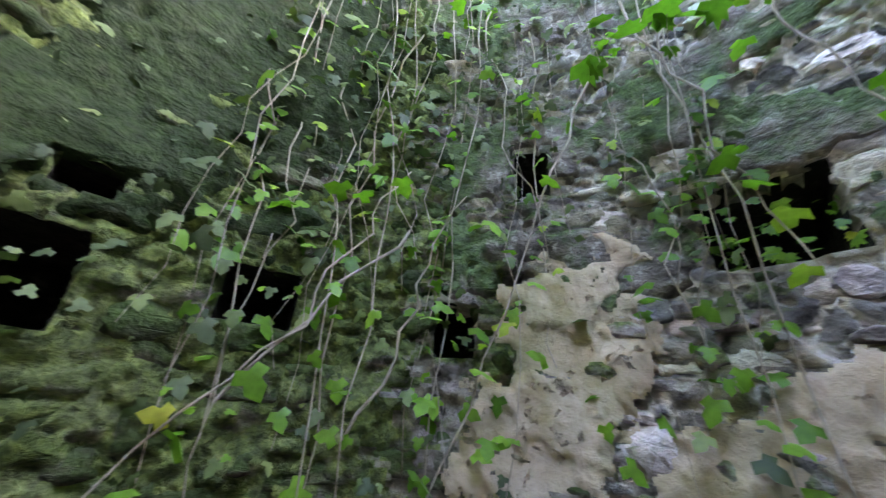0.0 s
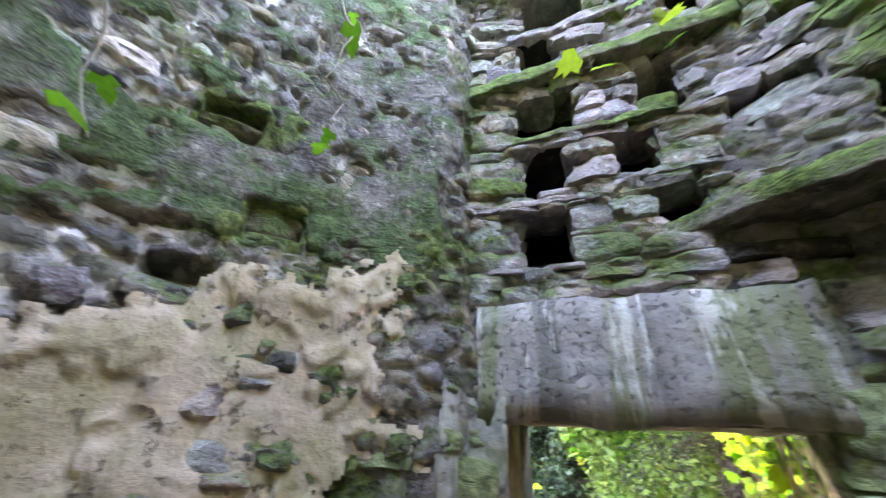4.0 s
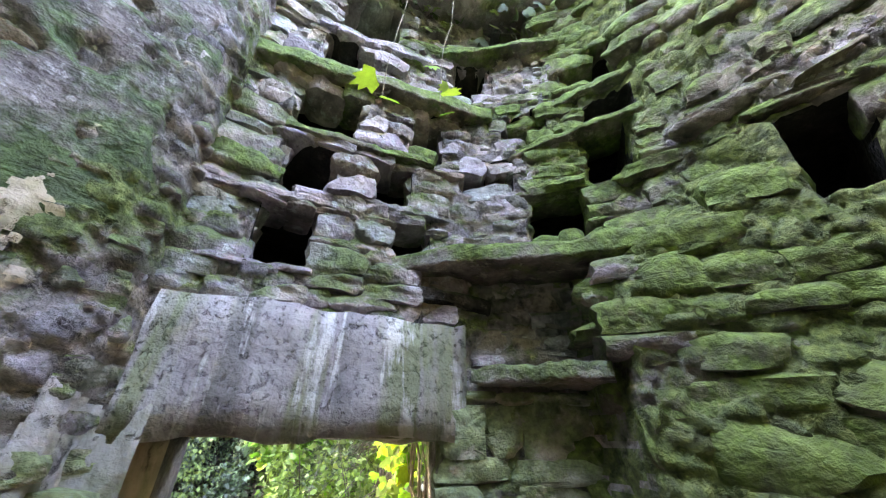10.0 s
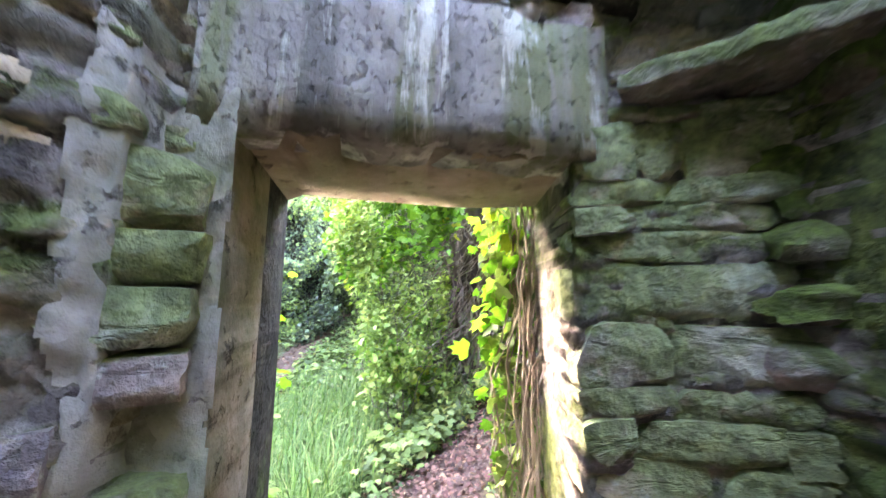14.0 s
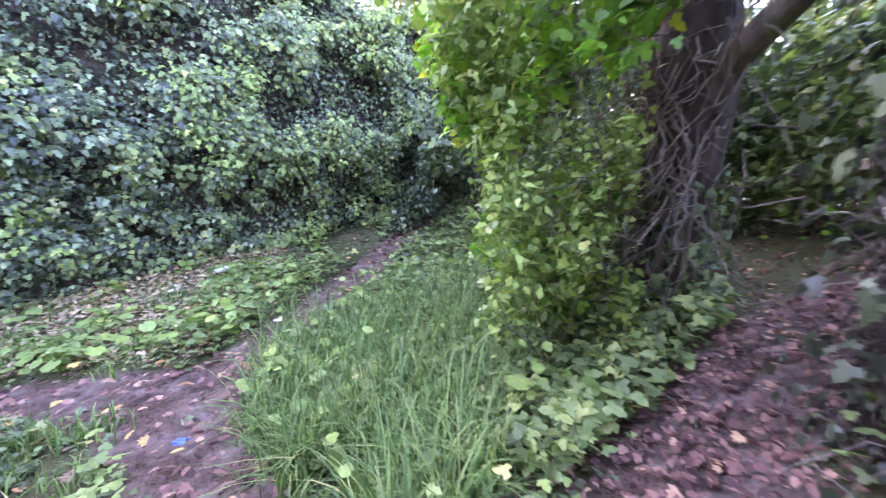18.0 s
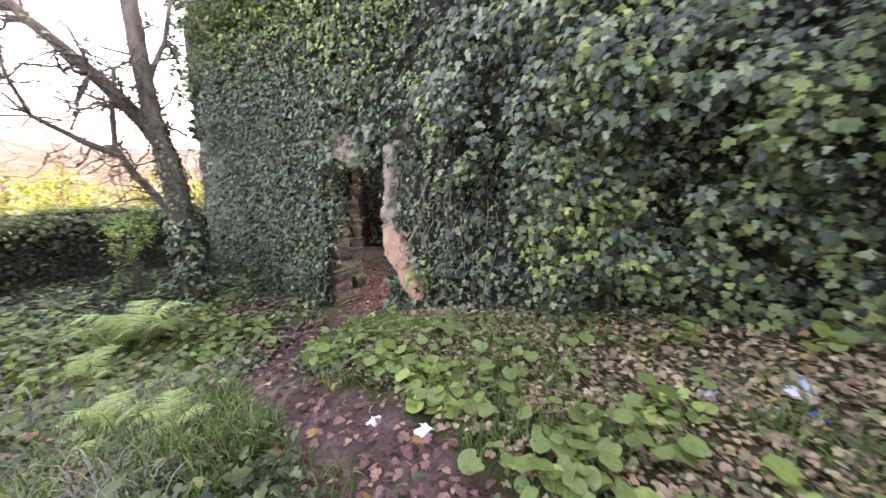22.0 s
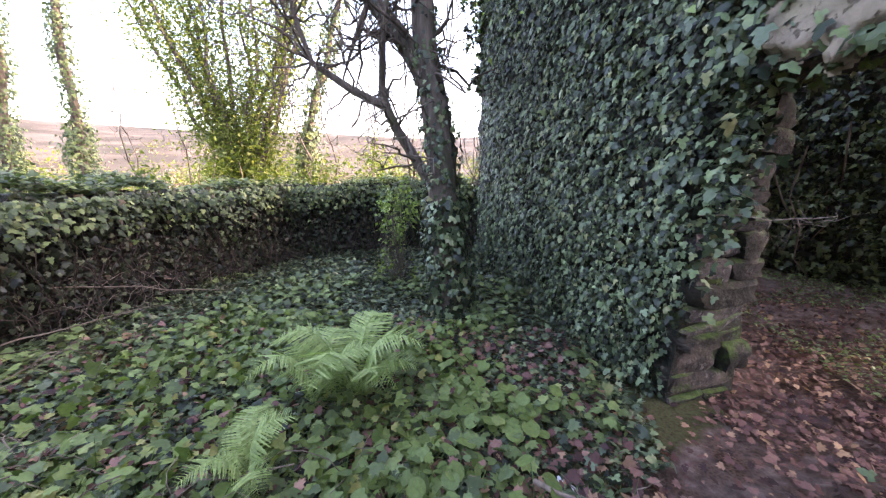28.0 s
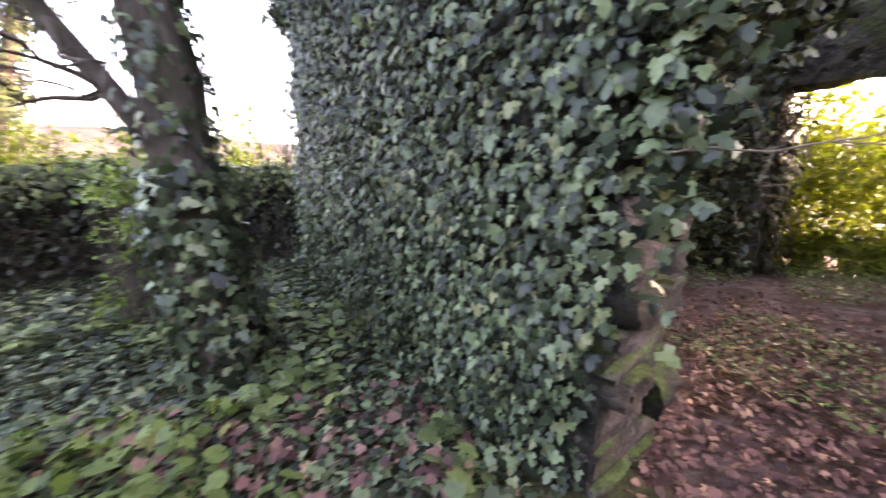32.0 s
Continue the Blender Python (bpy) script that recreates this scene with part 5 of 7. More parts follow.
# tight ivy over the north wall: leaves lie flat and hang tip down
def ivy_sheet(name, base, du, nn, length, z0, z1, n, size, depth, mat, label, tilt=0.28, clear=None, lobes=None):
    s, h, p = face_points(n, base, du, length, z0, z1)
    out = np.abs(rng.normal(0, depth, n)) + 0.02
    out += 0.05 * np.array([noise.noise((a * 1.3, b * 1.3, 1.0)) for a, b in zip(s, h)])
    at = np.column_stack([p - nn[None] * out[:, None], h])
    ok = np.ones(n, bool)
    if clear is not None:
        ok = ~clear(s, h)
    n = int(ok.sum())
    g = Gather()
    leaves(g, at[ok], spread(n, (-nn[0], -nn[1], 0.42), tilt), spread(n, (0, 0, -1.0), 0.3), sizes(n, size), *(lobes or (IVY_SHAPE, IVY_FACES)))
    return tagged(g.make(name, mat), label, "ivy", kind="stuff")


LN = float(np.linalg.norm(GAP_L - NORTH))
LS = float(np.linalg.norm(SOUTH - GAP_R))
ivy_sheet("ivy_on_north_wall", NORTH - u1 * 0.15, u1, n1, LN + 0.18, -1.3, WALL_TOP + 0.2, 31000, 0.05, 0.10, IVY, "dark green ivy leaves covering the tall wall", 0.34,
          lambda s, h: (s - 0.15 > LN + 0.02 - 0.16 * np.clip(-h - 0.1, 0, 0.6) + rng.normal(0, 0.04, len(s))))


def fringe(n, mat, size, name, label, centre, spreadv, down=True):
    at = np.asarray(centre) + rng.normal(0, 1, (n, 3)) * np.asarray(spreadv)
    g = Gather()
    leaves(g, at, spread(n, (-0.6, -0.4, 0.5), 0.5), spread(n, (0, 0, -0.8 if down else 0.4), 0.6), sizes(n, size), IVY_SHAPE, IVY_FACES)
    return tagged(g.make(name, mat), label, "ivy", kind="stuff")


def bare(s, h):
    pink = (pink_left(s, h) > 0.03) & (rng.random(len(s)) < 0.95)
    pale = (s < 0.22) & (h < 1.4) & (h > 0.3) & (rng.random(len(s)) < 0.6)
    return pink | pale


ivy_sheet("ivy_on_south_wall", GAP_R, u2, n2, LS, -0.9, WALL_TOP + 0.2, 33500, 0.06, 0.09, IVY, "dark ivy leaves on the wall beside the doorway", 0.4, bare)


# pale bare stems that hang over the ivy beside the doorway
for _ in range(16):
    a0 = float(rng.uniform(0.25, 1.9))
    top_, low_ = float(rng.uniform(0.3, 1.5)), float(rng.uniform(-0.85, -0.1))
    pts = bend((*(GAP_R + u2 * a0 - n2 * 0.16), top_), (*(GAP_R + u2 * (a0 + rng.normal(0, 0.25)) - n2 * 0.22), low_), 10, 0.45)
    root_ = new("climbing_plant")
    root_.location = pts[0]
    g = Gather()
    g.add(*tube(pts - pts[0], np.linspace(0.006, 0.0025, 10), 5, 0.2))
    g.make("stem", VINE_BARK, root_, True)
    tagged(root_, "thin bare climber hanging over the ivy", "climber", group="bare climbers beside the doorway")


# looser leafy growth that bulges from the south wall
def hedge_points(n):
    s = rng.uniform(0.7, LS + 1.5, n)
    h = rng.uniform(-0.3, WALL_TOP + 0.6, n) + 0.08 * np.clip(s - 5, 0, 9)
    bulge = 0.10 + 0.36 * np.clip((h + 0.5) / 2.2, 0, 1) * np.clip((s - 0.6) / 1.2, 0, 1)
    lump = np.array([noise.noise((a * 0.9, b * 0.9, 8.0)) + 0.6 * noise.noise((a * 2.3, b * 2.3, 3.0)) for a, b in zip(s, h)])
    out = bulge * (1 + 1.3 * lump) - np.abs(rng.normal(0, 0.10, n))
    p = GAP_R[None] + u2[None] * s[:, None] - n2[None] * (out + 0.08)[:, None]
    return np.column_stack([p, h]), lump


# shoots: tufts of leaves that stand out from the hedge, with dark hollows between
tufts, lump = hedge_points(4300)
tufts = tufts[(lump > 0.0) | (rng.random(len(tufts)) < 0.10)]
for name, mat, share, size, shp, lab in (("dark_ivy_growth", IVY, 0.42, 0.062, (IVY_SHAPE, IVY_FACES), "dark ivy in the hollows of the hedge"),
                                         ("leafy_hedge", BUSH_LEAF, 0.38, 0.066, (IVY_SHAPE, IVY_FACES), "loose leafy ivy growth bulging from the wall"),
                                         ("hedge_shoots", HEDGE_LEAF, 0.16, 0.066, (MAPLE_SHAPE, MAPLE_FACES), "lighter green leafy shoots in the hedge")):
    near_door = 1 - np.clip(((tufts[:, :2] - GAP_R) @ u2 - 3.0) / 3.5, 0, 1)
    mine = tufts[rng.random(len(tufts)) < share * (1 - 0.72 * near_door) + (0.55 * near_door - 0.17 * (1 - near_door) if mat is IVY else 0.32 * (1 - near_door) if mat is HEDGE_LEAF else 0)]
    k = np.repeat(np.arange(len(mine)), 25)
    off = rng.normal(0, 1, (len(k), 3)) * (0.085, 0.085, 0.085)
    at = mine[k] + off
    fac = off / 0.085 * 0.35 + np.array((-n2[0], -n2[1], 0.6)) + rng.normal(0, 0.3, off.shape)
    g = Gather()
    leaves(g, at, fac, off / 0.085 * 0.4 + np.array((-n2[0] * 0.3, -n2[1] * 0.3, -0.6)) + rng.normal(0, 0.35, off.shape), sizes(len(k), size), *shp)
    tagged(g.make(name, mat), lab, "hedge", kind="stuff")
sprigs, lump = hedge_points(700)
sprigs = sprigs[(lump > 0.1) & (rng.random(len(sprigs)) < 0.25 + np.clip(((sprigs[:, :2] - GAP_R) @ u2 - 3.0) / 3.5, 0, 0.75))]
k = np.repeat(np.arange(len(sprigs)), 36)
off = rng.normal(0, 1, (len(k), 3)) * 0.105
at = sprigs[k] + off - np.array((n2[0], n2[1], 0)) * 0.10
g = Gather()
leaves(g, at, off * 3 + np.array((-n2[0], -n2[1], 0.8)) + rng.normal(0, 0.25, off.shape), off * 5 + np.array((-n2[0] * 0.3, -n2[1] * 0.3, -0.4)), sizes(len(k), 0.055), IVY_SHAPE, IVY_FACES)
tagged(g.make("fresh_sprigs", SPRIG_LEAF), "bright yellow-green sprigs in the hedge", "hedge", kind="stuff")
# overhanging growth along the walls' top and round the doorway's head
g = Gather()
for base, du, nn, ln, cnt in ((NORTH, u1, n1, LN, 2600), (GAP_L, uo, no, 1.3, 1800)):
    s = rng.uniform(0, ln, cnt)
    h = WALL_TOP - 0.9 + np.abs(rng.normal(0, 0.7, cnt))
    o = np.abs(rng.normal(0.12, 0.16, cnt))
    p = base[None] + du[None] * s[:, None] - nn[None] * o[:, None]
    leaves(g, np.column_stack([p, h]), spread(cnt, (-nn[0], -nn[1], 0.6), 0.5), spread(cnt, (0, 0, -0.6), 0.6), sizes(cnt, 0.085), IVY_SHAPE, IVY_FACES)
tagged(g.make("overhanging_ivy", BUSH_LEAF), "bushy ivy along the head of the ruined wall", "ivy", kind="stuff")
g = Gather()
n = 4600
s_ = rng.uniform(-0.2, LN + 1.9, n)
at = np.column_stack([NORTH[None] + u1[None] * s_[:, None] - n1[None] * np.abs(rng.normal(0.15, 0.2, n))[:, None], WALL_TOP - 0.7 + rng.normal(0, 0.6, n) - 0.6 * np.clip(s_ - LN + 0.5, 0, 1)])
leaves(g, at, spread(n, (-n1[0], -n1[1], 0.7), 0.6), spread(n, (0, 0, -0.5), 0.7), sizes(n, 0.07), OVAL_SHAPE, OVAL_FACES)
tagged(g.make("yellowing_growth", SPRIG_LEAF), "yellowing leafy growth along the wall's head", "foliage", kind="stuff")
# added on the wall's head to keep the sun off the dovecote's doorway
g = Gather()
n = 12000
s_ = rng.uniform(1.5, LS, n)
at = np.column_stack([GAP_R[None] + u2[None] * s_[:, None] + n2[None] * rng.normal(0.2, 0.3, n)[:, None], WALL_TOP + 0.1 + rng.uniform(-0.3, 1.25, n) * (0.75 + 0.3 * np.sin(s_ * 1.7))])
leaves(g, at, spread(n, (-n2[0], -n2[1], 0.7), 0.6), spread(n, (0, 0, -0.5), 0.7), sizes(n, 0.10), IVY_SHAPE, IVY_FACES)
tagged(g.make("wall_head_growth", BUSH_LEAF), "bushy growth added above the wall to screen off the sun", "foliage", kind="stuff")
ivy_sheet("ivy_over_gap", GAP_L, uo, no, 1.3, 1.22, WALL_TOP, 3200, 0.08, 0.10, IVY, "ivy hanging over the ruined doorway", 0.4,
          lambda s, h: (h < 1.7) & (s > 0.25) & (s < 0.8) & (rng.random(len(s)) < 0.8))
fringe(110, BUSH_LEAF, 0.07, "hanging_ivy", "ivy hanging from the doorway's head", (7.35, 5.35, 1.25), (0.12, 0.32, 0.06))

# ---- low garden wall under ivy ----
LOW = [np.array(p) for p in ((0.3, 2.6), (0.6, 5.2), (0.85, 7.4), (1.6, 9.4), (3.3, 10.05), (5.7, 10.35))]
g = Gather()
gb = Gather()
gh = Gather()
for k, (a, b) in enumerate(zip(LOW[:-1], LOW[1:])):
    u = unit(b - a)
    nn = np.array([-u[1], u[0]])
    ln = float(np.linalg.norm(b - a))
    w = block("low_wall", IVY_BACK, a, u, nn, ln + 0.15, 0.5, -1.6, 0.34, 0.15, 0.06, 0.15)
    tagged(w, "low garden wall overgrown with ivy", "wall", group="low garden wall", kind="structure")
    cnt = int(1250 * ln)
    s, h, p = face_points(cnt, a, u, ln, -1.2, 0.42)
    thin = rng.random(cnt) < np.clip((h + 0.9) / 1.0, 0.55, 1)
    o = np.abs(rng.normal(0, 0.12, cnt)) * (0.5 + 0.5 * np.clip((h + 1) / 1.2, 0, 1)) + 0.03
    at = np.column_stack([p + (-nn)[None] * -1 * -o[:, None], h])[thin]
    n = len(at)
    leaves(g, at, spread(n, (-nn[0], -nn[1], 0.25), 0.45), spread(n, (0, 0, -0.9), 0.5), sizes(n, 0.058), IVY_SHAPE, IVY_FACES)
    cnt = int(1000 * ln)
    s = rng.uniform(0, ln, cnt)
    o = rng.uniform(-0.15, 0.65, cnt)
    mound = np.array([0.24 * noise.noise((q_ * 1.1, k * 3.0, 0.5)) + 0.08 * noise.noise((q_ * 4.0, k * 3.0, 2.5)) for q_ in s])
    at = np.column_stack([a[None] + u[None] * s[:, None] + nn[None] * o[:, None], 0.36 + mound + np.abs(rng.normal(0, 0.07, cnt))])
    leaves(gh, at, spread(cnt, (0, 0, 1), 0.35), spread(cnt, (-nn[0], -nn[1], -0.2), 0.5), sizes(cnt, 0.062), IVY_SHAPE, IVY_FACES)
    cnt = int(260 * ln)
    s = rng.uniform(0, ln, cnt)
    drop = np.abs(rng.normal(0, 0.22, cnt))
    at = np.column_stack([a[None] + u[None] * s[:, None] - nn[None] * (0.22 + np.abs(rng.normal(0, 0.07, cnt)) + 0.1 * np.sin(s * 2.3))[:, None], 0.38 - drop])
    leaves(gh, at, spread(cnt, (-nn[0], -nn[1], 0.6), 0.4), spread(cnt, (0, 0, -0.9), 0.4), sizes(cnt, 0.062), IVY_SHAPE, IVY_FACES)
    for _ in range(int(14 * ln)):
        s0 = rng.uniform(0, ln)
        p0 = a + u * s0 - nn * rng.uniform(0.05, 0.3)
        p1 = a + u * (s0 + rng.normal(0, 0.7)) - nn * rng.uniform(0.2, 0.75)
        gb.add(*tube(bend((*p0, rng.uniform(-0.9, -0.1)), (*p1, -1.15 + rng.uniform(0, 0.35)), 8, 0.5), rng.uniform(0.003, 0.007), 5))
    for _ in range(int(13 * ln)):
        s0, s1 = rng.uniform(0, ln, 2)
        s1 = s0 + (s1 - s0) * 0.2
        p0 = a + u * s0 - nn * rng.uniform(0.03, 0.15)
        p1 = a + u * s1 - nn * rng.uniform(0.05, 0.3)
        gb.add(*tube(bend((*p0, rng.uniform(-0.2, 0.4)), (*p1, -1.15), 7, 0.4), 0.005, 5))
tagged(gh.make("ivy_on_wall_head", BUSH_LEAF), "dark green ivy draped over the head of the low wall", "ivy", kind="stuff")
tagged(g.make("ivy_on_low_wall", OLD_IVY), "glossy dark ivy leaves over the low garden wall", "ivy", kind="stuff")
tagged(gb.make("bare_stems", DARK_BARK), "bare brown stems hanging down the low wall", "tangle", kind="stuff")


# ---- trees ----
def limb(g, p, r0, r1, sides=8, rough=0.25):
    p = np.asarray(p, float)
    g.add(*tube(p, np.linspace(r0, r1, len(p)), sides, rough))


def twigs(g, p, count, length, r, lift=0.2, depth=2):
    """Side twigs that leave the line p."""
    p = np.asarray(p, float)
    for _ in range(count):
        i = int(rng.integers(1, len(p)))
        d = rng.normal(0, 1, 3)
        d[2] += lift
        d = d / np.linalg.norm(d) * length * rng.uniform(0.5, 1.2)
        q = bend(p[i], p[i] + d, 6, 0.5)
        g.add(*tube(q, np.linspace(r, r * 0.3, 6), 5))
        if depth > 1:
            twigs(g, q, 3, length * 0.5, r * 0.5, lift, depth - 1)


def ivy_round(g, line, radius, n, size, out=0.05):
    """Ivy leaves round a trunk."""
    p = np.asarray(line, float)
    t = rng.uniform(0, len(p) - 1.001, n)
    i = t.astype(int)
    c = p[i] + (p[i + 1] - p[i]) * (t - i)[:, None]
    a = rng.uniform(0, 2 * np.pi, n)
    d = np.column_stack([np.cos(a), np.sin(a), np.zeros(n)])
    rr = np.interp(t, np.arange(len(p)), np.broadcast_to(radius, (len(p),)))
    at = c + d * (rr + np.abs(rng.normal(0, out, n)))[:, None]
    leaves(g, at, d + rng.normal(0, 0.35, (n, 3)) + np.array([0, 0, 0.3]), spread(n, (0, 0, -0.9), 0.5), sizes(n, size), IVY_SHAPE, IVY_FACES)


def crown(g, centre, radii, n, size, shape=OVAL_SHAPE, faces=OVAL_FACES, clumps=14):
    """Leaves in uneven clumps about a centre."""
    c = np.asarray(centre) + rng.normal(0, 0.55, (clumps, 3)) * np.asarray(radii)
    k = rng.integers(0, clumps, n)
    at = c[k] + rng.normal(0, 0.2, (n, 3)) * np.asarray(radii)
    leaves(g, at, spread(n, (0, 0, 0.7), 0.7), spread(n, (0, 0, -0.5), 0.8), sizes(n, size), shape, faces)


def garden_tree():
    root = new("garden_tree")
    B = np.array((5.08, 7.45, -1.3))
    root.location = B
    T = np.array([(5.12, 7.45, -1.3), (5.06, 7.42, -0.8), (5.0, 7.38, -0.2), (4.97, 7.37, 0.35), (4.95, 7.37, 0.85), (4.88, 7.38, 1.4), (4.76, 7.4, 2.0), (4.7, 7.45, 2.9), (4.66, 7.5, 4.2), (4.55, 7.6, 5.6)]) - B
    g = Gather()
    limb(g, T, 0.23, 0.09, 11)
    g.make("trunk", BARK, root, True)
    L = np.array([(4.84, 7.38, 1.55), (4.58, 7.42, 2.0), (4.1, 7.5, 2.6), (3.5, 7.6, 3.25), (2.95, 7.7, 3.95), (2.4, 7.9, 5.2)]) - B
    M = np.array([(4.95, 7.37, 0.25), (4.66, 7.33, 0.75), (4.42, 7.28, 1.15), (4.28, 7.25, 1.5), (4.33, 7.22, 2.1), (4.42, 7.2, 2.6)]) - B
    O = np.array([(4.36, 7.26, 1.35), (3.95, 7.2, 1.55), (3.5, 7.15, 1.85), (3.37, 7.1, 2.3), (3.3, 7.1, 2.85)]) - B
    R = np.array([(4.72, 7.42, 2.3), (4.85, 7.4, 2.75), (5.05, 7.38, 3.15), (5.2, 7.35, 3.8), (5.25, 7.35, 4.6)]) - B
    for line, r, c, ln in ((L, 0.125, 30, 1.4), (M, 0.07, 20, 0.9), (O, 0.05, 26, 1.0), (R, 0.055, 12, 0.8)):
        g = Gather()
        limb(g, line, r, r * 0.4, 8)
        arm = g.make("limb", BARK, root, True)
        g = Gather()
        twigs(g, line, c, ln, r * 0.18 + 0.006, depth=3)
        tagged(g.make("brushwood", BARK, arm), kind="stuff")
    g = Gather()
    twigs(g, T[5:], 26, 1.3, 0.018, depth=3)
    tagged(g.make("brushwood", BARK, root), kind="stuff")
    g = Gather()
    ivy_round(g, T[:4], (0.25, 0.24, 0.22, 0.20), 1500, 0.075, 0.06)
    ivy_round(g, T[3:6], (0.20, 0.19, 0.17), 300, 0.06, 0.04)
    ivy_round(g, T[5:8], 0.15, 160, 0.06, 0.05)
    ivy_round(g, L[:4], (0.10, 0.09, 0.08, 0.06), 260, 0.055, 0.05)
    tagged(g.make("ivy", IVY, root), "ivy round the trunk's foot", kind="stuff")
    return tagged(root, "bare forked tree with ivy round its lower trunk", "tree")


garden_tree()


def fan_tree(x, y, h, wide, stems, label):
    """A tree of many stems that fan out from its foot."""
    root = new("many_stemmed_tree")
    root.location = (x, y, float(height(x, y)) - 0.1)
    for k in range(stems):
        top = np.array(((k / (stems - 1) - 0.5) * 2 * wide + rng.normal(0, 0.2), rng.normal(0, 0.6), h * rng.uniform(0.8, 1.05)))
        p = bend((rng.normal(0, 0.1), rng.normal(0, 0.1), 0), top, 10, 0.22)
        p[:, :2] *= np.linspace(0.3, 1, 10)[:, None] ** 0.5
        g = Gather()
        limb(g, p, rng.uniform(0.06, 0.11), 0.02, 7)
        stem = g.make("stem", BARK, root, True)
        g = Gather()
        twigs(g, p[3:], 12, 1.1, 0.012, 0.5)
        tagged(g.make("brushwood", BARK, stem), kind="stuff")
        g = Gather()
        ivy_round(g, p[:9], np.linspace(0.16, 0.12, 9), 1300, 0.06, 0.22)
        q = p[rng.integers(2, 10, 2900)] + rng.normal(0, 0.42, (2900, 3))
        leaves(g, q, spread(2900, (0, 0, 0.6), 0.7), spread(2900, (0, 0, -0.6), 0.7), sizes(2900, 0.068), OVAL_SHAPE, OVAL_FACES)
        tagged(g.make("foliage", SUNNY_LEAF, stem), "yellow-green sunlit leaves", kind="stuff")
    return tagged(root, label, "tree", group="trees beyond the garden wall")


def ivy_column(x, y, top, r, n, label):
    """A slim trunk hidden in ivy, broad at its foot, with bare twigs at its sides."""
    root = new("ivy_clad_tree")
    z = float(height(x, y)) - 0.1
    root.location = (x, y, z)
    p = bend((0, 0, 0), np.array(top, float) - (x, y, z), 12, 0.12)
    g = Gather()
    limb(g, p, r, r * 0.5, 9)
    g.make("trunk", BARK, root, True)
    g = Gather()
    twigs(g, p[3:], 16, 1.5, 0.016, 0.25, 3)
    tagged(g.make("brushwood", BARK, root), kind="stuff")
    g = Gather()
    ivy_round(g, p, np.linspace(r * 1.9, r * 1.0, 12), n, 0.075, 0.08)
    ivy_round(g, p[:5], np.linspace(r * 2.6, r * 1.5, 5), n // 3, 0.08, 0.14)
    tagged(g.make("foliage", BUSH_LEAF, root), "green ivy round the trunk", kind="stuff")
    return tagged(root, label, "tree", group="trees beyond the garden wall")


fan_tree(-1.4, 12.0, 8.5, 3.3, 13, "many-stemmed tree fanning out, clothed in yellow-green ivy")
ivy_column(-0.4, 12.1, (2.5, 12.3, 7.2), 0.11, 2600, "slender leaning trunk clothed in sunlit ivy")
ivy_column(-6.95, 12.0, (-6.5, 12.0, 8.0), 0.15, 3600, "slim upright trunk wrapped in green ivy")
ivy_column(-9.5, 12.0, (-8.0, 12.0, 8.0), 0.15, 3600, "slim leaning trunk wrapped in green ivy")
ivy_column(-14.5, 13.0, (-13.2, 13.0, 9.0), 0.16, 3000, "slim leaning trunk wrapped in green ivy")


def bare_sapling(x, y, h, label):
    """A thin upright stem with bare side twigs."""
    root = new("bare_sapling")
    root.location = (x, y, float(height(x, y)) - 0.1)
    p = bend((0, 0, 0), (rng.normal(0, 0.3), rng.normal(0, 0.2), h), 9, 0.2)
    g = Gather()
    limb(g, p, 0.03, 0.008, 6)
    g.make("stem", BARK, root, True)
    g = Gather()
    twigs(g, p[3:], 14, 0.8, 0.007, 0.4, 2)
    tagged(g.make("brushwood", BARK, root), kind="stuff")
    return tagged(root, label, "sapling", group="bare saplings beyond the garden wall")


for x_, y_, h_ in ((0.9, 11.4, 4.6), (1.9, 11.2, 4.0), (2.6, 11.6, 5.2), (3.3, 11.2, 4.2), (3.9, 11.5, 5.0), (-4.4, 11.8, 4.8), (-5.3, 12.2, 5.2), (-3.6, 12.3, 5.6), (4.6, 11.4, 4.4)):
    bare_sapling(x_, y_, h_, "thin bare sapling beyond the low garden wall")

leaf_spots = [(4.1, 8.3, -0.4, 0.22, 0.4, 0.4), (3.85, 8.5, -0.1, 0.24, 0.4, 0.3), (4.2, 8.1, 0.25, 0.2, 0.35, 0.3)]
# sunlit scrub beyond the garden wall, and further off
def scrub(name, spots, mat, label, size=0.09):
    for x, y, r, h, n in spots:
        g = Gather()
        z = float(height(x, y))
        crown(g, (0, 0, h * 0.45), (r, r, h * 0.45), n, size, clumps=18)
        gt = Gather()
        for _ in range(9):
            gt.add(*tube(bend((rng.normal(0, r * 0.2), rng.normal(0, r * 0.2), -0.1), (rng.normal(0, r * 0.6), rng.normal(0, r * 0.6), h * rng.uniform(0.5, 0.95)), 6, 0.4), 0.012, 5))
        root = new(name)
        root.location = (x, y, z)
        tagged(g.make("foliage", mat, root), kind="stuff")
        tagged(gt.make("tangle", TWIG, root), kind="stuff")
        tagged(root, label, "bush", group="scrub beyond the garden wall")


scrub("bush", [(-3.5, 11.2, 0.9, 2.3, 1700), (-1.2, 11.0, 0.9, 2.4, 1700), (0.3, 11.0, 0.8, 2.3, 1500), (1.3, 11.2, 0.8, 2.4, 1500), (2.6, 11.3, 0.9, 2.4, 1600), (4.2, 11.7, 0.8, 2.5, 1400), (5.6, 12.6, 0.8, 2.2, 1400), (-6.5, 13.0, 1.2, 2.2, 1500)],
      SUNNY_LEAF, "sunlit yellow-green bush beyond the wall")
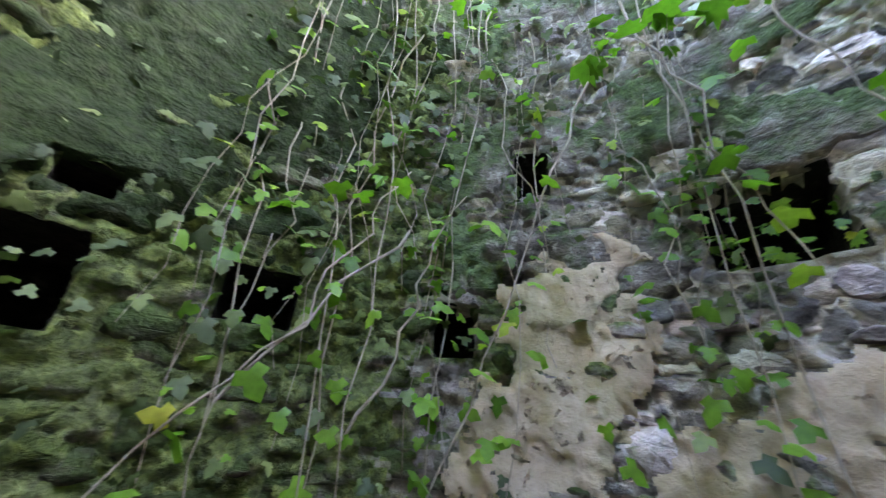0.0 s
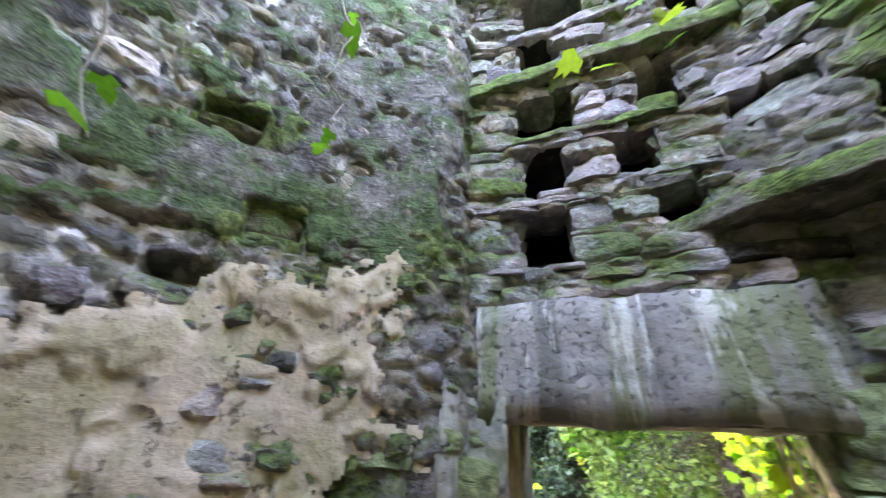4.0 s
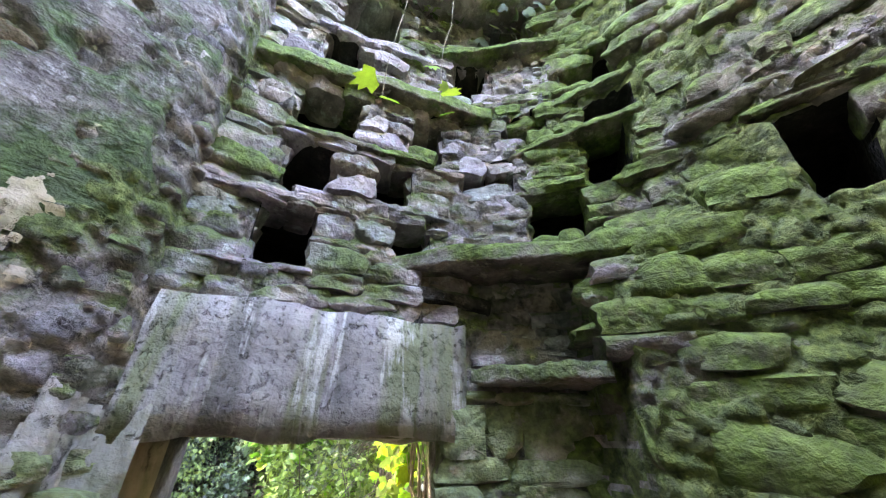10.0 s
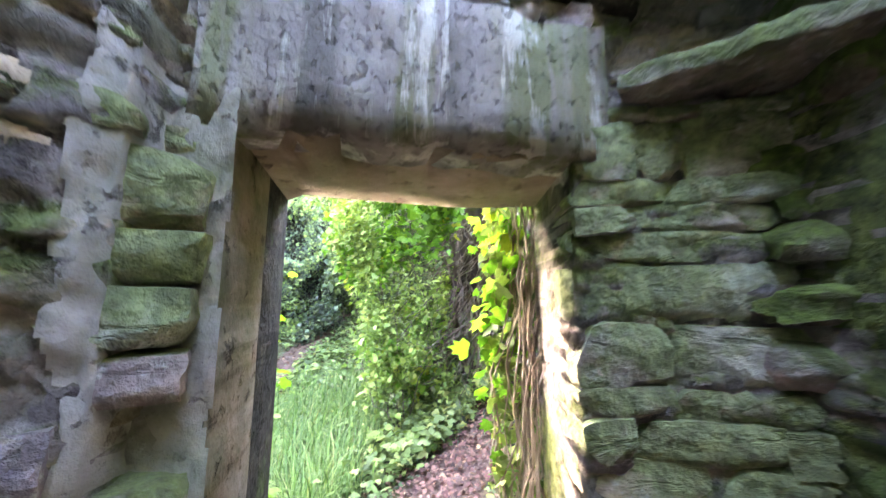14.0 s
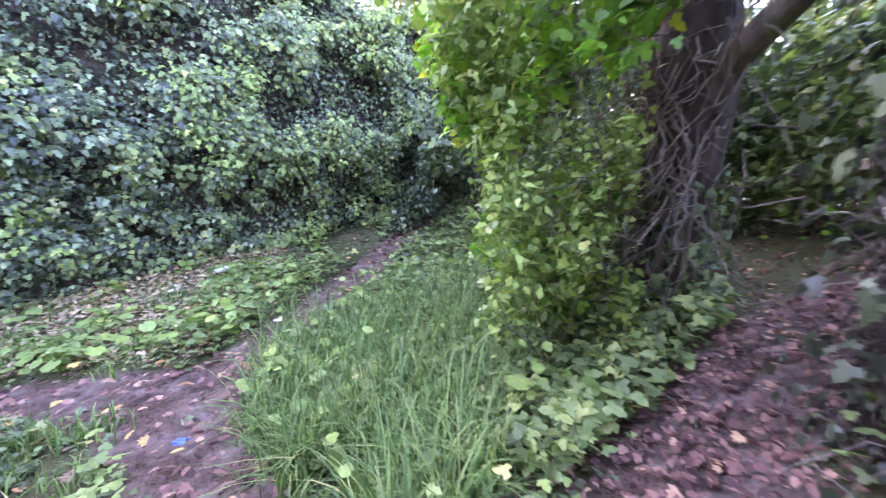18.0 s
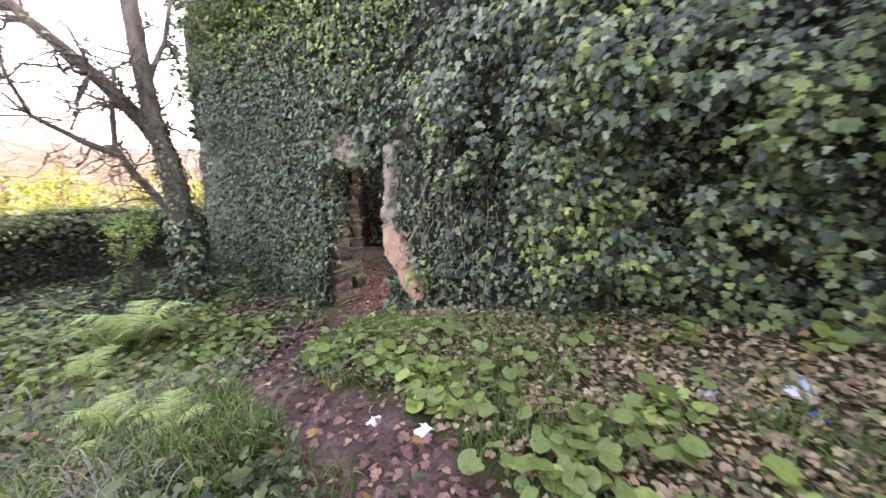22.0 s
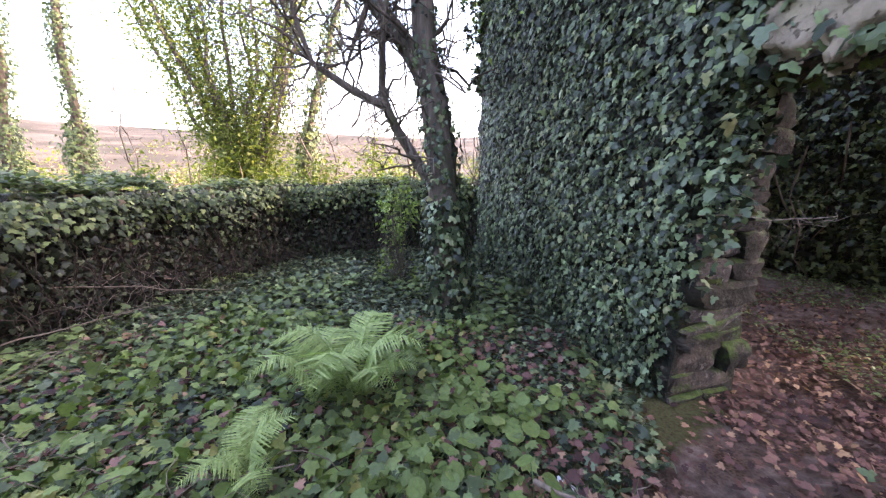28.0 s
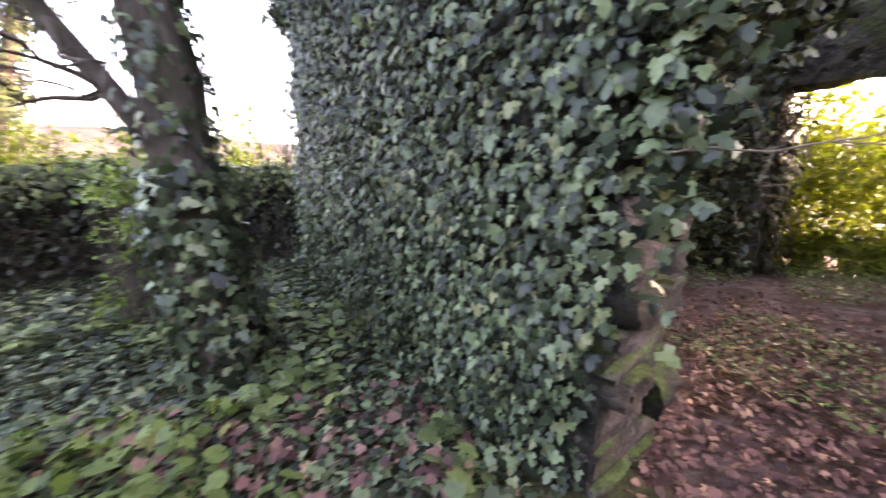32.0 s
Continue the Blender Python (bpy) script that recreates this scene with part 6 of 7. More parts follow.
scrub("dry_bush", [(-8, 22, 1.8, 2.2, 1500), (-3, 20, 1.8, 2.4, 1500), (2, 21, 1.8, 2.3, 1500), (6, 24, 2.0, 2.6, 1500), (-13, 22, 2.0, 2.4, 1500), (-18, 28, 2.4, 3.0, 1200), (0, 27, 2.4, 3.0, 1400), (-7, 29, 2.4, 3.0, 1400)],
      DRY_LEAF, "dry pinkish-brown scrub in the field beyond the wall", 0.16)
scrub("bush", [(10.9, 9.6, 0.7, 2.6, 3500)], BUSH_LEAF, "dark green bush inside the ruin")
scrub("bush", [(12.9, 8.7, 0.95, 3.2, 11000), (13.3, 7.5, 0.95, 3.1, 9000), (12.6, 9.9, 0.95, 3.2, 8000)], YELLOW_LEAF, "sunlit yellow-green bush in the gap of the back wall")
scrub("bush", [(12.7, 8.4, 0.7, 0.6, 1800), (13.1, 7.6, 0.7, 0.6, 1800), (12.9, 9.2, 0.7, 0.7, 1800)], SPRIG_LEAF, "low green bush in the gap of the back wall")
scrub("bush", [(-14, 30, 3.0, 3.5, 1600), (-5, 34, 3.5, 4.0, 1600), (4, 36, 3.5, 4.0, 1600), (12, 40, 4.0, 4.5, 1600), (-24, 36, 4.0, 4.5, 1600), (-34, 30, 4.0, 4.5, 1400), (20, 34, 4.0, 5.0, 1400), (-10, 60, 6.0, 6.5, 1500), (8, 70, 7.0, 7.0, 1500), (-30, 66, 7.0, 7.0, 1500)],
      SUNNY_LEAF, "distant pale hedgerow bush in the sun", 0.3)


for mat, lab, n in ((DRY_LEAF, "pinkish-brown scrub over the far hillside", 5200), (SUNNY_LEAF, "pale green hedges on the far hillside", 2600)):
    g = Gather()
    cx, cy = rng.uniform(-110, 70, 170), 38 + 120 * rng.random(170) ** 1.3
    k = rng.integers(0, 170, n)
    x, y = cx[k] + rng.normal(0, 2.6, n), cy[k] + rng.normal(0, 2.0, n)
    leaves(g, np.column_stack([x, y, height(x, y) + np.abs(rng.normal(0.3, 0.9, n))]), spread(n, (0, -0.5, 0.6), 0.7), spread(n, (0, 0, -0.4), 0.8), sizes(n, 0.75), OVAL_SHAPE, OVAL_FACES)
    tagged(g.make("far_scrub", mat), lab, "scrub", kind="stuff")

# the last two crowns are added to block light from the ruin's floor
g = Gather()
for c, r_, n in (((8.9, 6.6, 2.9), (0.9, 0.9, 0.7), 3500), ((9.8, 7.8, 2.6), (1.0, 1.0, 0.9), 3500), ((9.6, 5.6, 3.4), (0.7, 0.7, 0.5), 1600), ((8.4, 6.0, 2.8), (0.8, 0.9, 0.5), 3500), ((9.3, 7.0, 3.6), (1.6, 1.5, 0.5), 5000)):
    crown(g, c, r_, n, 0.09, IVY_SHAPE, IVY_FACES)
tagged(g.make("overhead_ivy", IVY), "dark ivy over the inside of the ruin, thickened to block light", "ivy", kind="stuff")
ivy_sheet("ivy_on_back_wall", BACK, u1, n1, 3.45, -1.0, 3.5, 5600, 0.085, 0.12, IVY, "dark ivy over the back wall of the ruin", 0.4)
ivy_sheet("ivy_on_back_wall", BACK + u1 * 3.45, n1, -u1, 0.62, -1.0, 3.4, 1300, 0.085, 0.12, OLD_IVY, "dark ivy over the broken end of the back wall", 0.4)
fringe(420, IVY, 0.07, "jamb_ivy", "ivy straggling over the doorway's edge", (7.12, 5.83, 0.75), (0.05, 0.06, 0.42))
fringe(420, IVY, 0.06, "jamb_ivy", "ivy hanging over the doorway's stones", (7.2, 5.80, 0.85), (0.06, 0.07, 0.36))
fringe(300, IVY, 0.07, "jamb_ivy", "ivy at the foot of the doorway", (7.75, 4.45, -0.85), (0.12, 0.22, 0.16))


# ---- shrub tree beside the dovecote's way out ----
def elder():
    root = new("old_ivy_tree")
    B = np.array((4.95, -4.35, -0.3))
    root.location = B
    T = np.array([(0, 0, 0), (0.02, 0.0, 0.6), (-0.02, 0.05, 1.3), (-0.15, 0.15, 2.1), (-0.2, 0.35, 3.0), (-0.2, 0.5, 4.2)])
    g = Gather()
    limb(g, T, 0.34, 0.26, 12, 0.35)
    g.make("trunk", DARK_BARK, root, True)
    A = np.array([(-0.1, 0.12, 1.7), (-0.5, 0.2, 2.2), (-1.0, 0.3, 2.55), (-1.6, 0.5, 2.9)])
    g = Gather()
    limb(g, A, 0.13, 0.06, 8)
    g.make("limb", BARK, root, True)
    g = Gather()
    for _ in range(170):
        s = np.array((rng.normal(-0.15, 0.2), rng.normal(0.25, 0.2), rng.uniform(0.9, 3.0)))
        e = s + np.array((rng.normal(-0.15, 0.35), rng.normal(0.65, 0.3), rng.uniform(-1.1, -0.1)))
        g.add(*tube(bend(s, e, 7, 0.4, 0.1), np.linspace(0.010, 0.003, 7), 5))
    for _ in range(10):
        s = np.array((rng.normal(-0.1, 0.12), rng.normal(0.22, 0.08), 0.0))
        e = s + np.array((rng.normal(-0.1, 0.15), rng.normal(0.2, 0.12), rng.uniform(1.8, 3.2)))
        g.add(*tube(bend(s, e, 9, 0.35), 0.017, 6))
    tagged(g.make("tangle", BARK, root), "tangled bare climbing stems", kind="stuff")
    g = Gather()
    ivy_round(g, T[:3], (0.36, 0.34, 0.28), 1300, 0.075, 0.12)
    tagged(g.make("ivy", BUSH_LEAF, root), "ivy round the trunk", kind="stuff")
    return tagged(root, "old tree wrapped in tangled climbing stems and ivy", "tree")


elder()


def leafy_shrub(name, base, spots, n, size, label, mat, shape=OVAL_SHAPE, faces=OVAL_FACES, stems=12):
    root = new(name)
    base = np.array(base, float)
    root.location = base
    g, gt = Gather(), Gather()
    for (x, y, z, rx, rz, share) in spots:
        crown(g, np.array((x, y, z)) - base, (rx, rx, rz), int(n * share), size, shape, faces, 10)
        for _ in range(max(2, int(stems * share))):
            gt.add(*tube(bend((rng.normal(0, 0.08), rng.normal(0, 0.08), -0.1), np.array((x, y, z)) - base + rng.normal(0, 0.3, 3) * (rx, rx, rz), 8, 0.4), np.linspace(0.007, 0.003, 8), 5))
    tagged(g.make("foliage", mat, root), kind="stuff")
    tagged(gt.make("tangle", BARK, root), kind="stuff")
    return tagged(root, label, "shrub")


leafy_shrub("leafy_shrub", (4.95, -3.0, -0.5), [(5.0, -2.5, 1.7, 0.4, 0.8, 0.3), (4.95, -2.85, 0.5, 0.42, 0.6, 0.25), (4.9, -3.2, 1.0, 0.45, 0.9, 0.2), (5.3, -2.5, 2.8, 0.6, 0.6, 0.25)],
            6500, 0.08, "bright leafy shrub by the way out", SPRIG_LEAF, stems=4)
leafy_shrub("leafy_shrub", (5.2, -3.3, -0.4), [(5.3, -2.7, 1.9, 0.5, 0.7, 0.3), (5.2, -3.3, 0.6, 0.5, 0.6, 0.3), (4.6, -3.1, 2.6, 0.6, 0.5, 0.4)], 3200, 0.10, "leafy shrub with yellowing broad leaves", FRESH_LEAF, IVY_SHAPE, IVY_FACES, stems=3)
leafy_shrub("ivy_bush", (9.9, -3.9, 0.2), [(9.7, -3.6, 0.7, 0.5, 0.6, 0.4), (10.2, -4.2, 1.3, 0.6, 0.9, 0.6)], 5000, 0.075, "dark ivy bush closing the end of the path", IVY, IVY_SHAPE, IVY_FACES)
leafy_shrub("leafy_shrub", (3.9, -6.6, 0.3), [(4.0, -6.8, 1.6, 1.0, 1.2, 0.4), (2.6, -6.6, 1.8, 1.0, 1.2, 0.3), (5.6, -7.0, 2.2, 1.0, 1.4, 0.3)], 5000, 0.09, "green thicket at the end of the leafy track", FRESH_LEAF)
leafy_shrub("leafy_shrub", (9.9, -4.6, 0.3), [(10.6, -4.5, 1.6, 0.9, 1.4, 0.5), (9.2, -5.4, 1.8, 0.9, 1.5, 0.5)], 4200, 0.085, "dark green thicket where the path climbs", BUSH_LEAF)
leafy_shrub("leafy_shrub", (7.6, -5.2, 0.2), [(7.6, -5.2, 1.6, 1.0, 1.6, 0.6), (6.4, -5.6, 2.0, 0.8, 1.6, 0.4)], 4200, 0.085, "dark green thicket beside the path", BUSH_LEAF)


# added out of sight: shields the ruin's doorway from the low sun
leafy_shrub("thicket", (13.0, 5.8, -1.0), [(13.0, 6.0, 1.2, 0.7, 1.6, 0.35), (13.1, 5.2, 1.5, 0.8, 1.8, 0.35), (13.0, 5.9, 3.4, 0.6, 1.2, 0.3)], 9000, 0.13, "unseen thicket added behind the ruin to block the sun", BUSH_LEAF, IVY_SHAPE, IVY_FACES, 20)
leafy_shrub("ivy_bush", (5.25, 9.55, 0.5), [(5.2, 9.5, 3.2, 0.3, 0.6, 0.35), (5.15, 9.5, 4.3, 0.45, 0.5, 0.45), (5.25, 9.5, 2.2, 0.16, 0.4, 0.2)], 1500, 0.07, "bushy ivy at the corner of the ruin", IVY, IVY_SHAPE, IVY_FACES)
leafy_shrub("leafy_shrub", (4.7, -6.3, 0.4), [(4.6, -6.1, 1.1, 0.7, 0.8, 0.5), (5.0, -6.9, 1.8, 0.8, 0.9, 0.5)], 4500, 0.11, "sunlit yellow-green bush beyond the old tree", HEDGE_LEAF)
leafy_shrub("thin_shrub", (4.05, 8.3, -1.2), leaf_spots, 900, 0.06, "thin twiggy shrub with small yellow-green leaves under the tree", SPRIG_LEAF, stems=40)
leafy_shrub("thicket", (8.2, -6.0, 0.3), [(8.2, -6.0, 1.4, 0.9, 1.2, 0.4), (9.3, -5.6, 2.6, 0.9, 1.0, 0.35), (7.6, -5.4, 3.1, 0.8, 0.8, 0.25)], 9000, 0.13, "dense green thicket at the end of the path", BUSH_LEAF, IVY_SHAPE, IVY_FACES, 20)


for spots, lab in (([(2.0, -8.5, 2.2, 1.6, 2.2, 0.5), (4.5, -9.0, 2.6, 1.6, 2.4, 0.5)], "tall green thicket behind the dovecote"),
                   ([(7.0, -8.4, 2.8, 1.6, 2.6, 0.5), (9.5, -8.0, 2.8, 1.6, 2.6, 0.5)], "tall green thicket beside the path"),
                   ([(12.0, -7.5, 3.0, 1.6, 2.6, 0.6), (0.0, -6.5, 2.2, 1.5, 2.2, 0.4)], "tall green thicket closing the garden")):
    leafy_shrub("thicket", (spots[0][0], spots[0][1], 0.3), spots, 15000, 0.15, lab, BUSH_LEAF, IVY_SHAPE, IVY_FACES, 24)


# vine-wrapped stump of wall on the other side of the way out
def vine_pillar():
    root = new("vine_covered_trunk")
    B = np.array((3.05, -3.55, -0.4))
    root.location = B
    g = Gather()
    T = np.array([(0, 0, 0), (0.0, 0.02, 0.8), (0.03, 0.0, 1.6), (0.0, 0.0, 2.6), (0.05, 0.0, 3.8)])
    limb(g, T, 0.30, 0.24, 12, 0.3)
    g.make("trunk", DARK_BARK, root, True)
    g = Gather()
    for _ in range(230):
        a0 = rng.uniform(0, 2 * np.pi)
        n = 14
        a = a0 + np.cumsum(rng.normal(0, 0.34, n))
        zz = np.linspace(rng.uniform(-0.1, 0.6), rng.uniform(1.6, 3.4), n)
        rr = 0.27 + np.abs(rng.normal(0.05, 0.07, n))
        g.add(*tube(np.column_stack([rr * np.cos(a), rr * np.sin(a), zz]), rng.uniform(0.002, 0.008), 6))
    tagged(g.make("tangle", DARK_BARK, root, True), "twisted woody ivy stems", kind="stuff")
    g = Gather()
    for _ in range(120):
        a = rng.uniform(0, 2 * np.pi)
        p = np.array((0.36 * math.cos(a), 0.36 * math.sin(a), rng.uniform(0.2, 3.0)))
        g.add(*tube(bend(p, p + np.array((math.cos(a) * 0.12, math.sin(a) * 0.12, -0.3)) + rng.normal(0, 0.25, 3), 7, 0.6), rng.uniform(0.002, 0.005), 5))
    tagged(g.make("brushwood", BARK, root, True), "loose brown ivy stems", kind="stuff")
    g = Gather()
    ivy_round(g, T, 0.36, 1900, 0.06, 0.2)
    tagged(g.make("ivy", OLD_IVY, root), "ivy leaves", kind="stuff")
    return tagged(root, "thick trunk wrapped in twisted ivy stems", "tree")


vine_pillar()
g = Gather()
for c, r_, n in (((4.2, -4.0, 3.6), (0.9, 0.9, 0.6), 2600), ((3.0, -4.8, 3.2), (1.0, 0.9, 0.7), 2600), ((5.6, -4.8, 3.8), (1.0, 1.0, 0.8), 2600), ((2.4, -5.5, 1.5), (0.9, 0.7, 1.2), 2600), ((5.4, -6.2, 1.6), (1.1, 0.8, 1.3), 3000), ((6.6, -3.6, 3.6), (0.9, 0.9, 0.8), 3000), ((5.4, -3.2, 4.3), (1.0, 0.9, 0.5), 2600), ((8.0, -5.6, 3.6), (1.3, 1.0, 1.0), 3000), ((4.2, -7.6, 3.0), (1.6, 0.8, 1.2), 3600), ((1.6, -4.2, 2.6), (0.6, 0.6, 1.0), 2200)):
    crown(g, c, r_, n, 0.085, IVY_SHAPE, IVY_FACES)
tagged(g.make("canopy", BUSH_LEAF), "leafy canopy over the way out of the dovecote", "foliage", kind="stuff")
# ivy on the outer face of the dovecote, and bright leaves that hang by its doorway
g = Gather()
n = 5200
th = rng.uniform(-150, 60, n)
zz = rng.uniform(-0.5, 4.6, n)
ok = ~((th > -42) & (th < -9) & (zz < 1.75))
th, zz = th[ok], zz[ok]
n = len(th)
r = 2.36 + np.abs(rng.normal(0, 0.10, n))
d = np.column_stack([np.cos(np.radians(th)), np.sin(np.radians(th)), np.zeros(n)])
leaves(g, np.column_stack([CX + r * d[:, 0], CY + r * d[:, 1], zz]), d + rng.normal(0, 0.4, (n, 3)), spread(n, (0, 0, -0.9), 0.5), sizes(n, 0.08), IVY_SHAPE, IVY_FACES)
tagged(g.make("outer_ivy", BUSH_LEAF), "ivy over the outside of the dovecote", "ivy", kind="stuff")
for th, top, low, o in ((-12.2, 1.75, -0.3, 0.38), (-11.0, 1.7, 0.1, 0.42), (-12.6, 1.2, -0.4, 0.46), (-36.0, 1.9, 0.3, 0.08), (-37.2, 1.8, -0.1, 0.1), (-35.2, 1.7, 0.7, 0.2), (-36.6, 1.75, 0.4, 0.05)):
    nn = 10
    t_ = math.radians(th)
    zz = np.linspace(top, low, nn)
    r = 2.36 + o + np.cumsum(rng.normal(0, 0.02, nn))
    a = t_ + np.cumsum(rng.normal(0, 0.009, nn))
    vine("hanging_vine", np.column_stack([CX + r * np.cos(a), CY + r * np.sin(a), zz]), 0.0028, VINE_BARK, FRESH_LEAF, 0.035, 0.068 if th > -30 else 0.072,
         "bright lobed leaves hanging beside the doorway", MAPLE_SHAPE, MAPLE_FACES, (0.6, -0.4, 0.3), 0.04)


root_mass = new("hanging_roots")
root_mass.location = (1.95, -1.7, 1.6)
g = Gather()
for _ in range(60):
    n = 14
    a = np.radians(rng.uniform(-41.5, -37.2)) + np.cumsum(rng.normal(0, 0.010, n))
    r = rng.uniform(2.26, 2.48) + np.cumsum(rng.normal(0, 0.018, n))
    zz = np.linspace(rng.uniform(1.2, 1.9), rng.uniform(-0.4, 0.5), n)
    g.add(*tube(np.column_stack([CX + r * np.cos(a), CY + r * np.sin(a), zz]) - np.array((1.95, -1.7, 1.6)), rng.uniform(0.0015, 0.006), 5, 0.3))
tagged(g.make("tangle", VINE_BARK, root_mass, True), kind="stuff")
g = Gather()
n = 420
a, r = np.radians(rng.uniform(-41, -35.0, n)), rng.uniform(2.36, 2.55, n)
leaves(g, np.column_stack([CX + r * np.cos(a), CY + r * np.sin(a), rng.uniform(-0.3, 1.7, n)]) - np.array((1.95, -1.7, 1.6)), spread(n, (0.6, -0.4, 0.3), 0.5), spread(n, (0, 0, -0.8), 0.4), sizes(n, 0.06), IVY_SHAPE, IVY_FACES)
tagged(g.make("foliage", HEDGE_LEAF, root_mass), kind="stuff")
tagged(root_mass, "pale ivy roots hanging down the doorway's outer edge", "roots")


# ---- ground cover ----
def scatter(n, x0, x1, y0, y1, keep):
    x, y = rng.uniform(x0, x1, n), rng.uniform(y0, y1, n)
    ok = keep(x, y)
    return x[ok], y[ok]


def side_of_wall(x, y):
    """Metres in front of the ruin's wall line."""
    return -((x - GAP_R[0]) * n2[0] + (y - GAP_R[1]) * n2[1])


def outdoors(x, y):
    return (np.hypot(x - CX, y - CY) > 2.4) & (side_of_wall(x, y) > 0.05) & (x > 0.5 + 0.04 * y)


def cover(name, xs, ys, mat, size, lift, label, shape, faces, tilt=0.35, category="plants"):
    n = len(xs)
    g = Gather()
    zz = height(xs, ys) + np.abs(rng.normal(lift, lift * 0.5, n))
    a = rng.uniform(0, 2 * np.pi, n)
    leaves(g, np.column_stack([xs, ys, zz]), spread(n, (0, 0, 1), tilt), np.column_stack([np.cos(a), np.sin(a), rng.normal(-0.1, 0.2, n)]), sizes(n, size), shape, faces)
    return tagged(g.make(name, mat), label, category, kind="stuff")


pm = path_mask
x, y = scatter(36000, 0.6, 6.8, 2.8, 9.8, lambda x, y: outdoors(x, y) & (rng.random(len(x)) > pm(x, y) * 1.05) & (rng.random(len(x)) < np.clip((y - 3.3) / 1.6 + 0.35 * (x > 5), 0.10, 1)))
cover("ivy_ground_cover", x, y, IVY, 0.06, 0.05, "dark ivy and low leaves carpeting the ground", IVY_SHAPE, IVY_FACES)
x, y = scatter(7500, 1.0, 6.6, 3.0, 8.2, lambda x, y: outdoors(x, y) & (pm(x, y) < 0.5) & (rng.random(len(x)) < np.clip((y - 2.9) / 1.9, 0.1, 1)) & (np.array([noise.noise((a * 0.9, b * 0.9, 2)) for a, b in zip(x, y)]) > -0.12))
cover("broad_leaves", x, y, WEED_LEAF, 0.085, 0.10, "broad lobed green leaves on the ground", MAPLE_SHAPE * np.array((0.9, 1, 1.4)), MAPLE_FACES)
x, y = scatter(4600, 5.9, 9.6, -1.6, 4.4, lambda x, y: outdoors(x, y) & (pm(x, y) < 0.35) & (np.array([noise.noise((a * 1.7, b * 1.7, 12)) for a, b in zip(x, y)]) > 0.14 + 0.12 * (y > 1.0)))
cover("broad_leaves", x, y, SPRIG_LEAF, 0.098, 0.09, "broad light green leaves below the hedge", ROUND_SHAPE, ROUND_FACES)
x, y = scatter(13000, 2.6, 9.6, -4.0, 4.6, lambda x, y: outdoors(x, y) & ((x < 6.3) | (y < 0.2) | (rng.random(len(x)) < 0.35)) & (rng.random(len(x)) > pm(x, y) * 1.1))
cover("low_weeds", x, y, BUSH_LEAF, 0.05, 0.04, "small ivy and weeds on the ground", IVY_SHAPE, IVY_FACES)
x, y = scatter(17000, 6.2, 9.5, -0.9, 4.5, lambda x, y: outdoors(x, y) & (pm(x, y) < 0.25) & (rng.random(len(x)) < np.clip((x - 6.0) / 1.2, 0.1, 1)))
cover("dry_leaf_litter", x, y, TAN_LEAF, 0.038, 0.05, "tan and yellowing dead leaves under the hedge", MAPLE_SHAPE, MAPLE_FACES, 0.45, "leaf litter")
x, y = scatter(9000, 3.2, 8.6, -3.9, 0.0, lambda x, y: outdoors(x, y) & (pm(x, y) < 0.4) & (rng.random(len(x)) < np.clip(0.25 + 0.5 * (x - 4.6), 0.2, 1)))
cover("broad_weeds", x, y, ROUND_LEAF, 0.075, 0.17, "leafy weeds among the grass", IVY_SHAPE, IVY_FACES)
x, y = scatter(34000, -1.7, 10.5, -5.5, 7.5, lambda x, y: (rng.random(len(x)) < pm(x, y) * 0.7 + 0.32))
cover("leaf_litter", x, y, DEAD_LEAF, 0.045, 0.015, "dead brown leaves on the path", MAPLE_SHAPE, MAPLE_FACES, 0.3, "leaf litter")


# grass on the bank between the two paths, and tufts by the way
def grass(name, n, keep, box, size, label):
    x, y = scatter(n, *box, keep)
    n = len(x)
    g = Gather()
    a = rng.uniform(0, 2 * np.pi, n)
    f = np.column_stack([np.cos(a), np.sin(a), np.full(n, 0.5)])
    leaves(g, np.column_stack([x, y, height(x, y) - 0.02]), f, spread(n, (0, 0, 1), 0.6), sizes(n, size, 0.4), BLADE_SHAPE * np.array((1.2, 1, 1.6)), BLADE_FACES)
    return tagged(g.make(name, GRASS), label, "grass", kind="stuff")


x, y = scatter(9000, 2.4, 5.4, -7.0, -1.6, lambda x, y: outdoors(x, y) & (rng.random(len(x)) < 0.25 + path_mask(x, y)))
cover("leaf_litter", x, y, DEAD_LEAF, 0.036, 0.02, "deep reddish-brown leaf litter on the shaded track", MAPLE_SHAPE, MAPLE_FACES, 0.5, "leaf litter")
x, y = scatter(7000, 5.2, 11.0, -7.5, -2.6, lambda x, y: outdoors(x, y) & (pm(x, y) < 0.6))
cover("low_weeds", x, y, WEED_LEAF, 0.085, 0.10, "ivy and weeds under the trees", IVY_SHAPE, IVY_FACES, 0.5)
x, y = scatter(2600, 4.0, 5.6, -4.2, -2.2, lambda x, y: outdoors(x, y) & (pm(x, y) < 0.6))
cover("low_weeds", x, y, HEDGE_LEAF, 0.085, 0.16, "broad weeds round the old tree's foot", IVY_SHAPE, IVY_FACES, 0.5)
x, y = scatter(8000, 5.4, 9.0, -1.4, 4.6, lambda x, y: outdoors(x, y) & (pm(x, y) < 0.55) & (np.array([noise.noise((a * 0.9, b * 0.9, 21)) for a, b in zip(x, y)]) > -0.05))
cover("low_weeds", x, y, HEDGE_LEAF, 0.036, 0.08, "small-leaved weeds and moss on the bank below the hedge", OVAL_SHAPE, OVAL_FACES, 0.6)
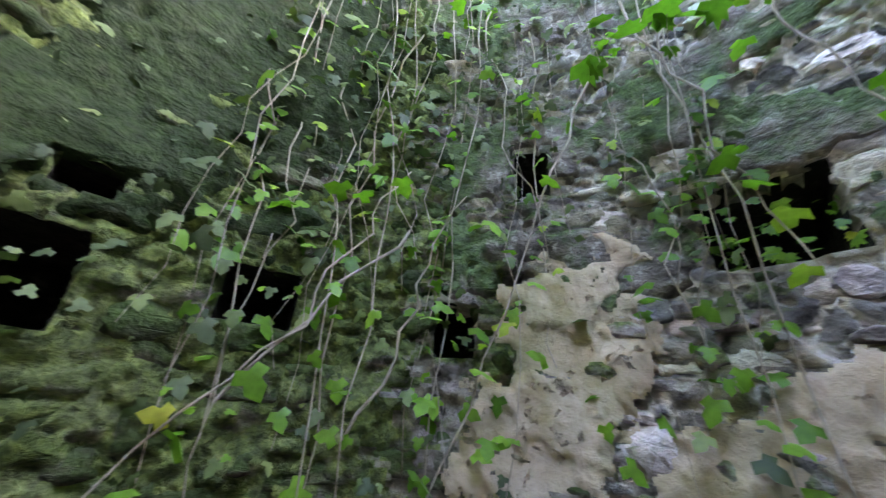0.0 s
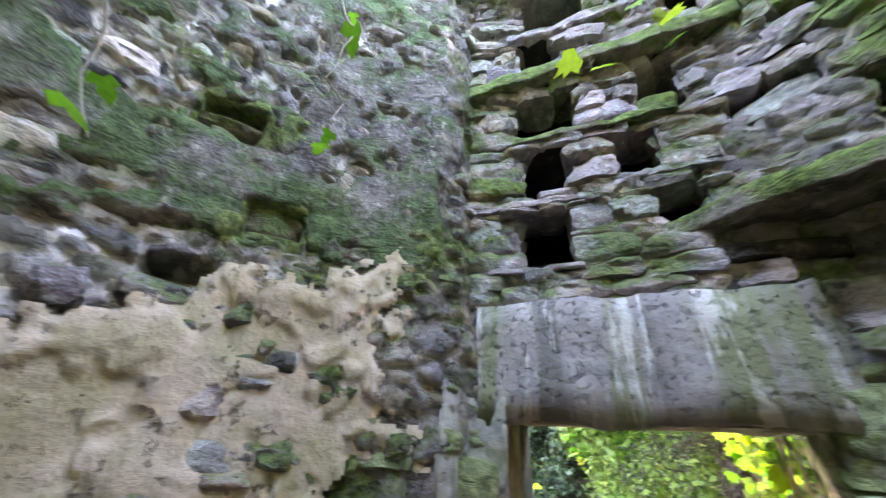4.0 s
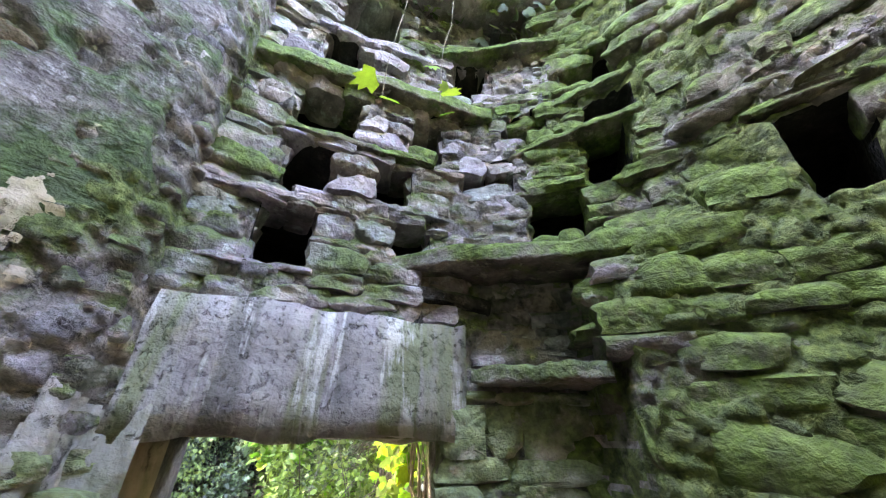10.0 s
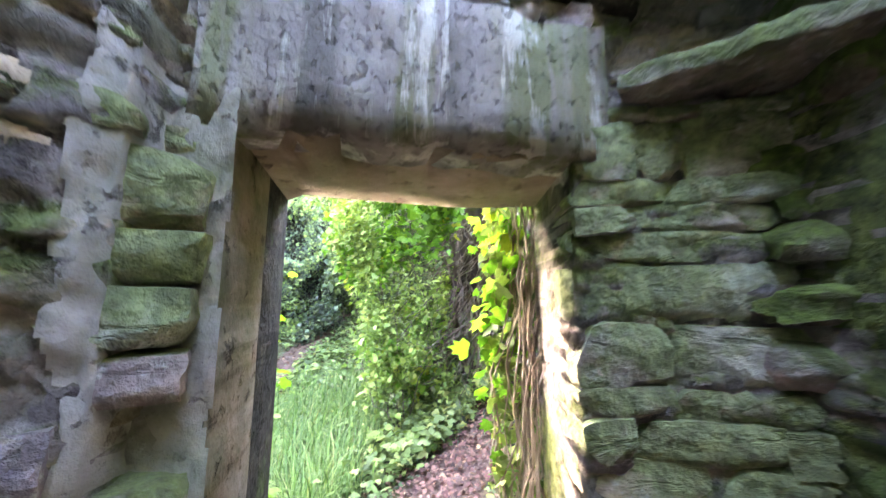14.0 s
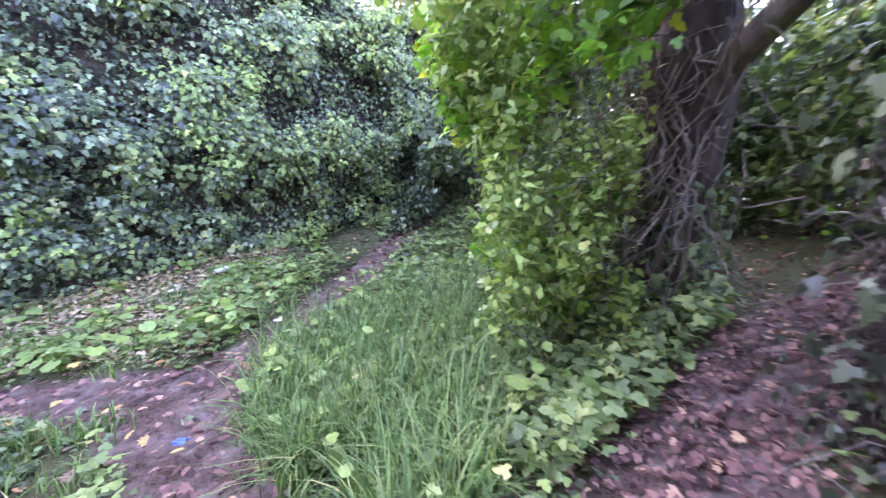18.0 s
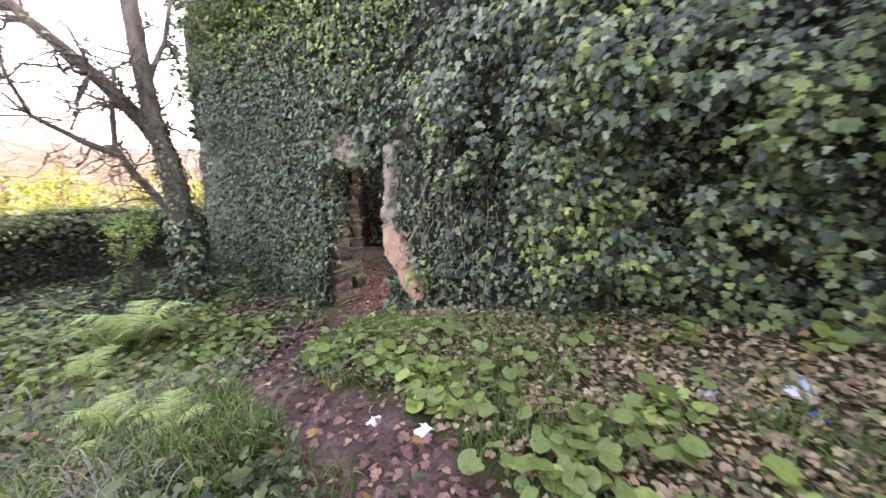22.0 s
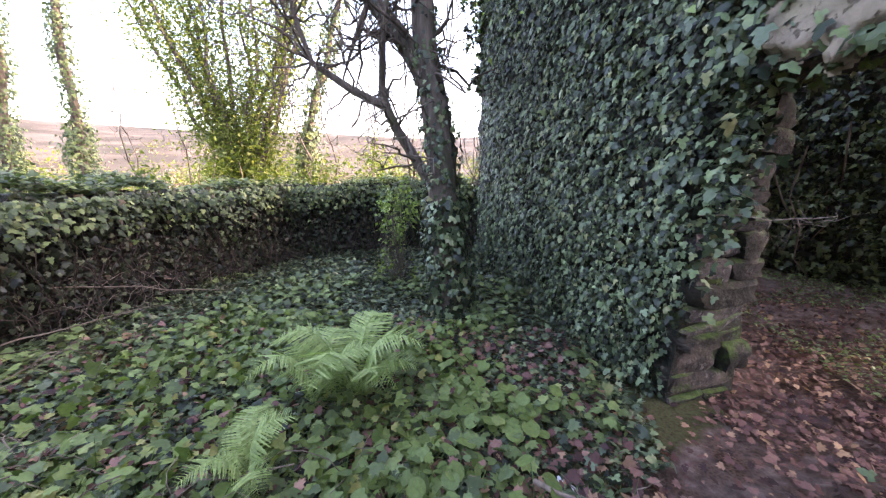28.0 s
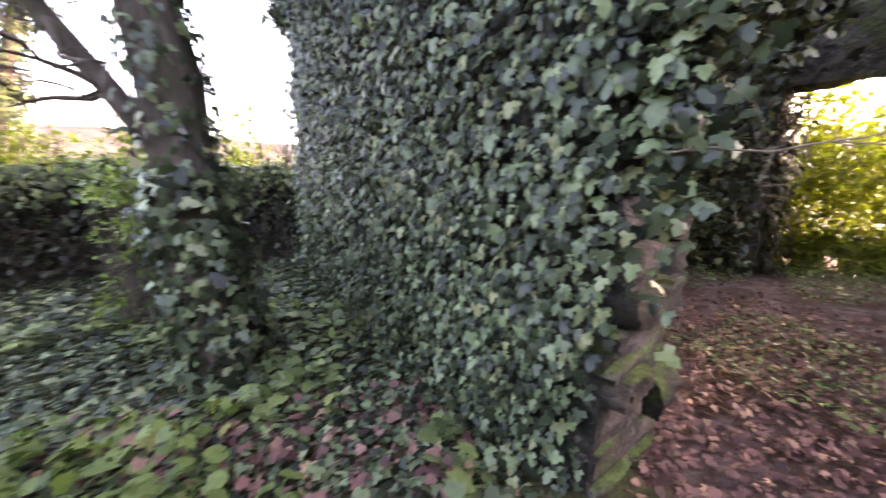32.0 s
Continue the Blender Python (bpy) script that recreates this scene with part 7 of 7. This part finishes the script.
x, y = scatter(14000, 5.8, 7.5, 2.9, 4.8, lambda x, y: outdoors(x, y) & (pm(x, y) < 0.4) & (np.hypot(x - 6.75, y - 3.95) < 0.75 + 0.25 * np.sin(5 * np.arctan2(y - 3.95, x - 6.75))))
cover("low_weeds", x, y, ROUND_LEAF, 0.042, 0.07, "small pale green weeds heaped beside the ruined doorway", IVY_SHAPE, IVY_FACES, 0.6)
x, y = scatter(2600, 2.2, 5.3, 3.6, 6.9, lambda x, y: outdoors(x, y) & (pm(x, y) < 0.4))
cover("broad_leaves", x, y, ROUND_LEAF, 0.08, 0.13, "broad lobed light green leaves over the ivy", MAPLE_SHAPE * np.array((0.9, 1, 1.4)), MAPLE_FACES, 0.6)
x, y = scatter(2300, 1.4, 5.6, 2.4, 6.6, lambda x, y: outdoors(x, y) & (pm(x, y) < 0.6))
cover("leaf_litter", x, y, DEAD_LEAF, 0.05, 0.10, "brown dead leaves caught among the ivy", MAPLE_SHAPE, MAPLE_FACES, 0.6, "leaf litter")
x, y = scatter(280, 2.8, 9.5, -2.5, 4.4, lambda x, y: outdoors(x, y))
cover("leaf_litter", x, y, ORANGE_LEAF, 0.07, 0.05, "scattered yellow and orange fallen leaves", MAPLE_SHAPE, MAPLE_FACES, 0.4, "leaf litter")


def tussocks(name, cx, cy, blades, label, tall=0.34, mat=GRASS):
    """Clumps of long blades that arch outwards."""
    n = len(cx) * blades
    k = np.repeat(np.arange(len(cx)), blades)
    a = rng.uniform(0, 2 * np.pi, n)
    ln = tall * np.clip(rng.normal(1, 0.3, n), 0.4, 1.8) * np.repeat(rng.uniform(0.6, 1.25, len(cx)), blades)
    reach = ln * rng.uniform(0.25, 0.95, n)
    rise = np.sqrt(np.maximum(ln ** 2 - reach ** 2, 0.01)) * 1.15
    bx, by = np.asarray(cx)[k] + rng.normal(0, 0.07, n), np.asarray(cy)[k] + rng.normal(0, 0.07, n)
    bz = height(bx, by) - 0.02
    t = np.linspace(0, 1, 6)
    d, e = np.stack([np.cos(a), np.sin(a)], -1), np.stack([-np.sin(a), np.cos(a)], -1)
    w = 0.006 * rng.uniform(0.6, 1.4, n)
    v = np.zeros((n, 6, 2, 3))
    for q, u in enumerate(t):
        for side, sg in enumerate((-1, 1)):
            half = (w * (1 - 0.92 * u ** 1.5) * sg)[:, None]
            v[:, q, side, :2] = np.column_stack([bx, by]) + d * (reach * u ** 1.6)[:, None] + e * half
            v[:, q, side, 2] = bz + rise * (1.85 * u - 1.05 * u * u)
    base = (np.arange(n) * 12)[:, None, None]
    f = np.array([(2 * q, 2 * q + 1, 2 * q + 3, 2 * q + 2) for q in range(5)])[None] + base
    g = Gather()
    g.add(v.reshape(-1, 3), f.reshape(-1, 4))
    return tagged(g.make(name, mat), label, "grass", kind="stuff")


x, y = scatter(1500, 3.3, 7.6, -3.3, 0.2, lambda x, y: outdoors(x, y) & (pm(x, y) < 0.5) & (y < -0.5 - 0.12 * (x - 4.5)) & (y > -0.9 - (x - 3.0) * 0.9) & (rng.random(len(x)) < np.clip(0.8 - 0.5 * (x - 5.6), 0.06, 0.8)))
tussocks("grass", x, y, 30, "long green grass arching in tussocks on the bank", 0.42)
x, y = scatter(620, 1.6, 5.2, 2.0, 4.3, lambda x, y: outdoors(x, y) & (pm(x, y) < 0.5) & (y < 3.6 + 0.12 * x) & (np.array([noise.noise((a * 1.1, b * 1.1, 51)) for a, b in zip(x, y)]) > -0.12))
tussocks("dry_grass", x, y, 22, "flattened grey-lilac dead grass beside the path", 0.24, DRY_GRASS)
x, y = scatter(150, 4.4, 5.6, 2.0, 3.5, lambda x, y: outdoors(x, y) & (pm(x, y) < 0.5))
tussocks("grass", x, y, 26, "feathery grey-green grass beside the path", 0.26)
x, y = scatter(420, 4.6, 8.4, -0.4, 3.6, lambda x, y: outdoors(x, y) & (pm(x, y) < 0.8) & (np.array([noise.noise((a * 0.8, b * 0.8, 26)) for a, b in zip(x, y)]) > 0.05))
tussocks("grass", x, y, 22, "loose tufts of rough grass by the path", 0.17)
x, y = scatter(1500, 3.4, 7.4, -3.2, 0.0, lambda x, y: outdoors(x, y) & (pm(x, y) < 0.45) & (np.array([noise.noise((a * 1.4, b * 1.4, 31)) for a, b in zip(x, y)]) > 0.0))
cover("broad_weeds", x, y, SPRIG_LEAF, 0.09, 0.2, "broad pale leaves among the grass", ROUND_SHAPE, ROUND_FACES)
x, y = scatter(1700, 4.4, 6.6, 4.4, 7.0, lambda x, y: outdoors(x, y))
cover("leaf_litter", x, y, DEAD_LEAF, 0.06, 0.06, "reddish-brown fallen leaves between the ivy", MAPLE_SHAPE, MAPLE_FACES, 0.5, "leaf litter")
x, y = scatter(4200, 3.4, 5.75, 0.4, 3.8, lambda x, y: outdoors(x, y) & (pm(x, y) < 0.5))
cover("low_weeds", x, y, BUSH_LEAF, 0.055, 0.10, "dark leafy weeds and bramble leaves by the path", IVY_SHAPE, IVY_FACES, 0.55)
x, y = scatter(6500, 7.3, 11.2, 4.6, 8.9, lambda x, y: ((x - 7.4) * 0.917 + (y - 5.3) * 0.4 > 0.1) & (rng.random(len(x)) < np.clip(1.6 - 0.5 * (x - 7.8), 0.15, 1)))
cover("leaf_litter", x, y, DEAD_LEAF, 0.042, 0.02, "dead leaves thick on the floor of the ruin", MAPLE_SHAPE, MAPLE_FACES, 0.5, "leaf litter")
x, y = scatter(9000, 8.7, 12.4, 5.4, 9.6, lambda x, y: np.array([noise.noise((a * 1.1, b * 1.1, 41)) for a, b in zip(x, y)]) > -0.1)
cover("low_weeds", x, y, WEED_LEAF, 0.04, 0.05, "low green weeds at the back of the ruin's floor", OVAL_SHAPE, OVAL_FACES, 0.6)
grass("grass", 3500, lambda x, y: outdoors(x, y) & (x < 6.2) & (pm(x, y) < 0.45) & (y < -0.5 - 0.12 * (x - 4.5)) & (y > -0.9 - (x - 3.0) * 0.9), (3.4, 7.6, -3.4, 0.2), 0.34, "long green grass on the bank")
grass("grass", 14000, lambda x, y: outdoors(x, y) & (pm(x, y) < 0.7) & (np.array([noise.noise((a * 0.8, b * 0.8, 6)) for a, b in zip(x, y)]) > 0.0), (3.0, 7.4, 0.4, 5.0), 0.16, "short rough grass")


g = Gather()
for _ in range(330):
    x0, y0 = rng.uniform(1.2, 5.0), rng.uniform(1.6, 4.8)
    a = rng.uniform(0, 2 * np.pi)
    ln = rng.uniform(0.3, 0.9)
    z0 = float(height(x0, y0))
    g.add(*tube(bend((x0, y0, z0), (x0 + ln * math.cos(a), y0 + ln * math.sin(a), z0 + rng.uniform(0.0, 0.25)), 8, 0.4, -0.08), rng.uniform(0.002, 0.005), 5))
tagged(g.make("dry_bramble", TWIG), "dry bramble stems straggling over the ground", "bramble", kind="stuff")


# ---- ferns ----
def frond_mesh(length, pairs=40):
    """One arching frond: a midrib with toothed leaflets on both sides."""
    g = Gather()
    t = np.linspace(0, 1, 12)
    mid = np.column_stack([np.zeros(12), t * length * 0.9, length * (0.78 * np.sin(t * 1.9) - 0.36 * t * t)])
    g.add(*tube(mid, np.linspace(0.005, 0.0015, 12), 4))
    m = 9
    along = np.linspace(0, 1, m)
    teeth = np.array((0.03, 0.066, 0.026, 0.06, 0.022, 0.046, 0.016, 0.028, 0.002))
    for k in range(pairs):
        s = 0.10 + 0.88 * k / pairs
        p = np.array([np.interp(s, t, mid[:, c]) for c in range(3)])
        w = length * 0.235 * math.sin(math.pi * (0.08 + 0.88 * (1 - s))) + 0.008
        for sg in (-1, 1):
            d = np.array((sg, 0.42 + rng.normal(0, 0.06), -0.10 + rng.normal(0, 0.10)))
            q = p + np.outer(along, d * w)
            q[:, 2] -= 0.10 * w * along ** 2
            side = np.cross(d, (0, 0, 1.0))
            side /= np.linalg.norm(side)
            tilt = np.array((0, 0, rng.normal(0, 0.25)))
            v = np.concatenate([q + (side + tilt) * (teeth * w)[:, None], q - (side + tilt) * (teeth * w)[:, None]])
            f = [(i, i + 1, m + i + 1, m + i) for i in range(m - 1)]
            g.add(v, f)
    return g


FRONDS = [frond_mesh(L) for L in (0.85, 0.7, 0.55)]
FROND_DATA = []
for g in FRONDS:
    ob = g.make("frond", FERN_LEAF)
    FROND_DATA.append(ob.data)
    bpy.data.objects.remove(ob)


def fern(x, y, n, scale, label, lift=0.0):
    root = new("fern")
    root.location = (x, y, float(height(x, y)) + lift)
    for k in range(n):
        ob = new("frond", FROND_DATA[k % 3])
        ob.parent = root
        ob.matrix_basis = Euler((radians(rng.uniform(5, 30)), 0, 2 * math.pi * k / n + rng.normal(0, 0.2))).to_matrix().to_4x4() @ Matrix.Diagonal((scale, scale, scale * rng.uniform(0.8, 1.2), 1))
    return tagged(root, label, "fern", group="ferns")


fern(4.5, 5.6, 12, 1.0, "pale green fern with arching fronds")
fern(4.25, 5.45, 7, 0.85, "pale green fern with arching fronds")
fern(5.1, 2.65, 9, 0.5, "low dark fern at the path's edge")
fern(4.75, 3.0, 9, 0.55, "low dark fern at the path's edge")
fern(4.25, 4.65, 7, 0.6, "small fern among the ground cover")


# ---- fallen branches and litter ----
def branch(a, b, r, label, side=8):
    root = new("fallen_branch")
    root.location = a
    p = bend((0, 0, 0), np.array(b, float) - np.array(a, float), 10, 0.15)
    g = Gather()
    limb(g, p, r, r * 0.4, 7)
    g.make("stem", TWIG, root, True)
    g = Gather()
    twigs(g, p[4:], side, 0.45, r * 0.4, 0.1)
    tagged(g.make("brushwood", TWIG, root), kind="stuff")
    return tagged(root, label, "branch", group="fallen branches")


branch((0.2, 5.3, -0.35), (1.75, 7.2, -0.98), 0.014, "long bare branch leaning from the low wall", 10)
branch((1.0, 5.0, -0.9), (1.9, 6.2, -0.8), 0.010, "dry twiggy branch by the low wall", 12)
branch((5.9, 4.9, -1.1), (6.25, 4.75, -1.12), 0.018, "short dead stick on the path", 2)
branch((6.6, 4.3, -0.95), (6.2, 4.1, -0.95), 0.014, "short dead stick on the path", 2)
branch((7.05, 5.88, 0.34), (7.5, 5.42, 0.40), 0.006, "bare twig across the doorway", 5)
branch((2.0, 4.2, -1.0), (2.6, 5.0, -0.6), 0.008, "dry bramble stem on the ground", 6)


def scrap(x, y, size, mat, label, name="litter"):
    """A crumpled piece of plastic."""
    bm = bmesh.new()
    bmesh.ops.create_grid(bm, x_segments=6, y_segments=6, size=0.5)
    s = rng.uniform(0, 50)
    for v in bm.verts:
        v.co += wob(v.co + Vector((s, s, 0)), 2.6, 0.38)
        v.co.z = abs(v.co.z)
    bmesh.ops.solidify(bm, geom=bm.faces[:], thickness=0.03)
    me = bpy.data.meshes.new(name)
    bm.to_mesh(me)
    bm.free()
    me.materials.append(mat)
    ob = new(name, me)
    ob.matrix_basis = Matrix.Translation((x, y, float(height(x, y)) + 0.02)) @ Euler((0, 0, rng.uniform(0, 6))).to_matrix().to_4x4() @ Matrix.Diagonal((size, size * 0.7, size, 1))
    return tagged(ob, label, "litter", group="scraps of litter")


for x, y, s in ((6.46, 1.7, 0.12), (6.1, 1.25, 0.12), (8.3, 0.4, 0.16), (8.8, -0.1, 0.2), (8.0, 0.75, 0.13), (7.35, 3.1, 0.11), (4.66, -3.17, 0.16), (8.6, -0.9, 0.12), (6.25, 2.0, 0.09), (6.1, 5.0, 0.10), (7.0, -0.9, 0.1)):
    scrap(x, y, s, WHITE_PLASTIC, "crumpled scrap of white plastic on the ground")
scrap(5.3, -0.38, 0.08, BLUE_PLASTIC, "small scrap of blue plastic on the path")
scrap(8.15, 0.3, 0.08, BLUE_PLASTIC, "small scrap of blue plastic among leaves")


# ---- single plants of broad round leaves beside the path ----
def round_leaf_mesh():
    g = Gather()
    leaves(g, [(0, 0, 0)], [(0, 0.25, 1)], [(0, 1, -0.25)], 1.0, ROUND_SHAPE, ROUND_FACES)
    ob = g.make("leaf", ROUND_LEAF)
    me = ob.data
    bpy.data.objects.remove(ob)
    return me


LEAF_DATA = round_leaf_mesh()


def stalk_mesh():
    g = Gather()
    g.add(*tube([(0, 0, 0), (0, 0.10, 0.45), (0, 0.3, 0.8), (0, 0.5, 1.0)], [0.022, 0.02, 0.018, 0.014], 5))
    ob = g.make("stalk", GRASS, None, True)
    me = ob.data
    bpy.data.objects.remove(ob)
    return me


STALK_DATA = stalk_mesh()


def leafy_plant(count, reach):
    root = new("broad_leaved_plant")
    for k in range(count):
        turn = Euler((0, 0, 2 * math.pi * k / count + rng.normal(0, 0.3))).to_matrix().to_4x4()
        h = reach * rng.uniform(0.7, 1.2)
        st = new("stalk", STALK_DATA)
        st.parent = root
        st.matrix_basis = turn @ Matrix.Diagonal((h, h, h, 1))
        lf = new("leaf", LEAF_DATA)
        lf.parent = st
        sz = rng.uniform(0.07, 0.13)
        lf.matrix_basis = st.matrix_basis.inverted() @ turn @ Matrix.Translation((0, 0.5 * h, h)) @ Euler((rng.normal(-0.1, 0.2), rng.normal(0, 0.2), rng.normal(0, 0.4))).to_matrix().to_4x4() @ Matrix.Diagonal((sz, sz, sz, 1))
    return tagged(root, "low plant with broad round light green leaves", "plant", group="broad-leaved plants")


protos = [leafy_plant(c, r) for c, r in ((6, 0.17), (5, 0.15), (7, 0.20))]
spots = [(5.5 + rng.uniform(-0.9, 0.7), 5.4 + rng.uniform(-0.8, 1.0)) for _ in range(40)] + [(rng.uniform(6.5, 8.2), rng.uniform(0.6, 3.6)) for _ in range(34)] + [(rng.uniform(4.0, 5.2), rng.uniform(3.4, 5.2)) for _ in range(12)]
spots = [(x, y) for x, y in spots if float(pm(np.array([x]), np.array([y]))[0]) < 0.5 and float(side_of_wall(x, y)) > 0.3]
for i, (x, y) in enumerate(spots):
    m = Matrix.Translation((x, y, float(height(x, y)) - 0.005)) @ Euler((0, 0, rng.uniform(0, 6.3))).to_matrix().to_4x4()
    if i < 3:
        protos[i].matrix_basis = m
    else:
        copy_thing(protos[i % 3], m)

# ---- stones lying on the path ----
for x, y, sz in ((6.05, 1.25, 0.10), (6.15, 1.4, 0.07), (5.95, 1.12, 0.08), (6.22, 1.2, 0.06), (6.3, 1.45, 0.08), (5.8, 1.35, 0.06), (6.0, 0.9, 0.07), (5.7, 0.8, 0.05), (6.35, 1.05, 0.06), (6.6, -1.0, 0.08), (5.6, -0.35, 0.06)):
    ob = new("path_stone", stone_mesh(int(rng.integers(10)) + LUMPS, PALE_STONE))
    ob.matrix_basis = Matrix.Translation((x, y, float(height(x, y)) - 0.035)) @ Euler((0, 0, rng.uniform(0, 6))).to_matrix().to_4x4() @ Matrix.Diagonal((sz * 1.3, sz, sz * 0.7, 1))
    tagged(ob, "small pale stone lying on the path", "stone", group="stones on the path")


# ---- discarded plastic bottles below the hedge ----
def clear_plastic():
    m = Mat("clear_plastic")
    m.bump(m.noise(25, 3), 0.6, 0.01)
    m.put(m.b, "Transmission Weight", 0.55)
    return m.done((0.8, 0.86, 0.95), 0.15, 0.5)


BOTTLE = clear_plastic()


def bottle(x, y, turn, cap_mat):
    root = new("plastic_bottle")
    root.matrix_basis = Matrix.Translation((x, y, float(height(x, y)) + 0.035)) @ Euler((0, radians(90), turn)).to_matrix().to_4x4()
    for nm, mat, prof in (("body", BOTTLE, ((0.0, 0.012), (0.004, 0.03), (0.03, 0.033), (0.06, 0.030), (0.10, 0.033), (0.14, 0.032), (0.17, 0.022), (0.19, 0.013), (0.20, 0.012))),
                          ("cap", cap_mat, ((0.195, 0.014), (0.20, 0.0155), (0.212, 0.0155), (0.214, 0.010)))):
        g = Gather()
        p = np.array([(0, 0, h) for h, r in prof]) + rng.normal(0, 0.001, (len(prof), 3))
        g.add(*tube(p, [r for h, r in prof], 14, 0.10 if nm == "body" else 0.0))
        g.make(nm, mat, root, True)
    return tagged(root, "crumpled clear plastic bottle lying among leaves", "bottle", group="discarded bottles")


bottle(8.35, 0.35, 0.6, BLUE_PLASTIC)
bottle(8.75, -0.15, 1.9, BLUE_PLASTIC)
bottle(7.95, 0.55, -0.5, WHITE_PLASTIC)
